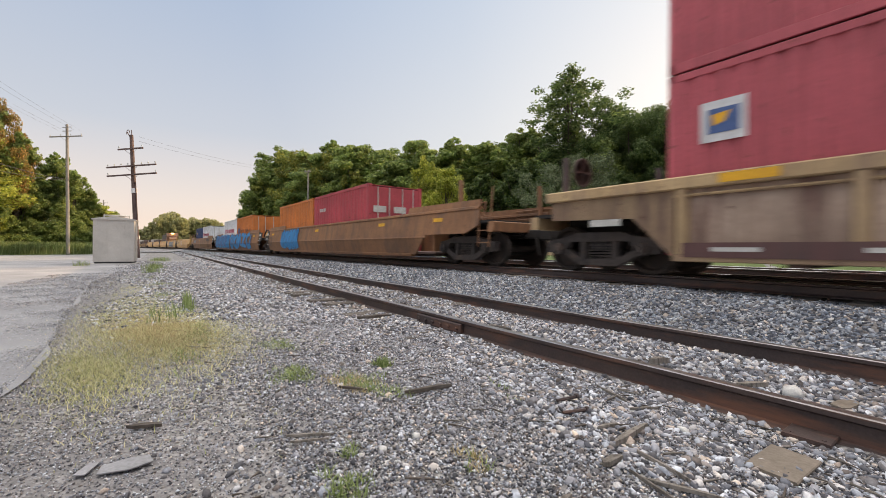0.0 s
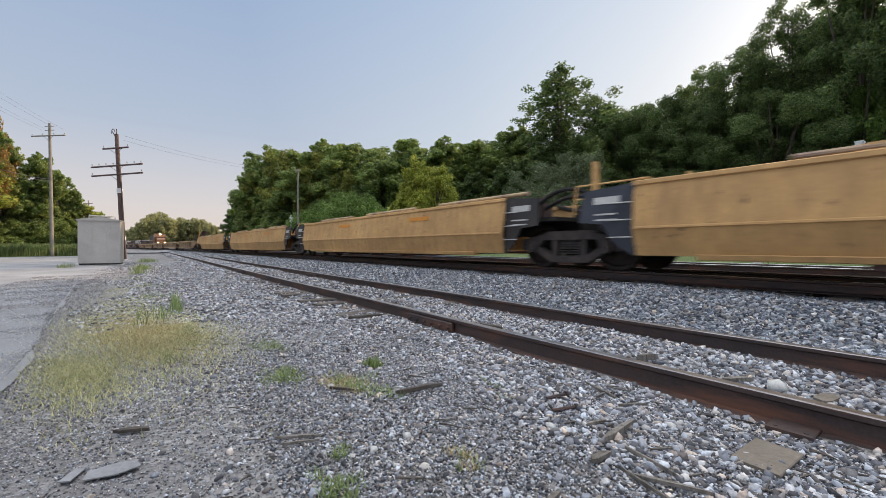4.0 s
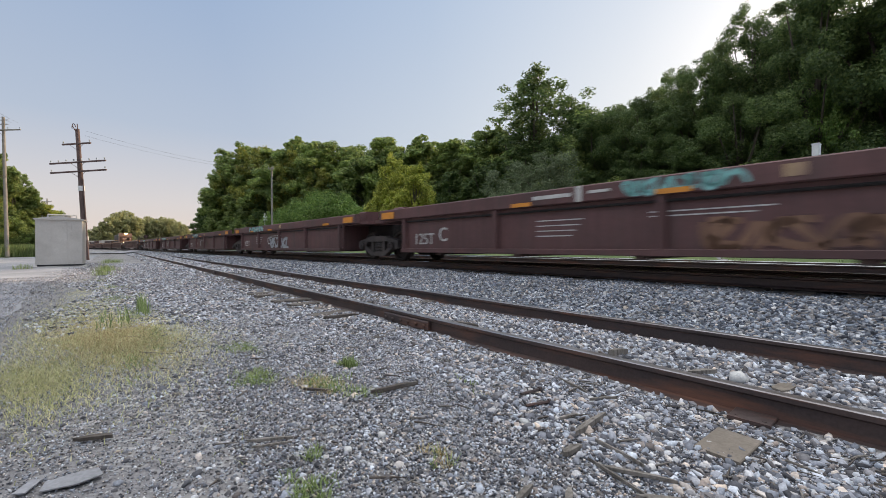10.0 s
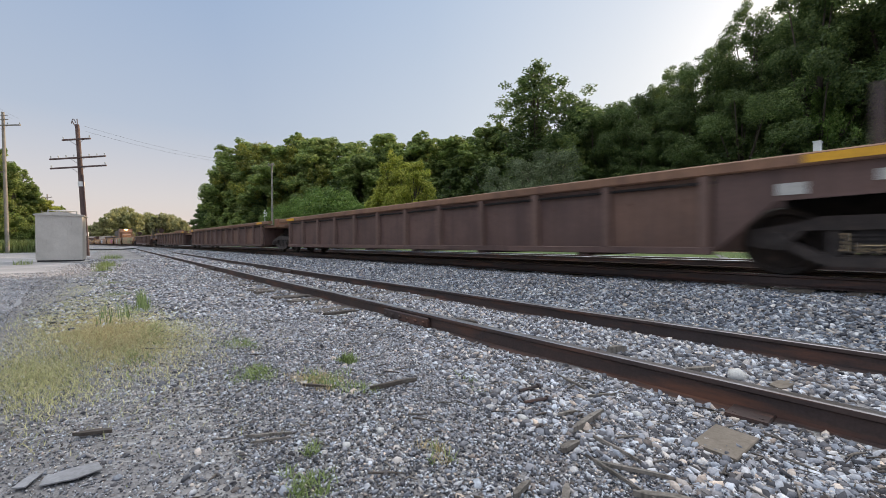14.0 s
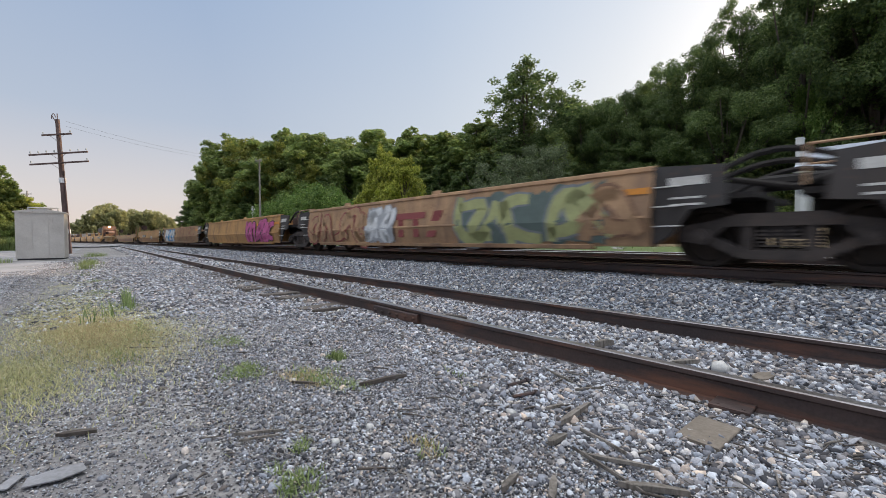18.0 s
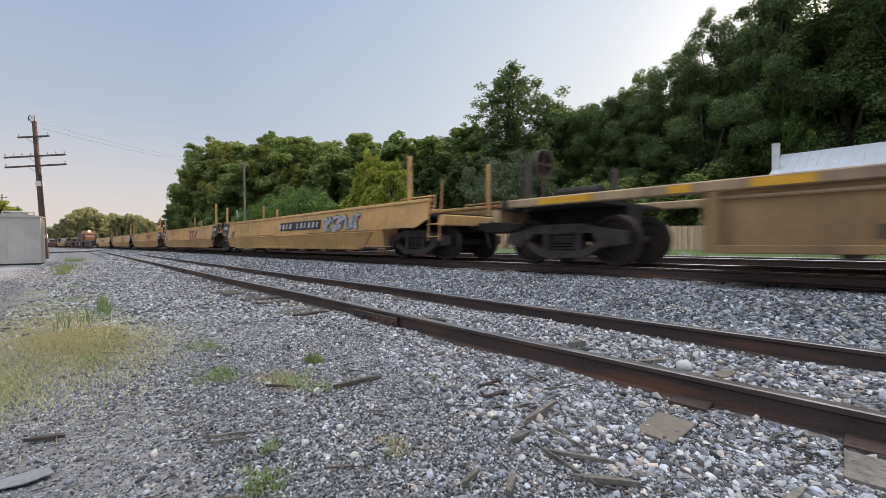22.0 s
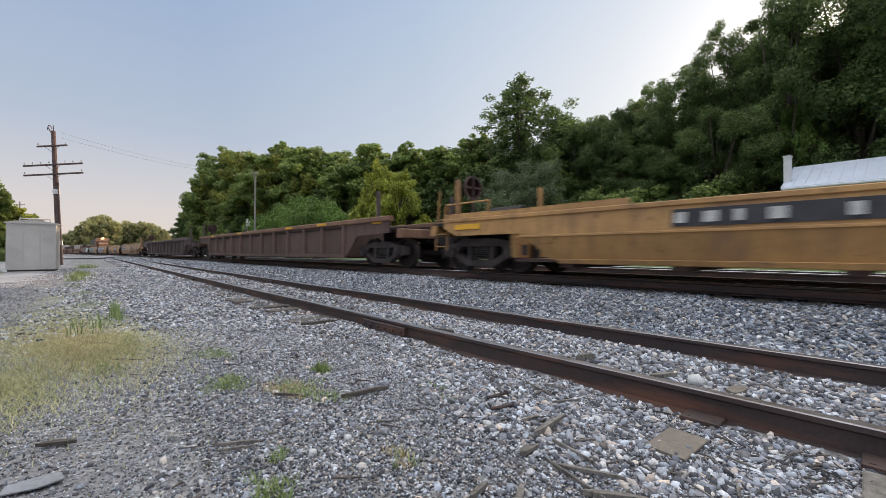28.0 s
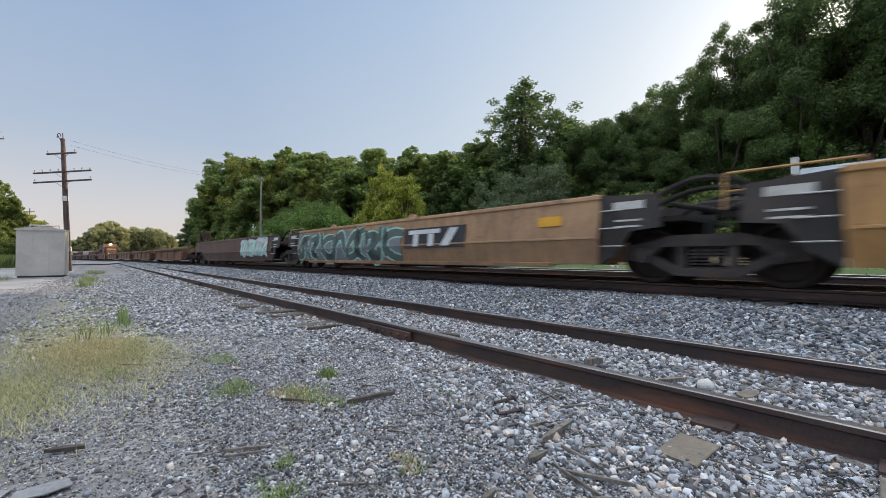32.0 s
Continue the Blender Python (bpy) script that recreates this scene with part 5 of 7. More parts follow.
def build_fence():
    t = thing("board_fence", "pale cedar board privacy fence beyond the lawn", "fence")
    rnd = random.Random(8)
    me = G().prism([(-0.07, 0), (0.07, 0), (0.07, 1.72), (0.035, 1.78), (-0.035, 1.78), (-0.07, 1.72)], -0.012, 0.012).mesh("board", FENCE_WOOD)
    yl = lambda x: 26.5
    for k in range(230):
        x = -26 + 0.15 * k
        part("board", me, None, t).matrix_basis = pose(x, yl(x), land(x, yl(x)) + rnd.uniform(0, 0.02), 0, rnd.uniform(-0.4, 0.4), 0)
    for k in range(15):
        x = -26 + 2.4 * k
        part("post", G().box(x - 0.05, x + 0.05, yl(x) + 0.03, yl(x) + 0.13, -0.15, 1.75), FENCE_WOOD, t)
    for z in (0.3, 0.9, 1.5):
        part("rail", G().box(-26, 8.4, 26.515, 26.55, z, z + 0.09), FENCE_WOOD, t)


build_fence()


# ---- the train ----
SPEED = 26.3


def wheelset_mesh():
    prof = [(0.0, -0.78), (0.11, -0.78), (0.11, -0.735), (0.36, -0.735), (0.385, -0.80), (0.452, -0.80), (0.458, -0.72), (0.485, -0.70), (0.485, -0.675), (0.37, -0.675), (0.345, -0.69), (0.10, -0.70), (0.085, -0.60),
            (0.085, 0.60), (0.10, 0.70), (0.345, 0.69), (0.37, 0.675), (0.485, 0.675), (0.485, 0.70), (0.458, 0.72), (0.452, 0.80), (0.385, 0.80), (0.36, 0.735), (0.11, 0.735), (0.11, 0.78), (0.0, 0.78)]
    return cached("wheelset", lambda: G().lathe(prof, (0, 0, 0), "y", 30).mesh("wheelset", WHEEL_STEEL))


def truck_frame_mesh():
    def make():
        g = G()
        a, b = -0.10, 0.10
        # top compression member, bottom bow, columns, pedestals
        g.prism([(-1.2, 0.40), (-1.2, 0.62), (-0.72, 0.70), (-0.45, 0.78), (0.45, 0.78), (0.72, 0.70), (1.2, 0.62), (1.2, 0.40), (1.05, 0.36), (0.78, 0.42), (0.62, 0.60), (-0.62, 0.60), (-0.78, 0.42), (-1.05, 0.36)], a, b)
        g.prism([(-0.95, 0.42), (-0.42, 0.14), (0.42, 0.14), (0.95, 0.42), (0.74, 0.46), (0.36, 0.26), (-0.36, 0.26), (-0.74, 0.46)], a + 0.01, b - 0.01)
        for s in (-1, 1):
            g.box(s * 0.34 - 0.06, s * 0.34 + 0.06, a + 0.02, b - 0.02, 0.2, 0.62)
        return g.mesh("side_frame", TRUCK_DUST)
    return cached("side_frame", make)


def spring_mesh():
    def make():
        g = G()
        for x in (-0.17, 0.0, 0.17):
            for k in range(6):
                g.rod((x, 0, 0.26 + 0.052 * k), (x, 0, 0.29 + 0.052 * k), 0.075, 0.06, 8)
        return g.mesh("spring", TRUCK_DUST)
    return cached("spring", make)


def cap_mesh():
    return cached("cap", lambda: G().rod((0, -0.10, 0), (0, 0.02, 0), 0.12, seg=12).rod((0, -0.14, 0), (0, -0.10, 0), 0.06, seg=8).mesh("bearing_cap", TRUCK_DUST))


def truck(parent, x):
    """A two-axle freight truck: side frames, bolster, springs, wheelsets."""
    t = part("truck", cached("bolster", lambda: G().box(-0.2, 0.2, -1.05, 1.05, 0.44, 0.70, 0.03).rod((0, 0, 0.7), (0, 0, 0.82), 0.2, seg=14).box(-0.75, -0.68, -0.8, 0.8, 0.28, 0.42).box(0.68, 0.75, -0.8, 0.8, 0.28, 0.42).mesh("bolster", GRIME)), None, parent, "grimy black two-axle freight truck")
    t.matrix_basis = pose(x, 0, 0)
    for s in (-1, 1):
        part("side_frame", truck_frame_mesh(), None, t).matrix_basis = pose(0, s * 1.0, 0)
        part("spring", spring_mesh(), None, t).matrix_basis = pose(0, s * 1.0, 0)
        w = part("wheelset", wheelset_mesh(), None, t, "dark steel wheelset")
        w.matrix_basis = pose(s * 0.89, 0, 0.458, 0, random.uniform(0, 90), 0)
        for q in (-1, 1):
            part("bearing_cap", cap_mesh(), None, t).matrix_basis = pose(s * 0.89, q * 1.1, 0.46, 0, 0, 0 if q < 0 else 180)


def coupler_end(unit, L, s, mat):
    """Coupler, end sill, brake gear, ladder and platform at one free end; s is +1 at the leading end."""
    e = s * L / 2
    part("coupler", cached(("coupler", s), lambda: G().box(min(0, -s * 1.3), max(0, -s * 1.3), -0.14, 0.14, 0.72, 0.94, 0.03).box(-0.2, 0.16, -0.17, 0.17, 0.66, 1.0, 0.04).rod((-s * 0.25, -0.25, 0.75), (-s * 0.1, -0.3, 0.3), 0.03, seg=6).mesh("coupler", GRIME)), None, unit, "rusty knuckle coupler and air hose").matrix_basis = pose(e, 0, 0)
    i0, i1 = e - s * 0.62, e - s * 0.82
    part("end_sill", G().box(min(i0, i1), max(i0, i1), -1.4, 1.4, 0.86, 1.12, 0.02), mat, unit)
    p0, p1 = e - s * 0.7, e - s * 3.0
    part("platform", G().box(min(p0, p1), max(p0, p1), -1.38, 1.38, 1.10, 1.16), GRIME, unit)
    part("centre_sill", G().box(min(p0, p1), max(p0, p1), -0.35, 0.35, 0.80, 1.10), GRIME, unit)


def guide_post(unit, x, y, top, mat):
    part("guide_post", G().prism([(x - 0.05, 1.05), (x + 0.05, 1.05), (x + 0.05, top - 0.12), (x + 0.02, top), (x - 0.05, top)], y - 0.045, y + 0.045), mat, unit)


def end_gear(unit, x, s, mat, wheel=True, posts=2.45, rails=True):
    """Handrails, ladder rungs, brake wheel and posts over a truck."""
    if rails:
        for y in (-1.36, 1.36):
            part("handrail", G().rod((x - 0.7, y, 1.62), (x + 0.7, y, 1.62), 0.02, seg=6).rod((x - 0.7, y, 1.1), (x - 0.7, y, 1.62), 0.02, seg=6).rod((x + 0.7, y, 1.1), (x + 0.7, y, 1.62), 0.02, seg=6).rod((x - 0.7, y, 1.36), (x + 0.7, y, 1.36), 0.015, seg=6), mat, unit)
    if wheel:
        part("brake_wheel", G().lathe([(0.26, -0.02), (0.30, -0.02), (0.30, 0.02), (0.26, 0.02), (0.26, -0.02)], (x + 0.25 * s, -0.75, 2.05), "x", 18).box(x + 0.25 * s - 0.015, x + 0.25 * s + 0.015, -1.02, -0.48, 2.03, 2.07).box(x + 0.25 * s - 0.015, x + 0.25 * s + 0.015, -0.77, -0.73, 1.1, 2.32), CAR["rust"], unit, "round hand brake wheel")
        part("brake_reservoir", G().rod((x - 0.5, 0.3, 1.45), (x + 0.5, 0.3, 1.45), 0.2, seg=12), GRIME, unit)
    if posts:
        for dx, y in ((-0.3, -1.22), (0.35, 1.22)):
            guide_post(unit, x + dx, y, posts, mat)


def sign_bars(unit, name, x0, x1, z0, z1, y, back, front, count, label, pitch=0.72, cuts=True):
    """A painted plate with unreadable lettering as plain bars."""
    p = part(name, G().box(x0, x1, y - 0.012, y, z0, z1), back, unit, label) if back else None
    w = (x1 - x0) / count
    for k in range(count):
        if count >= 9 and k == 4:
            continue  # the gap between two words
        a = x0 + w * (k + 0.16)
        b = x0 + w * (k + 0.16 + (pitch if count < 9 else pitch * (0.62 + 0.2 * math.sin(2.4 * k))))
        g = G().box(a, b, y - 0.02, y - 0.014, z0 + (z1 - z0) * 0.2, z1 - (z1 - z0) * 0.2)
        part("letter_bar", g, front, p or unit)


def emblem(unit, x0, x1, z0, z1, y, back, front, label):
    """A car owner's mark as plain shapes: a long bar over two short uprights, and a slanting block behind them."""
    p = part("emblem_plate", G().box(x0, x1, y - 0.012, y, z0, z1), back, unit, label) if back else None
    pad = 0.09 if back else 0.0
    w, h = (x1 - x0) * (1 - 2 * pad), (z1 - z0) * (1 - 2 * pad)
    a, c, o = x0 + (x1 - x0) * pad, z0 + (z1 - z0) * pad, y - (0.014 if back else 0.004)
    q = lambda u0, u1, v0, v1, lean=0.0: [(a + w * u0, c + h * v0), (a + w * u1, c + h * v0), (a + w * (u1 + lean), c + h * v1), (a + w * (u0 + lean), c + h * v1)]
    for name, poly in (("emblem_bar", q(0.0, 0.66, 0.74, 1.0)), ("emblem_upright", q(0.11, 0.22, 0.0, 0.72)), ("emblem_upright", q(0.43, 0.54, 0.0, 0.72)), ("emblem_block", q(0.68, 0.84, 0.0, 1.0, 0.15))):
        part(name, G().prism(poly, o - 0.006, o), front, p or unit, "" if back else label)


def lettering(unit, text, x, z, y, size, mat, wide=1.0):
    """Readable stencilled characters on the near side."""
    def make():
        cu = bpy.data.curves.new("stencil", "FONT")
        cu.body, cu.size, cu.extrude, cu.align_x, cu.align_y = text, size, 0.003, "CENTER", "CENTER"
        tmp = bpy.data.objects.new("stencil", cu)
        scene.collection.objects.link(tmp)
        me = bpy.data.meshes.new_from_object(tmp.evaluated_get(bpy.context.evaluated_depsgraph_get()))
        bpy.data.objects.remove(tmp)
        me.materials.clear()
        me.materials.append(mat)
        return me
    ob = part("stencil", cached(("text", text, size, mat.name), make), None, unit, "stencilled " + text)
    tilt, shift = 0.0, 0.0
    if unit in FOLDED:
        tilt, shift = math.degrees(math.atan(FOLD_LEAN if z > FOLD_Z else -FOLD_TUCK)), fold_shift(z) - 0.02
    ob.matrix_basis = pose(x, y - 0.006 + shift, z, 90 - tilt, 0, 0) @ Matrix.Diagonal((wide, 1, 1, 1))
    return ob


def tag_art(unit, seed, x0, x1, z0, z1, y, fill_mat, line_mat, label, glyphs=6, back=None):
    """A spray-painted piece: overlapping swollen and spiked blobs with outlines and slashes, no letters."""
    rnd = random.Random(seed)
    holder = None
    if back:
        g = G()
        for k in range(27):
            x = x0 + (x1 - x0) * k / 26
            g.v += [(x, y - 0.004, z0 + rnd.uniform(-0.03, 0.12)), (x, y - 0.004, min(max(FOLD_Z, z0 + 0.13), z1 - 0.15)), (x, y - 0.004, z1 + rnd.uniform(-0.14, 0.05))]
        g.f += [(3 * k + r, 3 * k + 3 + r, 3 * k + 4 + r, 3 * k + 1 + r) for k in range(26) for r in (0, 1)]
        holder = part("graffiti", g, back, unit, label)
    w = (x1 - x0) / glyphs
    shapes = ([(0.4, 0.42), (-0.45, 0.5), (-0.5, -0.5), (0.42, -0.4)], [(0.4, 0.45), (-0.7, 0.4), (0.7, -0.3), (-0.4, -0.45)], [(-0.4, 0.5), (-0.35, -0.9), (0.45, -0.8), (0.4, 0.5)],
              [(-0.4, -0.5), (-0.2, 0.7), (0.2, 0.7), (0.42, -0.5)], [(-0.45, 0.4), (0.9, 0.7), (-0.9, -0.6), (0.45, -0.42)], [(-0.35, 0.5), (-0.3, 0.1), (-0.3, -0.1), (-0.35, -0.5)], [(0.1, 0.5), (0.8, 0.1), (-0.6, 0.1), (0.35, -0.5)])

    def ribbon(g, ctrl, cx, cz, sx, sz, lean, thick, o):
        mid = []
        for k in range(10):
            u = k / 9
            c = ((1 - u) ** 3, 3 * u * (1 - u) ** 2, 3 * u * u * (1 - u), u ** 3)
            px, pz = sum(q * p[0] for q, p in zip(c, ctrl)), sum(q * p[1] for q, p in zip(c, ctrl))
            mid.append((cx + px * sx + lean * pz * sz, cz + pz * sz))
        left, right = [], []
        for k, (px, pz) in enumerate(mid):
            ax, az = mid[max(0, k - 1)]
            bx, bz = mid[min(9, k + 1)]
            d = math.hypot(bx - ax, bz - az) or 1.0
            t = thick * (0.8 + 0.45 * math.sin(math.pi * k / 9))
            nx, nz = -(bz - az) / d * t, (bx - ax) / d * t
            left.append((px + nx, pz + nz))
            right.append((px - nx, pz - nz))
        n0 = len(g.v)
        for (lx, lz), (rx, rz) in zip(left, right):
            g.v += [(lx, y - o, lz), (rx, y - o, rz)]
        g.f += [(n0 + 2 * k, n0 + 2 * k + 1, n0 + 2 * k + 3, n0 + 2 * k + 2) for k in range(9)]

    for k in range(glyphs):
        cx, cz = x0 + w * (k + 0.5), (z0 + z1) / 2
        lean = rnd.uniform(-0.3, 0.3)
        off = 0.0004 * (k % 3)
        h = (z1 - z0)
        lines, fills = G(), G()
        for q in range(rnd.choice((2, 2, 3))):
            ctrl = [(px + rnd.uniform(-0.18, 0.18), pz + rnd.uniform(-0.12, 0.12)) for px, pz in shapes[(k * 3 + q * 2 + seed) % len(shapes)]]
            ribbon(lines, ctrl, cx, cz, w * 1.05, h * 0.8, lean, 0.15 * h, 0.009 + off)
            ribbon(fills, ctrl, cx, cz, w * 1.05, h * 0.8, lean, 0.108 * h, 0.012 + off)
        p = part("graffiti_outline" if holder else "graffiti", lines, line_mat, holder or unit, "" if holder else label)
        part("graffiti_fill", fills, fill_mat, holder or p)


def panel_poly(L, top, bot, front, rear, slant=0.9):
    """Outline of a side plate: art ends stop short of the shared truck, coupled ends reach over their truck with a slanted foot."""
    pts = []
    hi = top
    # leading end (+x)
    if front == "a":
        pts += [(L / 2 - 1.55, bot), (L / 2 - 1.5, hi)]
    else:
        pts += [(L / 2 - 4.15, bot), (L / 2 - 3.45, 0.84), (L / 2 - 1.6, 0.84), (L / 2 - 1.15, 1.04), (L / 2 - 1.15, hi)]
    if rear == "a":
        pts += [(-L / 2 + 1.5, hi), (-L / 2 + 1.55, bot)]
    else:
        pts += [(-L / 2 + 1.15, hi), (-L / 2 + 1.15, 1.04), (-L / 2 + 1.6, 0.84), (-L / 2 + 3.45, 0.84), (-L / 2 + 4.15, bot)]
    return pts


def cut_at(poly, z, above):
    """The part of an outline above or below a level."""
    out = []
    for (x0, z0), (x1, z1) in zip(poly, poly[1:] + poly[:1]):
        in0, in1 = (z0 >= z, z1 >= z) if above else (z0 <= z, z1 <= z)
        if in0:
            out.append((x0, z0))
        if in0 != in1:
            out.append((x0 + (x1 - x0) * (z - z0) / (z1 - z0), z))
    return out


def folded_panel(poly, y0, y1, mat):
    """A side plate in two strakes that meet in a fold."""
    g = fold(G().prism(cut_at(poly, FOLD_Z, False), y0, y1))
    up = fold(G().prism(cut_at(poly, FOLD_Z, True), y0, y1))
    n = len(g.v)
    g.v += up.v
    g.f += [tuple(n + i for i in f) for f in up.f]
    return g.mesh("side_panel", mat)


def unit_base(label, L, front, rear, category="well car"):
    u = thing("well_car", label, category, "well cars of the passing train")
    if front == "c":
        truck(u, L / 2 - 2.05)
    if rear == "c":
        truck(u, -L / 2 + 2.05)
    else:
        truck(u, -L / 2)
    return u


def smooth_unit(L, front, rear, paint, label, top=1.45, bot=0.31, shroud=None, belt=FOLD_Z, posts=0.0, horns=0.0, lips=True, horn_run=3.4):
    u = unit_base(label, L, front, rear)
    P = CAR[paint]
    FOLDED.add(u)
    key = (L, front, rear, paint, top, bot)
    for s in (-1, 1):
        y0, y1 = (-1.45, -1.40) if s < 0 else (1.40, 1.45)
        part("side_panel", cached(("sp", s) + key, lambda: folded_panel(panel_poly(L, top, bot, front, rear), y0, y1, P)), None, u)
        a = L / 2 - (1.5 if rear == "a" else 1.15)
        b = L / 2 - (1.5 if front == "a" else 1.15)
        part("top_chord", G().box(-a, b, y0 - 0.03 if s < 0 else y1 - 0.11, y0 + 0.11 if s < 0 else y1 + 0.03, top - 0.01, top + 0.075, 0.012), P, u)
        a2, b2 = L / 2 - (1.6 if rear == "a" else 3.4), L / 2 - (1.6 if front == "a" else 3.4)
        part("belt_rail", G().box(-a2, b2, y0 - 0.022 if s < 0 else y1, y0 if s < 0 else y1 + 0.022, belt, belt + 0.045, 0.008), P, u)
        part("bottom_sill", G().box(-a2 + 0.9, b2 - 0.9, y0 - 0.05 if s < 0 else y1 - 0.08, y0 + 0.08 if s < 0 else y1 + 0.05, bot - 0.06, bot + 0.03, 0.01), P, u)
        if horns:
            for sg, e in ((-1, -a), (1, b)):
                part("raised_chord", G().prism([(e, top), (e, top + horns), (e - sg * horn_run, top + horns + 0.02), (e - sg * (horn_run + 0.1), top)], y0, y1), P, u)
    if lips:
        k = -L / 2 + 4.2
        while k < L / 2 - 3.8:
            part("container_guide", G().prism([(k, top + 0.06), (k + 0.32, top + 0.06), (k + 0.26, top + 0.17), (k + 0.06, top + 0.17)], -1.44, -1.36), P, u)
            k += 4.6
    for x in (-L / 2 + 3.2, L / 2 - 3.2):
        part("bulkhead", G().box(x - 0.04, x + 0.04, -1.38, 1.38, 0.35, top - 0.25), P, u)
    part("floor", G().box(-L / 2 + 3.2, L / 2 - 3.2, -1.36, 1.36, 0.27, 0.33), CAR["rust"], u)
    for k in range(int((L - 8) / 1.9)):
        x = -L / 2 + 4.4 + 1.9 * k
        part("cross_bearer", G().box(x - 0.12, x + 0.12, -1.36, 1.36, 0.17, 0.27), CAR["rust"], u)
    ends(u, L, front, rear, P, top, shroud, posts)
    return u


def ends(u, L, front, rear, P, top, shroud, posts):
    for kind, s in ((front, 1), (rear, -1)):
        e = s * L / 2
        if kind == "a":
            # deck and shroud plates over half of the shared truck
            x0, x1 = e - s * 3.2, e - s * 0.22
            part("end_deck", G().box(min(x0, x1), max(x0, x1), -1.2, 1.2, 1.0, 1.08), P if not shroud else GRIME, u)
            part("centre_sill", G().box(min(x0, x1), max(x0, x1), -0.3, 0.3, 0.72, 1.0), GRIME, u)
            if shroud:
                for y in (-1.44, 1.40):
                    pl = [(e - s * 1.52, 0.3), (e - s * 1.52, top + 0.05), (e - s * 0.55, top - 0.02), (e - s * 0.5, 0.9), (e - s * 0.95, 0.86), (e - s * 1.2, 0.5)]
                    sh = part("shroud", G().prism(pl, y, y + 0.04), shroud, u, "dark end plate with white stencils")
                    if y < 0:
                        for zz, wd in ((1.22, 0.5), (1.02, 0.42), (0.92, 0.4)):
                            xm = e - s * 1.02
                            part("stencil_bar", G().box(xm - wd / 2, xm + wd / 2, y - 0.006, y - 0.001, zz, zz + (0.13 if zz > 1.2 else 0.03)), STENCIL, sh)
            else:
                for y in (-1.44, 1.38):
                    pl = [(e - s * 1.55, top - 0.5), (e - s * 1.55, top), (e - s * 0.7, top - 0.05), (e - s * 0.7, top - 0.35)]
                    part("end_plate", G().prism(pl, y, y + 0.05), P, u)
            end_gear(u, e - s * 1.0, s, P, wheel=False, posts=(posts if s > 0 else posts - 0.35) if posts > 2.35 else 0, rails=posts > 2.35 or s < 0)
            for zz in (0.62, 0.92, 1.22):
                part("grab_iron", G().rod((e - s * 1.46, -1.47, zz), (e - s * 1.1, -1.47, zz), 0.012, seg=5).rod((e - s * 1.46, -1.47, zz), (e - s * 1.46, -1.42, zz), 0.012, seg=5).rod((e - s * 1.1, -1.47, zz), (e - s * 1.1, -1.42, zz), 0.012, seg=5), STENCIL, u)
            part("valve_box", G().box(e - s * 0.95 - 0.18, e - s * 0.95 + 0.18, -0.95, -0.6, 1.08, 1.42, 0.03).rod((e - s * 0.95, -0.8, 1.42), (e - s * 0.95, -0.8, 1.56), 0.07, seg=8), CAR["rust"], u)
            if s < 0:
                loop = G()
                for yy, hi in ((-1.15, 1.62), (-0.85, 1.5), (0.6, 1.55)):
                    pts = [(e - 0.95 + 1.9 * q / 8, yy, 1.2 + (hi - 1.2) * math.sin(math.pi * q / 8)) for q in range(9)]
                    for p0, p1 in zip(pts, pts[1:]):
                        loop.rod(p0, p1, 0.045, seg=6)
                part("hose_loop", loop, GRIME, u, "sagging black air hoses between the cars")
                part("brake_hose", G().rod((e - 0.7, -0.5, 1.35), (e + 0.1, -0.55, 1.15), 0.05, seg=7).rod((e + 0.1, -0.55, 1.15), (e + 0.8, -0.5, 1.4), 0.05, seg=7).rod((e - 0.4, 0.2, 1.3), (e + 0.5, 0.1, 1.3), 0.13, seg=10), GRIME, u)
        else:
            coupler_end(u, L, s, P)
            end_gear(u, e - s * 1.75, s, P, wheel=s < 0, posts=posts if posts else 2.2)
            part("end_ladder", G().rod((e - s * 0.8, -1.38, 0.5), (e - s * 0.8, -1.38, 2.0), 0.02, seg=6).rod((e - s * 1.2, -1.38, 0.5), (e - s * 1.2, -1.38, 1.6), 0.02, seg=6)
                 .rod((e - s * 0.8, -1.38, 0.6), (e - s * 1.2, -1.38, 0.6), 0.016, seg=6).rod((e - s * 0.8, -1.38, 0.9), (e - s * 1.2, -1.38, 0.9), 0.016, seg=6).rod((e - s * 0.8, -1.38, 1.25), (e - s * 1.2, -1.38, 1.25), 0.016, seg=6), P, u)


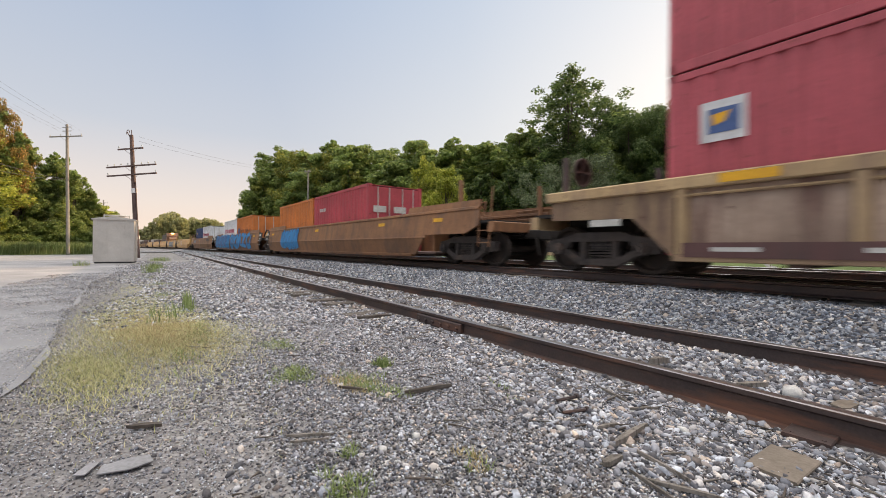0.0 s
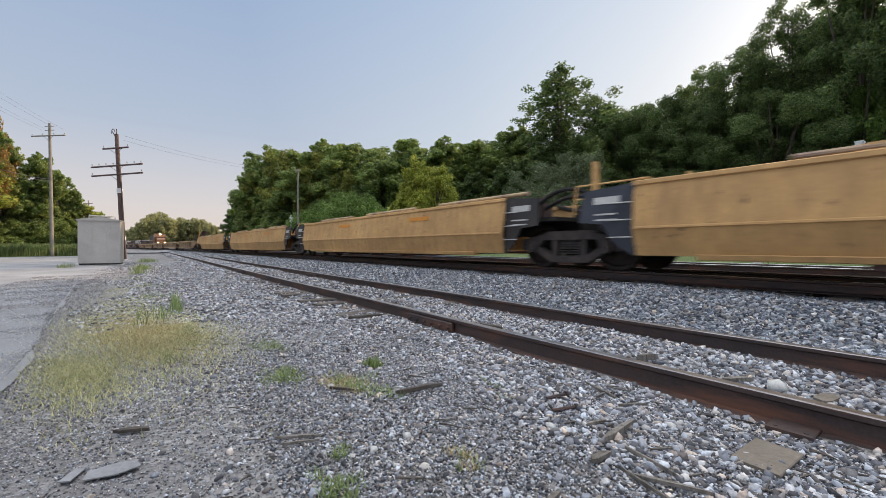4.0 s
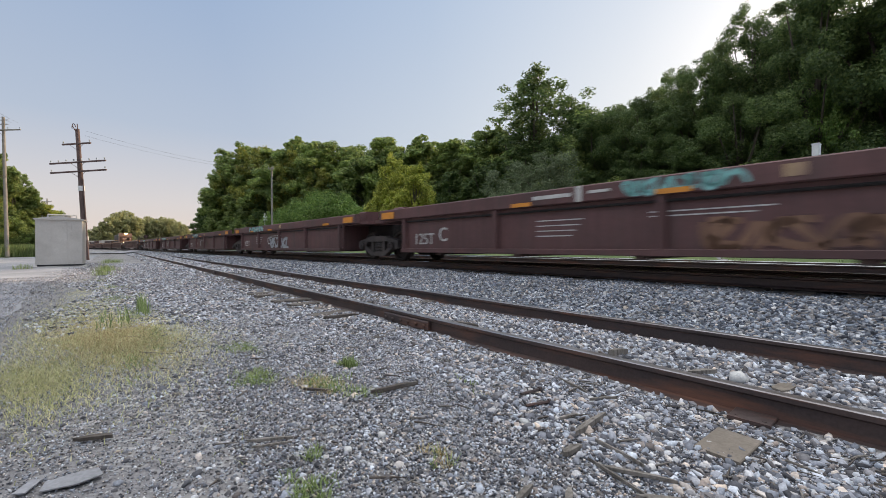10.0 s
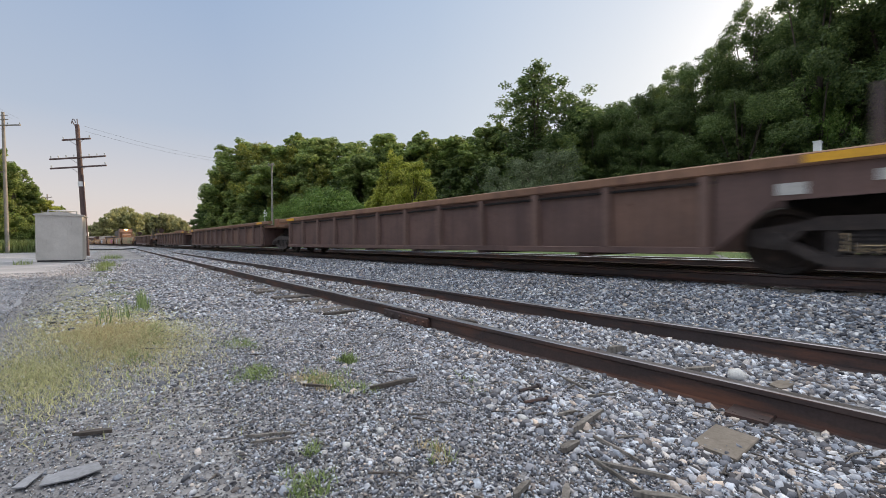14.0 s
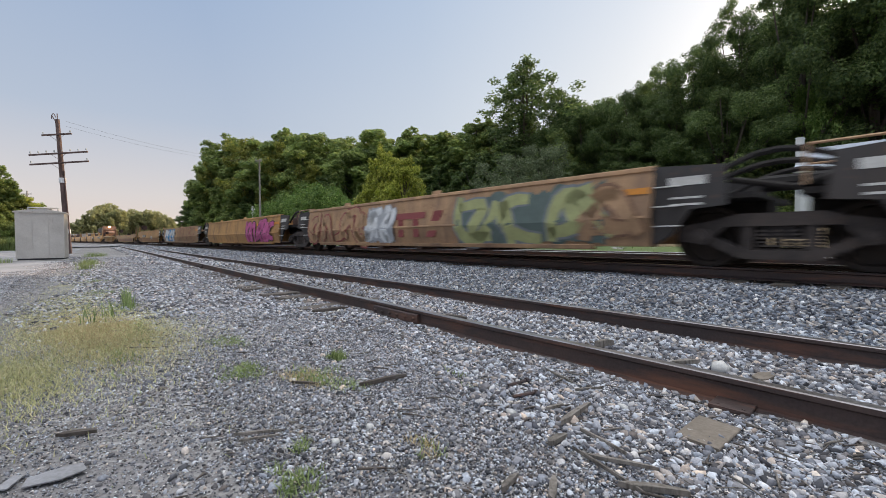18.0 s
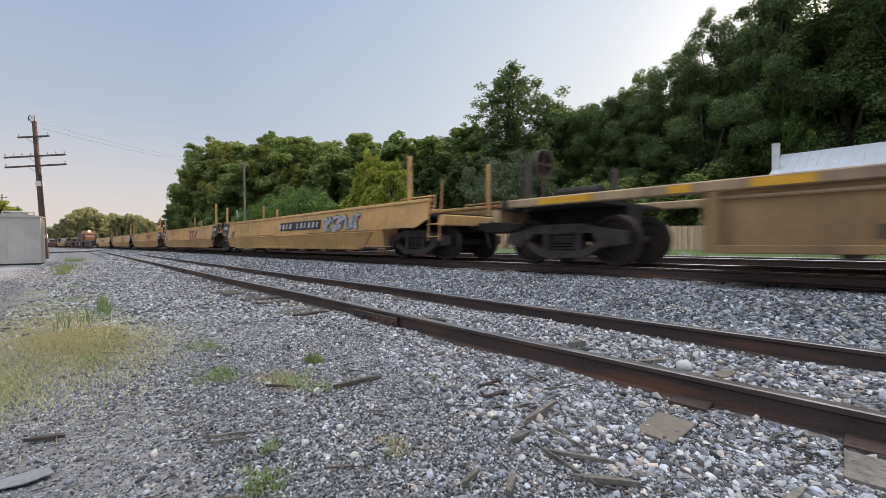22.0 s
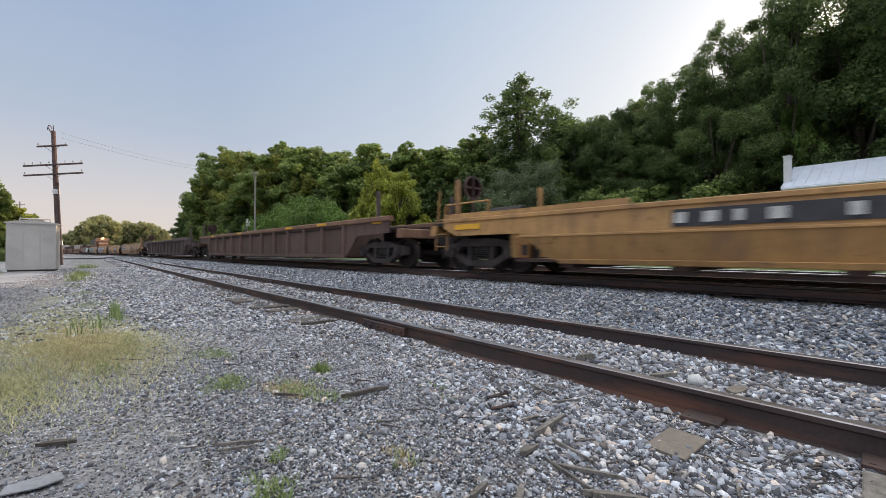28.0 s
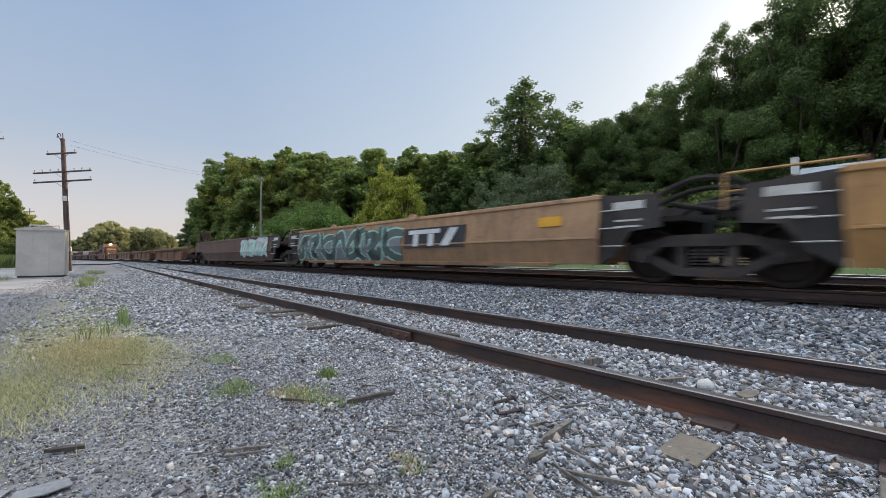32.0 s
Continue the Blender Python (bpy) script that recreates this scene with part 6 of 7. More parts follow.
def rib_unit(L, front, rear, paint, chord, ribpaint, label, top=1.53, bot=0.32, step=1.48, chord_h=0.2, posts=0.0, marks=True, raised=0.0, web=True, bays=()):
    u = unit_base(label, L, front, rear)
    P, C, R = CAR[paint], CAR[chord], CAR[ribpaint]
    cut = 3.6 if web else 4.5
    a = -L / 2 + (1.9 if rear == "a" else cut)
    b = L / 2 - (1.9 if front == "a" else cut)
    ca = -L / 2 + (0.75 if rear == "a" else 1.1)
    cb = L / 2 - (0.75 if front == "a" else 1.1)
    for s in (-1, 1):
        yo = lambda q0, q1: (-q1, -q0) if s < 0 else (q0, q1)
        n = max(3, int((b - a) / step))
        if s > 0:
            part("side_panel", G().box(a, b, 1.32, 1.36, bot, top - chord_h), P, u)
        else:
            w = (b - a - 0.24) / n
            bay = cached(("bay", paint, w, top, bot, chord_h), lambda: G().box(-w / 2, w / 2, -1.36, -1.32, bot, top - chord_h).mesh("side_panel", P))
            tone = random.Random(int(L * 10) + n)
            skins = [bay] + [cached(("bay", q, w, top, bot, chord_h), lambda q=q: G().box(-w / 2, w / 2, -1.36, -1.32, bot, top - chord_h).mesh("side_panel", CAR[q])) for q in bays]
            for k in range(n):
                part("side_panel", tone.choice(skins), None, u).matrix_basis = pose(a + 0.12 + w * (k + 0.5), 0, 0)
        part("top_chord", G().box(ca, cb, *yo(1.30, 1.48), top - chord_h, top, 0.02), C, u)
        # near-black guide rail paints in the shadow line below the chord
        part("guide_rail", G().rod((a, s * 1.40, top - chord_h - 0.09), (b, s * 1.40, top - chord_h - 0.09), 0.025, seg=6), GRIME if chord != "buff" else C, u)
        part("bottom_sill", G().box(a, b, *yo(1.32, 1.47), bot - 0.05, bot + 0.06, 0.01), P, u)
        if raised:
            for q0, q1 in ((-L / 2 + 2.4, -L / 2 + 6.4), (L / 2 - 6.4, L / 2 - 2.4)):
                part("raised_chord", G().prism([(q0, top), (q1, top), (q1 - 0.05, top + raised), (q0 + 0.05, top + raised)], *yo(1.31, 1.45)), C, u)
        for kind, sg, e in ((front, 1, b), (rear, -1, a)):
            if kind == "c" and web:
                part("end_web", G().prism([(e, bot), (e + sg * 0.25, 0.55), (e + sg * 0.7, 0.98), (e + sg * 2.4, 1.02), (e + sg * 2.4, top - chord_h), (e, top - chord_h)], *yo(1.34, 1.40)), P, u)
        rib = cached(("rib", ribpaint, top, bot, chord_h), lambda: G().prism([(-0.09, -0.10), (-0.055, -0.0), (0.055, 0.0), (0.09, -0.10)], bot + 0.06, top - chord_h, "z").mesh("rib", R))
        for k in range(n + 1):
            part("rib", rib, None, u).matrix_basis = pose(a + 0.12 + (b - a - 0.24) * k / n, -1.47 if s < 0 else 1.47, 0, 0, 0, 180 if s < 0 else 0)
    if marks:
        for x in (a + 1.0, a + 6.2, b - 1.6, b - 4.5):
            part("mark", G().box(x - 0.35, x + 0.35, -1.492, -1.482, top - chord_h + 0.04, top - 0.03), YELLOW_PAINT, u, "yellow reflective stripe")
    part("floor", G().box(a, b, -1.3, 1.3, bot, bot + 0.06), CAR["rust"], u)
    for x in (a, b):
        part("bulkhead", G().box(x - 0.04, x + 0.04, -1.32, 1.32, bot, top - chord_h), P, u)
    for k in range(int((b - a) / 2.6)):
        x = a + 1.5 + 2.6 * k
        part("cross_bearer", G().box(x - 0.12, x + 0.12, -1.32, 1.32, bot - 0.1, bot), CAR["rust"], u)
    for kind, s in ((front, 1), (rear, -1)):
        e = s * L / 2
        if kind == "a":
            x0, x1 = e - s * 2.0, e - s * 0.2
            part("end_deck", G().box(min(x0, x1), max(x0, x1), -1.3, 1.3, top - 0.34, top - 0.24), C, u)
            part("centre_sill", G().box(min(x0, x1), max(x0, x1), -0.32, 0.32, 0.72, top - 0.34), GRIME, u)
            part("step_box", G().box(e - s * 1.1 - 0.25, e - s * 1.1 + 0.25, -1.0, -0.5, top - 0.24, top + 0.12, 0.03), C, u)
            if s < 0:
                part("brake_hose", G().rod((e - 0.8, -0.45, top), (e + 0.8, -0.4, top - 0.05), 0.06, seg=7).rod((e - 0.5, 0.1, top + 0.05), (e + 0.6, 0.0, top + 0.08), 0.12, seg=10), GRIME, u)
        else:
            coupler_end(u, L, s, C)
            end_gear(u, e - s * 1.7, s, CAR["dark"], wheel=s < 0, posts=posts if posts else 2.1, rails=False)
    return u


def container(L, paint, label, H=2.59, corr=True, logo=None):
    """A corrugated freight container, origin at the middle of its floor."""
    t = thing("container", label, "shipping container", "containers on the passing train")
    P = BOX_PAINT[paint]

    def side(s):
        g, n = G(), int((L - 0.4) / 0.28)
        prof, x, w = [], -L / 2 + 0.16, (L - 0.32) / n
        for k in range(n):
            prof += [(x + w * 0.05, 0), (x + w * 0.3, 0), (x + w * 0.45, 0.036), (x + w * 0.85, 0.036)]
            x += w
        pts = [(p, -1.215 + q) for p, q in prof] + [(p, -1.16) for p, _ in prof[::-1]]
        g.prism(pts if s < 0 else [(p, -q) for p, q in pts], 0.16, H - 0.12, "z")
        return g
    for s in (-1, 1):
        part("side_wall", cached(("cw", L, paint, H, s), lambda: side(s).mesh("side_wall", P)), None, t)
        part("top_rail", G().box(-L / 2, L / 2, s * 1.19 - 0.03, s * 1.19 + 0.03, H - 0.12, H, 0.01), P, t)
        part("bottom_rail", G().box(-L / 2, L / 2, s * 1.19 - 0.03, s * 1.19 + 0.03, 0.0, 0.16, 0.01), P, t)
        for e in (-1, 1):
            part("corner_post", G().box(e * (L / 2 - 0.08) - 0.08, e * (L / 2 - 0.08) + 0.08, s * 1.14 - 0.08, s * 1.14 + 0.08, 0, H, 0.01), P, t)
    part("roof", G().box(-L / 2 + 0.1, L / 2 - 0.1, -1.17, 1.17, H - 0.05, H - 0.02), P, t)
    part("floor", G().box(-L / 2 + 0.1, L / 2 - 0.1, -1.17, 1.17, 0.06, 0.14), CAR["rust"], t)
    for e in (-1, 1):
        xa, xb = sorted((e * (L / 2 - 0.06), e * (L / 2 - 0.02)))
        end = part("end_wall", G().box(xa, xb, -1.08, 1.08, 0.12, H - 0.1), P, t)
        for y in (-0.8, -0.3, 0.3, 0.8):
            part("lock_rod", G().rod((e * (L / 2 + 0.0), y, 0.1), (e * (L / 2 + 0.0), y, H - 0.1), 0.022, seg=6), GALV if e > 0 else P, end)
    return t


MOVERS = []  # (thing, distance behind the head mark, height over the rail)


def ride(ob, u, z=0.0):
    MOVERS.append((ob, u + (0.25 if u > 300 else 0.0), z))
    return ob


NEAR = -1.452


def build_train():
    # ---- leading car with the stacked wine-red boxes
    c = ride(rib_unit(23.3, "c", "c", "panel", "buff", "buff", "tan ribbed well car carrying stacked red containers", top=1.58, step=1.9, posts=2.3, bays=("panel", "bay_grey")), -4.75)
    low = ride(container(12.19, "maroon", "wine-red forty-foot container in the well", 2.9), -2.6, 0.36)
    top = ride(container(12.19, "maroon", "wine-red container stacked on another", 2.9), -2.6, 3.29)
    sign_bars(low, "placard", -5.6, -5.0, 1.72, 2.33, -1.222, SPRAY["white"], SPRAY["navy"], 1, "white-framed blue and yellow placard", 0.70)
    part("placard_flash", G().prism([(-5.42, 1.95), (-5.28, 2.0), (-5.2, 2.15), (-5.45, 2.12)], -1.248, -1.244), YELLOW_PAINT, low, "yellow flash on the placard")
    sign_bars(top, "placard", -1.9, -1.1, 0.25, 0.42, -1.222, None, STENCIL, 1, "")
    part("mark", G().box(-9.5, -8.9, -1.5, -1.492, 0.86, 0.98), STENCIL, c, "white and yellow decal")
    part("lower_band", G().box(-7.9, 6.5, -1.485, -1.472, 0.34, 0.56), CAR["maroon"], c, "wine-red band along the sill")
    for x in (-7.2, -5.6):
        part("stencil_bar", G().box(x - 0.3, x + 0.3, -1.49, -1.486, 0.43, 0.49), STENCIL, c)

    # ---- three brown fifty-three-foot wells with twenty-foot boxes
    spec = [(6.9, 30.3, "c", "a"), (30.3, 52.0, "a", "a"), (52.0, 73.0, "a", "c")]
    for i, (u0, u1, f, r) in enumerate(spec):
        L = u1 - u0
        c = ride(smooth_unit(L, f, r, "brown", "brown smooth-sided well car loaded with containers", top=1.46, bot=0.25, shroud=CAR["black"], lips=False, posts=2.3 if i == 0 else 0.0, horns=0.24), (u0 + u1) / 2)
        if i:
            lettering(c, "53", L / 2 - 3.7, 1.1, NEAR - 0.024, 0.5, CAR["rust"])
        for x in (-L / 2 + 2.4, -1.2, L / 2 - 2.9, L / 2 - 6.3):
            part("mark", G().box(x - 0.22, x + 0.22, NEAR - 0.012, NEAR - 0.002, 1.2, 1.31), YELLOW_PAINT, c, "yellow reflective stripe")
        if i == 1:
            tag_art(c, 5, -L / 2 + 1.7, -1.6, 0.3, 1.6, NEAR, SPRAY["sky_blue"], SPRAY["navy"], "bright blue block graffiti", 3, SPRAY["sky_blue"])
            lettering(c, "DUDE", -L / 2 + 5.4, 0.92, NEAR - 0.09, 1.35, SPRAY["navy"], 1.75)
            tag_art(c, 9, -1.2, L / 2 - 3.8, 0.3, 1.55, NEAR, SPRAY["sky_blue"], SPRAY["navy"], "bright blue graffiti piece", 5)
        if i == 0:
            lettering(c, "53", -9.6, 0.78, NEAR, 0.8, CAR["dark"])
            part("mark", G().box(-11.1, -10.7, NEAR - 0.014, NEAR, 1.2, 1.42), YELLOW_PAINT, c, "yellow patch")
            tag_art(c, 15, -7.2, -4.0, 0.35, 1.45, NEAR, SPRAY["sky_blue"], SPRAY["navy"], "blue and white graffiti", 5, SPRAY["sky_blue"])
        if i == 2:
            tag_art(c, 19, -L / 2 + 4.2, -L / 2 + 6.2, 0.95, 1.35, NEAR, SPRAY["grey"], SPRAY["black"], "small dark graffiti tag", 4, SPRAY["silver"])
            sign_bars(c, "placard", 4.5, 7.2, 1.1, 1.42, NEAR, CAR["dark"], CAR["dark"], 3, "dark worn paint patch")
    boxes = [(14.6, "red", "red twenty-foot container with white lettering", None), (20.85, "orange", "plain orange twenty-foot container in a well", None), (34.3, "orange", "orange twenty-foot container with dark lettering", "black"),
             (40.5, "white", "white twenty-foot container with red lettering", "pink"), (55.6, "white", "white twenty-foot container with red lettering", "pink"), (61.9, "blue", "navy blue twenty-foot container with yellow lettering", "yellow")]
    for u, paint, label, ink in boxes:
        b = ride(container(6.06, paint, label, 2.59), u + 3.03, 0.34)
        if ink == "pink":
            sign_bars(b, "lettering", -1.75, 1.95, 1.30, 1.86, -1.222, None, SPRAY["pink"], 8, "", 0.5)
            part("emblem", G().prism([(-2.5, 1.8), (-2.0, 1.8), (-2.15, 1.32), (-2.35, 1.32)], -1.226, -1.222), SPRAY["pink"], b, "red and blue emblem")
        elif ink == "black":
            sign_bars(b, "lettering", -1.4, 2.4, 1.25, 1.62, -1.222, None, BLACK_PAINT, 10, "", 0.6)
            part("emblem", G().prism([(-2.5, 1.25), (-1.9, 1.25), (-1.75, 1.7), (-2.35, 1.7)], -1.226, -1.222), SPRAY["navy"], b, "blue emblem")
        elif ink == "yellow":
            sign_bars(b, "lettering", -2.3, -1.3, 1.75, 1.95, -1.222, None, YELLOW_PAINT, 5, "", 0.6)
        elif paint == "red":
            sign_bars(b, "lettering", -2.2, -1.4, 1.75, 2.0, -1.222, None, STENCIL, 3, "", 0.75)
            for y in (-0.7, 0.2):
                part("door_lettering", G().box(3.04, 3.045, y - 0.3, y + 0.25, 1.5, 1.75), STENCIL, b)
        if paint == "white" and u > 50:
            part("mark", G().box(1.9, 2.0, -1.226, -1.222, 1.75, 1.9), YELLOW_PAINT, b)

    # ---- five yellow forty-foot wells
    cuts = [73.0, 92.7, 110.5, 127.0, 144.4, 161.9]
    for i in range(5):
        u0, u1 = cuts[i], cuts[i + 1]
        f, r = ("c" if i == 0 else "a"), ("c" if i == 4 else "a")
        L = u1 - u0
        c = ride(smooth_unit(L, f, r, "yellow", "yellow smooth-sided well car, empty, with worn paint", top=1.5, shroud=SHROUD_BLUE if i in (0, 1) else CAR["black"], posts=2.4 if i in (0, 1) else 0.0), (u0 + u1) / 2)
        for k in range(3):
            part("guard_rail", G().box(-L / 2 + 3.6 + 4.4 * k, -L / 2 + 6.8 + 4.4 * k, -1.45, -1.33, 1.57, 1.66, 0.03), CAR["buff"], c)
        for x in (L / 2 - 5.0, -2.0):
            part("mark", G().box(x - 0.5, x + 0.5, NEAR - 0.012, NEAR - 0.002, 1.22, 1.33), ORANGE_PAINT, c, "orange stripe")
        if i == 0:
            sign_bars(c, "number_plate", -L / 2 + 2.3, -L / 2 + 3.9, 0.98, 1.2, NEAR, BLACK_PAINT, STENCIL, 9, "black plate with white marks", 0.6)
            tag_art(c, 31, -3.2, -0.3, 0.6, 1.4, NEAR, CAR["yellow"], SPRAY["white"], "white outlined graffiti piece", 3)
        if i == 1:
            tag_art(c, 33, -L / 2 + 5.0, L / 2 - 5.5, 0.32, 1.4, NEAR, SPRAY["grey"], SPRAY["silver"], "dull silver and grey graffiti piece", 7, SPRAY["grey"])
        if i == 4:
            sign_bars(c, "lettering", L / 2 - 6.0, L / 2 - 3.5, 0.9, 1.0, NEAR, None, CAR["ochre"], 3, "")

    # ---- five tan ribbed forty-eight-foot wells
    cuts = [161.9, 179.2, 198.8, 218.8, 237.6, 254.3]
    for i in range(5):
        u0, u1 = cuts[i], cuts[i + 1]
        f, r = ("c" if i == 0 else "a"), ("c" if i == 4 else "a")
        L = u1 - u0
        c = ride(rib_unit(L, f, r, "panel", "buff", "buff", "tan ribbed well car with rusty recessed panels", top=1.22, step=1.55, chord_h=0.15, posts=2.0, web=False, bays=("bay_brown", "bay_brown", "bay_grey", "buff")), (u0 + u1) / 2)
        y = -1.362
        if i in (1, 3):
            part("paint_patch", G().box(-1.45, 0.0, y - 0.006, y - 0.001, 0.36, 1.02), CAR["bay_yellow"], c, "yellow painted panel behind the mark")
            emblem(c, -1.2, -0.2, 0.47, 0.82, y - 0.004, None, CAR["rust"] if i == 1 else ORANGE_PAINT, "worn owner's mark")
            part("paint_patch", G().box(0.15, 0.8, y - 0.008, y - 0.002, 0.45, 0.9), CAR["buff"], c, "pale repainted patch")
            tag_art(c, 47 + i, 1.5, 3.7, 0.34, 0.95, y, CAR["panel"], CAR["buff"], "faded pale graffiti tag", 4)
        if i == 3:
            lettering(c, "48", -L / 2 + 4.1, 0.62, y, 0.5, BLACK_PAINT)
        if i == 2:
            lettering(c, "48", L / 2 - 4.6, 0.62, y, 0.5, BLACK_PAINT)
        for k, (x, mt) in enumerate(((-3.6, "white"), (2.8, "silver"), (-6.0, "silver"), (5.0, "white"))):
            if (k + i) % 2 == 0:
                part("paint_patch", G().box(x - 0.4, x + 0.4, y - 0.008, y - 0.002, 0.45, 0.9), CAR["buff"], c, "pale repainted patch")
        if i in (0, 4):
            tag_art(c, 41 + i, L / 2 - 7.5, L / 2 - 4.2, 0.34, 0.9, y, CAR["buff"], CAR["panel"], "faded pale graffiti tag", 4)

    # ---- five maroon ribbed wells
    cuts = [254.3, 274.8, 291.2, 307.4, 323.6, 342.7]
    for i in range(5):
        u0, u1 = cuts[i], cuts[i + 1]
        f, r = ("c" if i == 0 else "a"), ("c" if i == 4 else "a")
        L = u1 - u0
        c = ride(rib_unit(L, f, r, "maroon", "maroon", "maroon", "dark maroon ribbed well car with deep top chord", top=1.52, step=2.9, chord_h=0.30, posts=2.2, marks=False, web=False), (u0 + u1) / 2)
        y = -1.362
        for x in (-4.0, -1.1, L / 2 - 3.0):
            part("mark", G().box(x - 0.25, x + 0.25, -1.502, -1.482, 1.23, 1.31), ORANGE_PAINT if i != 4 else YELLOW_PAINT, c, "orange reflective stripe")
        for x in (L / 2 - 1.25, -L / 2 + 1.25):
            part("mark", G().box(x - 0.32, x + 0.32, -1.502, -1.482, 1.25, 1.44), ORANGE_PAINT, c, "faded orange end block")
        lettering(c, "125T", -L / 2 + 2.85, 0.62, y, 0.42, STENCIL)
        lettering(c, "C", -6.6 if i == 0 else -1.65, 0.72, y, 0.5, STENCIL)
        for k in range(4):
            part("stencil_bar", G().box(-3.7, -2.9 + 0.08 * k, y - 0.006, y - 0.001, 0.62 + 0.1 * k, 0.64 + 0.1 * k), STENCIL, c)
            if k < 2:
                part("stencil_bar", G().box(-1.5, 0.1 - 0.2 * k, y - 0.006, y - 0.001, 0.96 - 0.07 * k, 0.98 - 0.07 * k), STENCIL, c)
        part("stencil_bar", G().box(-3.7, -2.85, -1.49, -1.482, 1.34, 1.41), STENCIL, c)
        part("stencil_bar", G().box(-2.75, -2.63, -1.49, -1.482, 1.23, 1.51), STENCIL, c)
        part("stencil_bar", G().box(-2.5, -2.1, -1.49, -1.482, 1.36, 1.41), STENCIL, c)
        part("stencil_bar", G().box(0.2, 0.42, -1.49, -1.482, 1.3, 1.46), CAR["buff"], c)
        tag_art(c, 51 + i, -1.9 if i == 0 else -4.5, -0.2 if i == 0 else -2.1, 1.24, 1.5, -1.482, SPRAY["teal"], SPRAY["grey"], "small teal graffiti on the chord", 6)
        if i == 0:
            tag_art(c, 56, -0.8, 1.2, 0.35, 0.85, y, CAR["rusttop"], CAR["maroon"], "faint rust-coloured graffiti on panels", 3)
        if i in (1, 2):
            tag_art(c, 56 + i, -1.5, 1.0, 0.35, 0.95, y, SPRAY["silver"] if i == 1 else CAR["rust"], CAR["dark"], "faded graffiti on a panel", 3)

    # ---- rust-brown ribbed single cars and a set of three
    ribs = [(342.7, 366.5, "c", "c"), (366.5, 388.6, "c", "a"), (388.6, 411.0, "a", "a"), (411.0, 433.3, "a", "c"), (433.3, 455.1, "c", "c")]
    for i, (u0, u1, f, r) in enumerate(ribs):
        L = u1 - u0
        c = ride(rib_unit(L, f, r, "rust", "rusttop", "lit_rust_rib", "rust-brown ribbed well car with orange-brown top chord", top=1.55, step=1.42, chord_h=0.16, posts=2.3, marks=False, raised=0.12 if i in (0, 3) else 0.0, bays=("rust", "bay_rust")), (u0 + u1) / 2)
        for x in (L / 2 - 2.2, -L / 2 + 2.2):
            part("mark", G().box(x - 0.42, x + 0.42, -1.492, -1.482, 1.42, 1.52), YELLOW_PAINT, c, "yellow reflective stripe")
        if i == 1:
            part("decal", G().box(L / 2 - 2.0, L / 2 - 1.5, -1.41, -1.402, 1.15, 1.28), STENCIL, c, "white decal")
            part("decal", G().box(L / 2 - 2.9, L / 2 - 2.6, -1.41, -1.402, 1.05, 1.2), STENCIL, c, "white decal")

    # ---- five tan wells covered in graffiti
    cuts = [455.1, 474.45, 490.2, 505.9, 522.5, 539.9]
    art = [[("faded", "olive", -8.0, -0.4, None, 5), ("olive", "wine", 0.8, 7.0, None, 5)],
           [("faded", "wine", -6.3, -2.0, None, 4), ("white", "silver", -2.0, -0.6, "silver", 2), ("olive", "grey", 2.0, 5.6, "shade", 3), ("faded", "rusttop", 5.2, 6.1, None, 1)],
           [("magenta", "black", 1.8, 5.8, None, 5)], [("white", "navy", -5.8, -1.6, "sky_blue", 4), ("faded", "wine", -0.2, 6.0, None, 5)], []]
    for i in range(5):
        u0, u1 = cuts[i], cuts[i + 1]
        f, r = ("c" if i == 0 else "a"), ("c" if i == 4 else "a")
        L = u1 - u0
        c = ride(smooth_unit(L, f, r, "faded" if i in (0, 1, 3) else "ochre", "faded tan well car with spray-painted sides" if i < 4 else "orange-tan smooth well car with worn paint", top=1.5 if i < 3 else 1.43, shroud=CAR["black"], posts=2.2 if i == 0 else 0.0), (u0 + u1) / 2)
        ink = dict(SPRAY, faded=CAR["faded"], rusttop=CAR["rusttop"])
        for k, (fm, lm, a, b, back, glyphs) in enumerate(art[i]):
            tag_art(c, 70 + 7 * i + k, a, b, 0.3, 1.42, NEAR, ink[fm], ink[lm], "large spray-painted graffiti piece", glyphs, ink[back] if back else None)
        if i == 1:
            emblem(c, -0.6, 1.5, 0.5, 1.15, NEAR, None, SPRAY["wine"], "dark red owner's mark")
        if i == 4:
            # shade of the inward-tilted lower plate, painted as a darker band
            part("lower_band", G().box(-L / 2 + 2.2, L / 2 - 2.2, NEAR - 0.006, NEAR, 0.3, 0.72), CAR["shade_brown"], c, "lower side painted darker as its shade")
            tag_art(c, 99, 2.5, 3.9, 0.55, 0.95, NEAR - 0.006, SPRAY["silver"], CAR["ochre"], "faint pale paint smear", 4)
        for x in ((-0.1, 1.9) if i == 4 else (L / 2 - 1.85, 3.7)):
            part("mark", G().box(x - 0.3, x + 0.3, NEAR - 0.02, NEAR - 0.016, 1.14, 1.24), ORANGE_PAINT, c, "orange stripe")
        if i in (3, 4):
            sign_bars(c, "number_plate", -3.5, -1.1, 0.78, 1.12, NEAR, BLACK_PAINT, STENCIL, 9, "black plate with white marks", 0.6)

    # ---- single cars
    c = ride(smooth_unit(24.4, "c", "c", "orange_tan", "tan single well car with lower shade painted brown", top=1.17, lips=False, horns=0.13), 552.1)
    # brown band paints in the shade on the lower half of the side
    part("dirt_band", G().box(-7.5, 7.5, NEAR - 0.010, NEAR - 0.002, 0.28, 0.76), CAR["brown"], c, "brown band painted as the lower side's shade")
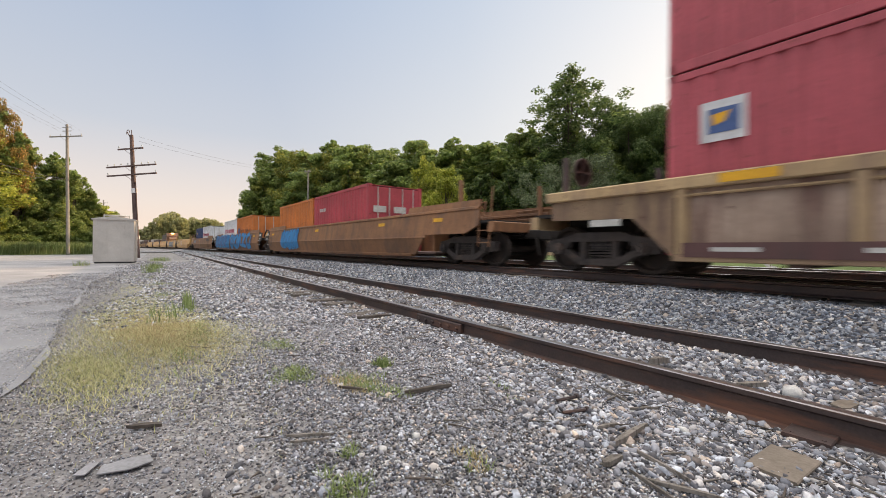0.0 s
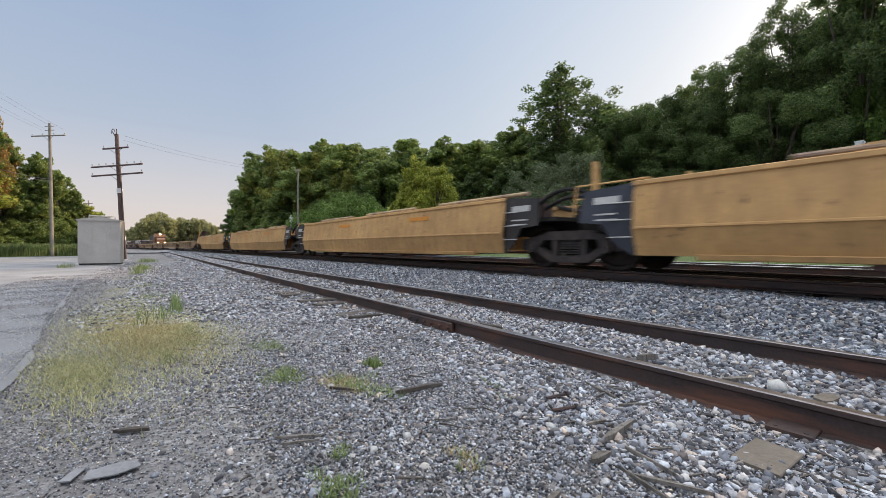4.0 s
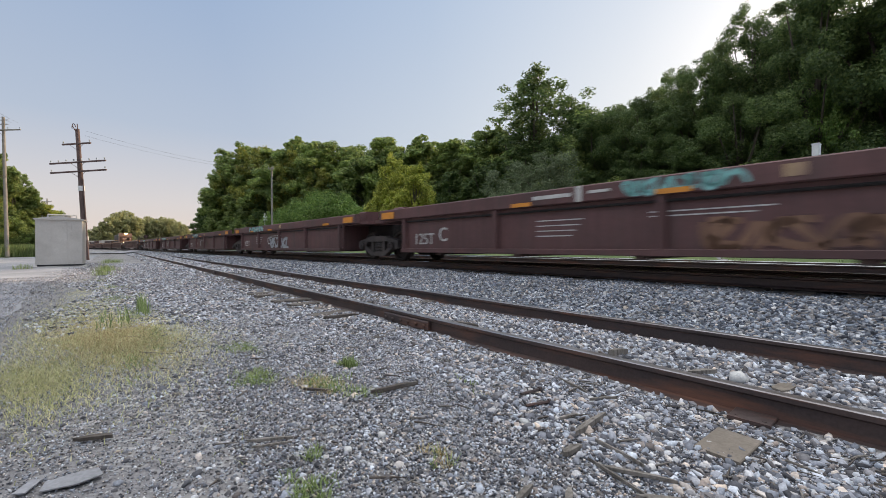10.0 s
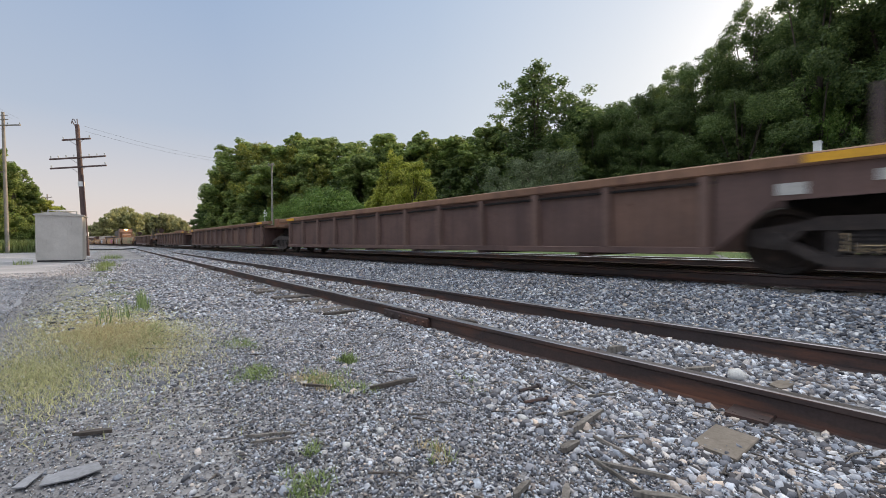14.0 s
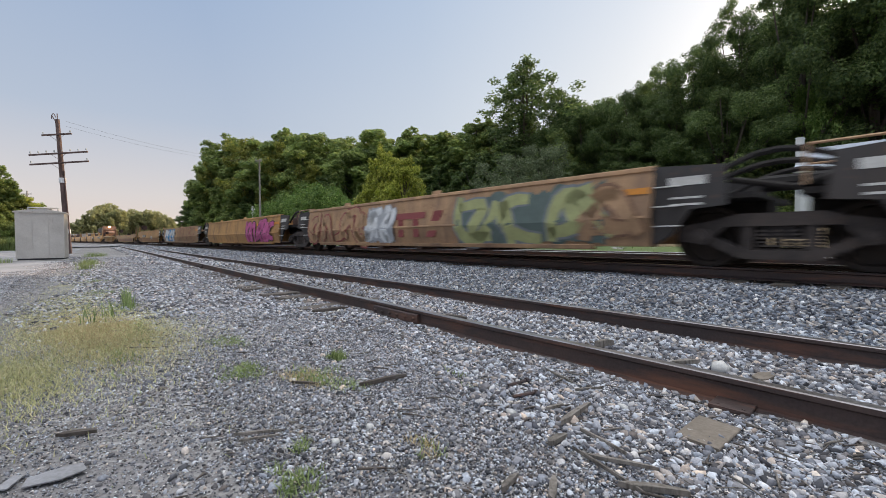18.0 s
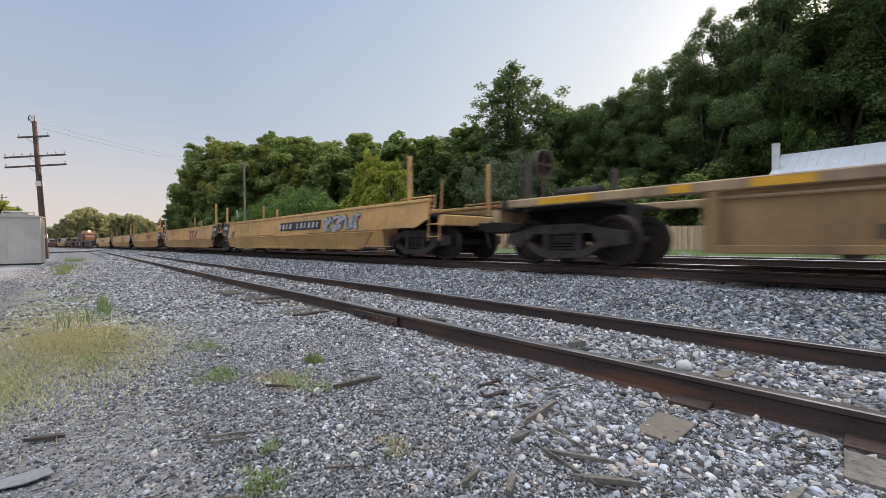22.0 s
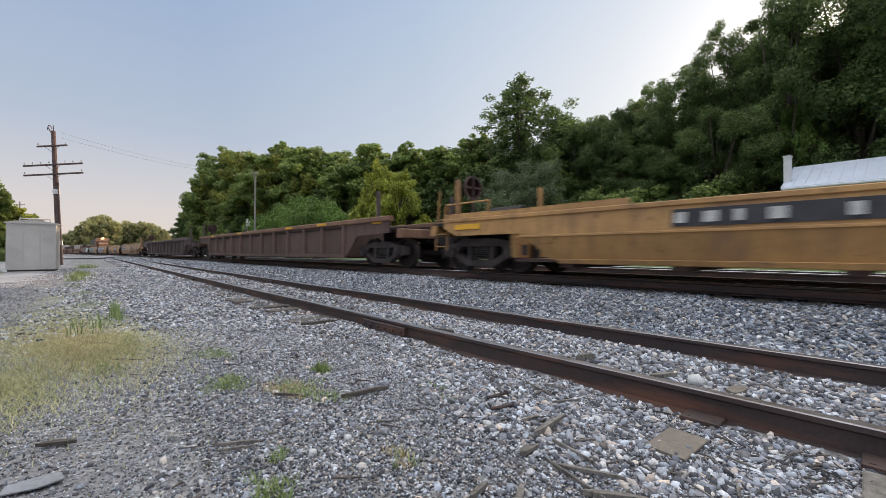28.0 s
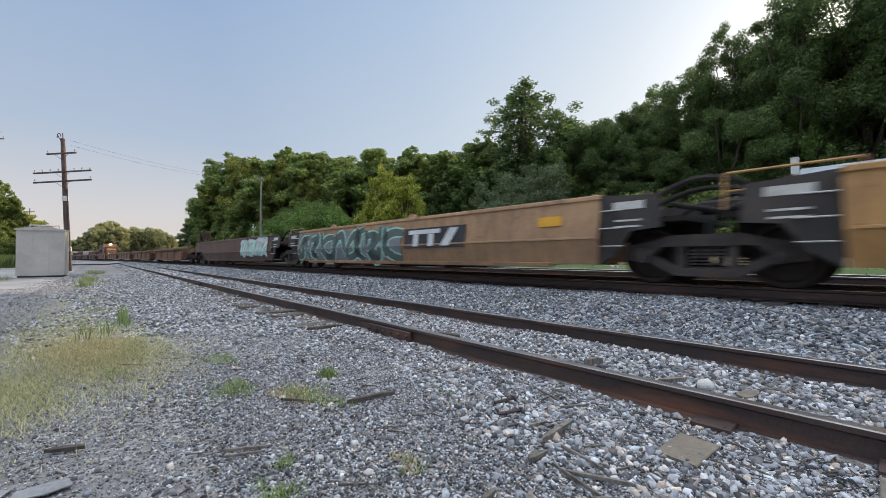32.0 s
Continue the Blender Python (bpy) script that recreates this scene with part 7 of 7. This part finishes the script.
    for x in (4.0, -4.0):
        part("mark", G().box(x - 0.4, x + 0.4, NEAR - 0.02, NEAR - 0.012, 0.98, 1.1), YELLOW_PAINT, c, "yellow stripe")
    c = ride(rib_unit(20.4, "c", "c", "orange_tan", "buff", "orange_tan", "orange-tan ribbed well car with yellow stripes", top=1.28, step=1.7, chord_h=0.16, posts=2.1, marks=False, web=False), 574.4)
    for x0, x1 in ((-8.4, -7.3), (-6.15, -5.85), (-5.15, -4.5), (3.0, 4.0), (7.0, 8.2)):
        part("mark", G().box(x0, x1, -1.492, -1.482, 1.14, 1.25), YELLOW_PAINT, c, "large yellow reflective stripe")
    part("dirt_band", G().box(-4.0, 5.0, -1.366, -1.361, 0.45, 0.62), CAR["dark"], c, "dark band low on the panels")

    # ---- five yellow forty-foot wells with fold lines
    cuts = [584.9, 603.3, 619.1, 634.6, 650.8, 668.6]
    for i in range(5):
        u0, u1 = cuts[i], cuts[i + 1]
        f, r = ("c" if i == 0 else "a"), ("c" if i == 4 else "a")
        L = u1 - u0
        c = ride(smooth_unit(L, f, r, "yellow", "clean yellow well car with folded side ribs", top=1.48, shroud=SHROUD_BLUE, posts=2.75, lips=False), (u0 + u1) / 2)
        part("fold", G().box(-L / 2 + 3.0, -1.5, NEAR - 0.03, NEAR, 0.80, 0.84, 0.01), CAR["ochre"], c)
        part("fold", G().box(1.5, L / 2 - 3.0, NEAR - 0.03, NEAR, 0.80, 0.84, 0.01), CAR["ochre"], c)
        for k in range(8):
            x = -L / 2 + 3.2 + k * (L - 6.4) / 7
            part("foot_bracket", G().box(x - 0.2, x + 0.2, NEAR - 0.02, NEAR + 0.05, 0.17, 0.3, 0.02), CAR["brown"], c)
        lettering(c, "40", -4.35 if i == 4 else -L / 2 + 2.35, 0.92, NEAR, 0.5, CAR["rust"])
        if i in (1, 2, 3):
            emblem(c, 1.15, 3.25, 0.86, 1.34, NEAR, None, SPRAY["wine"], "dark red owner's mark")
        if i in (0, 4):
            sign_bars(c, "number_plate", -2.1 if i == 4 else -1.0, 1.2 if i == 4 else 2.5, 0.95, 1.27, NEAR, BLACK_PAINT, STENCIL, 11, "black plate with white marks", 0.62)
        if i == 0:
            tag_art(c, 88, 2.7, 4.9, 0.85, 1.35, NEAR, SPRAY["silver"], SPRAY["black"], "small grey graffiti tag", 4)
        for k in range(4):
            part("stencil_bar", G().box(-L / 2 + 3.4, -L / 2 + 4.5, NEAR - 0.006, NEAR - 0.001, 1.02 + 0.09 * k, 1.035 + 0.09 * k), CAR["brown"], c)

    # ---- three dark maroon ribbed wells
    cuts = [668.6, 686.6, 704.5, 723.0]
    for i in range(3):
        u0, u1 = cuts[i], cuts[i + 1]
        f, r = ("c" if i == 0 else "a"), ("c" if i == 2 else "a")
        c = ride(rib_unit(u1 - u0, f, r, "maroon", "maroon", "dark", "sooty maroon ribbed well car", top=1.35, step=2.4, chord_h=0.24, marks=False, posts=2.1, web=False), (u0 + u1) / 2)
        tag_art(c, 95 + i, 1.0, 4.0, 0.4, 1.0, -1.362, SPRAY["teal"], SPRAY["black"], "dull teal graffiti", 4)

    # ---- yellow, brown and dark single cars
    c = ride(smooth_unit(21.7, "c", "c", "ochre", "orange-yellow single well car with slanted ends", top=1.17, lips=False, posts=2.2, horns=0.17, horn_run=4.4), 733.85)
    sign_bars(c, "number_plate", -4.6, -0.9, 0.84, 1.10, NEAR, BLACK_PAINT, STENCIL, 10, "black plate with white marks", 0.62)
    for x in (8.9, -8.9, 3.5, 0.0):
        part("mark", G().box(x - 0.4, x + 0.4, NEAR - 0.02, NEAR - 0.002, 0.98, 1.1), YELLOW_PAINT, c, "yellow stripe")
    c = ride(rib_unit(24.3, "c", "c", "rust", "rusttop", "lit_rust_rib", "brown ribbed single well car with rusty chord", top=1.5, step=1.5, chord_h=0.15, posts=2.3), 756.85)
    part("mark", G().box(10.1, 10.6, -1.42, -1.40, 1.3, 1.45), YELLOW_PAINT, c, "yellow stripe")
    c = ride(rib_unit(24.0, "c", "c", "dark", "dark", "dark", "dark brown ribbed single well car", top=1.5, step=1.5, chord_h=0.15, marks=False, posts=2.2, raised=0.1), 781.3)
    part("decal", G().box(-8.35, -8.0, -1.42, -1.402, 0.62, 0.9), STENCIL, c, "pale square decal")

    # ---- five worn tan wells with graffiti
    cuts = [793.4, 811.9, 827.7, 843.4, 859.3, 877.5]
    for i in range(5):
        u0, u1 = cuts[i], cuts[i + 1]
        f, r = ("c" if i == 0 else "a"), ("c" if i == 4 else "a")
        L = u1 - u0
        c = ride(smooth_unit(L, f, r, ("faded", "ochre", "ochre", "faded", "rust")[i], "worn orange-tan well car with dark end plates", top=1.44, shroud=CAR["black"], posts=2.2 if i in (0, 2) else 0.0), (u0 + u1) / 2)
        if i == 0:
            tag_art(c, 101, -0.2, 3.5, 0.35, 1.2, NEAR, CAR["faded"], SPRAY["white"], "pale outlined graffiti tag", 6)
            sign_bars(c, "number_plate", -7.5, -3.8, 0.85, 1.15, NEAR, SPRAY["silver"], SPRAY["navy"], 8, "pale plate with dark marks", 0.6)
            part("mark", G().box(4.4, 4.8, NEAR - 0.014, NEAR, 1.18, 1.32), YELLOW_PAINT, c, "yellow patch")
        if i in (1, 2, 3):
            emblem(c, (1.0, 1.0, 0.5, 0.85)[i], (3.5, 3.5, 3.0, 3.2)[i], 0.68, 1.2, NEAR, BLACK_PAINT if i != 2 else CAR["dark"], SPRAY["white"], "black plate with the owner's mark in white")
        if i == 1:
            for x0, x1, top in ((-6.0, -2.1, 0.85), (0.6, 4.6, 0.62)):
                rim = [(x0 + (x1 - x0) * k / 30, top + 0.07 * math.sin(1.9 * k) + 0.05 * math.sin(4.3 * k + 1) - (0.3 if k in (0, 30) else 0.12 if k in (1, 29) else 0)) for k in range(31)]
                part("dirt_band", G().prism([(x1 - 0.1, 0.3)] + rim[::-1] + [(x0 + 0.1, 0.3)], NEAR - 0.006, NEAR - 0.001), CAR["rust"], c, "grey-brown wavy-edged band on the lower side")
        if i == 2:
            tag_art(c, 105, -5.8, 0.4, 0.3, 1.4, NEAR, SPRAY["silver"], SPRAY["navy"], "navy and silver graffiti piece", 7, SPRAY["grey"])
        if i == 3:
            tag_art(c, 106, -6.3, 0.7, 0.3, 1.36, NEAR, SPRAY["shade"], SPRAY["mint"], "silver and navy graffiti piece", 7, SPRAY["grey"])
            part("mark", G().box(5.2, 5.7, NEAR - 0.02, NEAR - 0.002, 1.02, 1.2), YELLOW_PAINT, c, "yellow patch")
        if i == 4:
            tag_art(c, 107, L / 2 - 6.0, L / 2 - 2.0, 0.5, 1.42, NEAR, SPRAY["white"], SPRAY["teal"], "mint green graffiti", 4, SPRAY["mint"])

    # ---- the tail that stays far off
    u = 877.5
    k = 0
    while u < 1085:
        L = (18.5, 17.0, 17.0, 17.0, 18.5)[k % 5]
        f, r = ("c" if k % 5 == 0 else "a"), ("c" if k % 5 == 4 else "a")
        key = ("tail", L, f, r, (k // 5) % 2)
        paint = ("rusttop", "dark")[(k // 5) % 2]
        if key in CACHE:
            ob = copy_thing(CACHE[key], Matrix())
        else:
            ob = CACHE[key] = rib_unit(L, f, r, paint, "rusttop", paint, "rusty ribbed well car at the train's tail", top=1.3, step=3.0, chord_h=0.16, marks=False)
        ride(ob, u + L / 2)
        u += L
        k += 1


build_train()


# ---- standing train on the back track ----
def build_standing_train():
    x = -150.0
    t = thing("locomotive", "dull orange and black diesel locomotive, headlights lit, standing", "locomotive", m=pose(x, track_y(x, BACK_Y), MAIN_Z, 0, 0, track_turn(x)))
    O, K = CAR["ochre"], CAR["black"]
    part("frame", G().box(-20, 0, -1.5, 1.5, 1.2, 1.55, 0.03), K, t)
    part("nose", G().prism([(-2.6, 1.55), (-0.9, 1.55), (-0.7, 2.7), (-1.1, 3.1), (-2.6, 3.2)], -1.0, 1.0), CAR["rusttop"], t)
    cab = part("cab", G().prism([(-5.0, 1.55), (-2.6, 1.55), (-2.5, 3.6), (-2.9, 4.55), (-5.0, 4.6)], -1.5, 1.5), CAR["rusttop"], t)
    for y in (-1.2, 0.2):
        part("windshield", G().prism([(-2.53, 3.45), (-2.5, 3.45), (-2.78, 4.2), (-2.82, 4.2)], y, y + 1.0), WINDOW_DARK, cab)
    part("side_window", G().box(-4.5, -3.3, -1.52, -1.49, 3.4, 4.1), WINDOW_DARK, cab)
    part("hood", G().box(-19.5, -5.0, -0.95, 0.95, 1.55, 4.2, 0.12), K, t)
    part("roof_fans", G().rod((-16, 0, 4.2), (-16, 0, 4.4), 0.6, seg=16).rod((-14, 0, 4.2), (-14, 0, 4.4), 0.6, seg=16), K, t)
    part("fuel_tank", G().box(-12.5, -7.5, -1.35, 1.35, 0.4, 1.2, 0.15), K, t)
    part("pilot", G().prism([(-0.1, 0.2), (0.25, 0.25), (0.15, 1.3), (-0.1, 1.3)], -1.4, 1.4), K, t)
    for y in (-0.22, 0.08):
        part("headlight", G().rod((-2.9, y + 0.07, 4.42), (-2.62, y + 0.07, 4.42), 0.13, seg=12), HEADLIGHT, t, "bright lit headlight")
    for y in (-0.8, 0.8):
        part("ditch_light", G().rod((0.0, y, 1.75), (0.16, y, 1.75), 0.09, seg=12), HEADLIGHT, t, "bright lit ditch light")
    for c in (-4.2, -15.8):
        truck(t, c)
        truck(t, c - 1.8)
    for y in (-1.4, 1.4):
        part("handrail", G().rod((-19.8, y, 2.5), (-5.2, y, 2.5), 0.03, seg=6), YELLOW_PAINT, t)
    u = x - 21
    rnd = random.Random(3)
    for k in range(12):
        L = 17.0
        c = thing("freight_car", "grey weathered freight car of a standing train", "freight car", "standing freight cars", m=pose(u - L / 2, track_y(u - L / 2, BACK_Y), MAIN_Z, 0, 0, track_turn(u - L / 2)))
        h = rnd.choice((2.6, 3.4, 3.0))
        part("body", G().prism([(-L / 2 + 0.5, 1.9), (-L / 2 + 2.6, 0.8), (L / 2 - 2.6, 0.8), (L / 2 - 0.5, 1.9), (L / 2 - 0.5, h), (-L / 2 + 0.5, h)], -1.45, 1.45), (CAR["dark"], GALV, CAR["rust"])[k % 3], c)
        for q in range(9):
            part("rib", G().box(-L / 2 + 0.6 + q * 1.95, -L / 2 + 0.75 + q * 1.95, -1.52, -1.45, 1.6, h), (CAR["dark"], GALV, CAR["rust"])[k % 3], c)
        part("sill", G().box(-L / 2 + 0.3, L / 2 - 0.3, -1.2, 1.2, 1.0, 1.25), GRIME, c)
        truck(c, -L / 2 + 2.0)
        truck(c, L / 2 - 2.0)
        u -= L + 0.6


build_standing_train()


# ---- litter on the yard ----
def build_litter():
    rnd = random.Random(17)

    def chip(name, x, y, L, w, h, turn, mat, label, tilt=0.0, category="wood scrap"):
        g = G()
        pts = [(-L / 2, -w * 0.3), (-L * 0.3, -w * 0.5), (L * 0.2, -w * 0.42), (L / 2, -w * 0.1), (L * 0.45, w * 0.35), (L * 0.1, w * 0.5), (-L * 0.35, w * 0.42)]
        g.prism(pts, 0, h, "z")
        n = len(g.v)
        g.v = [(px + 0.02 * L * math.sin(7 * py + 3 * px), py, pz + 0.15 * h * math.sin(px * 9 / L + py * 20)) for px, py, pz in g.v]
        return tagged(new(name, g.mesh(name, mat)), label, category), x, y, turn, tilt

    items = [
             ("driftwood", -2.61, -0.07, 0.2, 0.06, 0.022, 65, TIE, "gnarled weathered wood chunk on gravel"), ("stick", -2.28, 1.44, 0.42, 0.05, 0.035, 83, TIE, "dark weathered stick on gravel"),
             ("stick", -2.08, 0.60, 0.26, 0.022, 0.018, 62, WOOD_GREY, "thin dry grey stick on gravel"), ("stick", -2.02, 0.59, 0.22, 0.018, 0.014, 70, WOOD_GREY, "thin dark stick on the gravel"),
             ("stick", -1.55, 2.35, 0.36, 0.022, 0.02, -20, WOOD_GREY, "pale splintered stick on the gravel"), ("stick", -1.30, 2.28, 0.22, 0.03, 0.02, 60, WOOD_GREY, "pale splintered stick on the gravel"), ("stick", -1.28, 1.90, 0.16, 0.03, 0.02, 75, WOOD_GREY, "pale wood splinter on the gravel"),
             ("stick", -0.95, 1.75, 0.4, 0.02, 0.02, -12, WOOD_GREY, "pale splintered stick on the gravel"), ("stick", -0.80, 1.55, 0.45, 0.018, 0.018, -15, WOOD_GREY, "pale splintered stick on the gravel"), ("stick", -1.0, 1.2, 0.16, 0.04, 0.03, 100, WOOD_GREY, "pale wood splinter on the gravel"),
             ("driftwood", -1.75, 3.3, 0.26, 0.07, 0.07, 70, WOOD_GREY, "split grey tie fragment between the rails"), ("driftwood", -1.12, 3.3, 0.3, 0.08, 0.04, 60, WOOD_GREY, "split grey tie fragment between the rails"),
             ("driftwood", -0.66, 3.35, 0.3, 0.16, 0.025, 80, WOOD_TAN, "rotten tie end among stones"), ("driftwood", -3.5, 3.2, 0.4, 0.1, 0.04, 5, TIE, "rotten tie end among stones"), ("stick", -0.12, 1.95, 0.3, 0.05, 0.03, 80, WOOD_GREY, "pale wood splinter on the gravel"),
             ("driftwood", -5.0, 2.35, 0.6, 0.14, 0.05, 80, TIE, "exposed dark tie end among stones"), ("stick", -1.53, 0.42, 0.26, 0.03, 0.02, 55, TIE, "thin dark stick on the gravel"), ("stick", -1.15, 1.9, 0.42, 0.05, 0.035, 95, WOOD_GREY, "pale splintered stick on the gravel"), ("stick", -0.86, 1.28, 0.2, 0.05, 0.03, 120, WOOD_GREY, "pale wood splinter on the gravel"), ("stick", -1.06, 1.6, 0.17, 0.06, 0.03, 85, WOOD_GREY, "pale wood splinter on the gravel"), ("stick", -0.79, 1.64, 0.36, 0.03, 0.02, 26, WOOD_GREY, "pale splintered stick on the gravel"), ("stick", -0.62, 1.56, 0.3, 0.05, 0.03, 35, WOOD_GREY, "pale splintered stick on the gravel"), ("stick", -2.6, 1.05, 0.25, 0.03, 0.02, 40, TIE, "dark stick in the weeds")]
    for name, x, y, L, w, h, turn, mat, label in items:
        L, w, h = L * 0.8, w * 0.6, h * 0.7
        ob, x, y, turn, tilt = chip(name, x, y, L, w, h, turn, mat, label)
        ob.matrix_world = pose(x, y, land(x, y) + 0.012, 0, 0, turn)
    for x, y, turn, L, w, mat, label in ((-0.645, 2.225, -2, 0.185, 0.285, WOOD_TAN, "flat tan split tie plank beside the rail"), (0.07, 2.38, 3, 0.17, 0.26, WOOD_GREY, "grey weathered tie end beside the rail")):
        g = G().box(-L / 2, L / 2, -w / 2, w / 2, 0, 0.016, 0.004)
        ob = tagged(new("plank", g.mesh("plank", mat)), label, "plank")
        ob.matrix_world = pose(x, y, land(x, y) + 0.012, 2, 1, turn)
    # splinters of rotten ties and dry twigs strewn along the siding
    g = np.random.default_rng(77)
    for name, label, mat, n in (("wood_splinters", "pale grey wood splinters strewn over the gravel", WOOD_GREY, 210), ("twigs", "dark brown twigs and bark strewn over the gravel", TIE, 190)):
        v, f = [], []
        for k in range(n):
            x, y = -0.1 - 5.5 * g.random() ** 1.3, 2.6 - 2.6 * g.random() ** 1.5
            L, w, a = 0.03 + 0.13 * g.random() ** 2, 0.002 + 0.005 * g.random(), g.normal(0.5, 0.8)
            z, tilt, b = land(x, y) + 0.014 + 0.008 * g.random(), g.normal(0, 0.08), len(v)
            for e, r in ((-1, 1.0), (0.1, 0.9), (1, 0.3)):
                px, py = x + e * L / 2 * math.cos(a), y + e * L / 2 * math.sin(a) + 0.06 * L * (e == 0.1)
                for q in range(4):
                    u = math.pi / 2 * q + 0.5
                    v.append((px - math.sin(a) * w * r * math.cos(u), py + math.cos(a) * w * r * math.cos(u), z + e * L / 2 * tilt + w * r * math.sin(u)))
            for e in (0, 4):
                for q in range(4):
                    f.append((b + e + q, b + e + (q + 1) % 4, b + e + 4 + (q + 1) % 4, b + e + 4 + q))
            f += [(b + 3, b + 2, b + 1, b), (b + 8, b + 9, b + 10, b + 11)]
        tagged(new(name, quick_mesh(name, v, f, mat)), label, "wood litter", kind="stuff")
    # flat sheet-metal scrap
    g = G().prism([(-0.045, -0.08), (0.03, -0.09), (0.055, 0.02), (0.03, 0.10), (-0.05, 0.085), (-0.06, 0.0)], 0, 0.005, "z")
    t = tagged(new("metal_plate", g.mesh("metal_plate", PLATE)), "flat grey scrap plate lying on gravel", "scrap plate")
    t.matrix_world = pose(-2.215, -0.13, land(-2.215, -0.13) + 0.013, 0.5, -0.5, 0)
    g = G().prism([(-0.055, -0.02), (0.045, -0.03), (0.05, 0.015), (-0.05, 0.02)], 0, 0.005, "z")
    t = tagged(new("metal_plate", g.mesh("metal_plate", PLATE)), "narrow grey scrap strip lying on gravel", "scrap plate")
    t.matrix_world = pose(-2.255, -0.255, land(-2.255, -0.255) + 0.012, 0.5, -0.5, -20)
    # rusty tie plates bared under the rail's foot
    for x in (-0.66, 0.06):
        g = G().box(-0.095, 0.095, -0.16, 0.16, 0, 0.02, 0.004).box(-0.095, 0.095, 0.05, 0.075, 0.018, 0.03)
        for sx in (-0.06, 0.06):
            g.rod((sx, -0.12, 0.015), (sx, -0.12, 0.023), 0.011, seg=6).rod((sx, 0.092, 0.015), (sx, 0.092, 0.045), 0.014, seg=6)
        ob = tagged(new("tie_plate", g.mesh("tie_plate", RAIL_SIDE)), "rusty steel tie plate under the rail's foot", "tie plate", "bared tie plates")
        ob.matrix_world = pose(x, SIDING_NEAR - 0.02, land(x, 2.65) + 0.012, 0, 0, 1.5)
    # rusty spikes
    for x, y, turn in ((-1.66, 2.05, 80), (-1.5, 1.92, 70)):
        g = G().rod((-0.075, 0, 0.01), (0.075, 0, 0.014), 0.009, seg=6).rod((0.07, 0, 0.014), (0.085, 0, 0.014), 0.018, seg=6)
        ob = tagged(new("rail_spike", g.mesh("rail_spike", RAIL_SIDE)), "rusty loose rail spike on gravel", "rail spike", "loose spikes")
        ob.matrix_world = pose(x, y, land(x, y) + 0.012, 0, 0, turn)
    # larger single stones
    for x, y, s in ((-1.42, 1.7, 0.07), (-0.89, 3.3, 0.15), (-1.78, 1.05, 0.06), (-1.75, 0.85, 0.06), (-1.05, 2.2, 0.07)):
        rr = np.random.default_rng(int(s * 1000))
        v = rock_shape(rr) * s * 0.5
        me = quick_mesh("stone", v, ICO, WHITE_STONE)
        ob = tagged(new("stone", me), "pale white stone on the gravel", "stone", "pale stones")
        ob.matrix_world = pose(x, y, land(x, y) + s * 0.2)


PLATE = surface("dull_scrap_sheet", (0.30, 0.30, 0.32), (0.22, 0.22, 0.23), 8, 0.6, 0.2, 0.4, 60, 0.1)
WHITE_STONE = surface("white_stone", (0.5, 0.5, 0.5), (0.62, 0.61, 0.59), 20, 0.85, 0, 0.3, 80, 0.3)
build_litter()


def motions():
    """The train runs past at an even pace; every car and box follows the line of the main track."""
    for ob, u, z in MOVERS:
        rows = []
        for k in range(17):
            t = 2.0 * k
            x = SPEED * t - u
            rows.append((t, pose(x, track_y(x, MAIN_Y), MAIN_Z + z, 0, 0, track_turn(x))))
        walk(ob, rows)


motions()
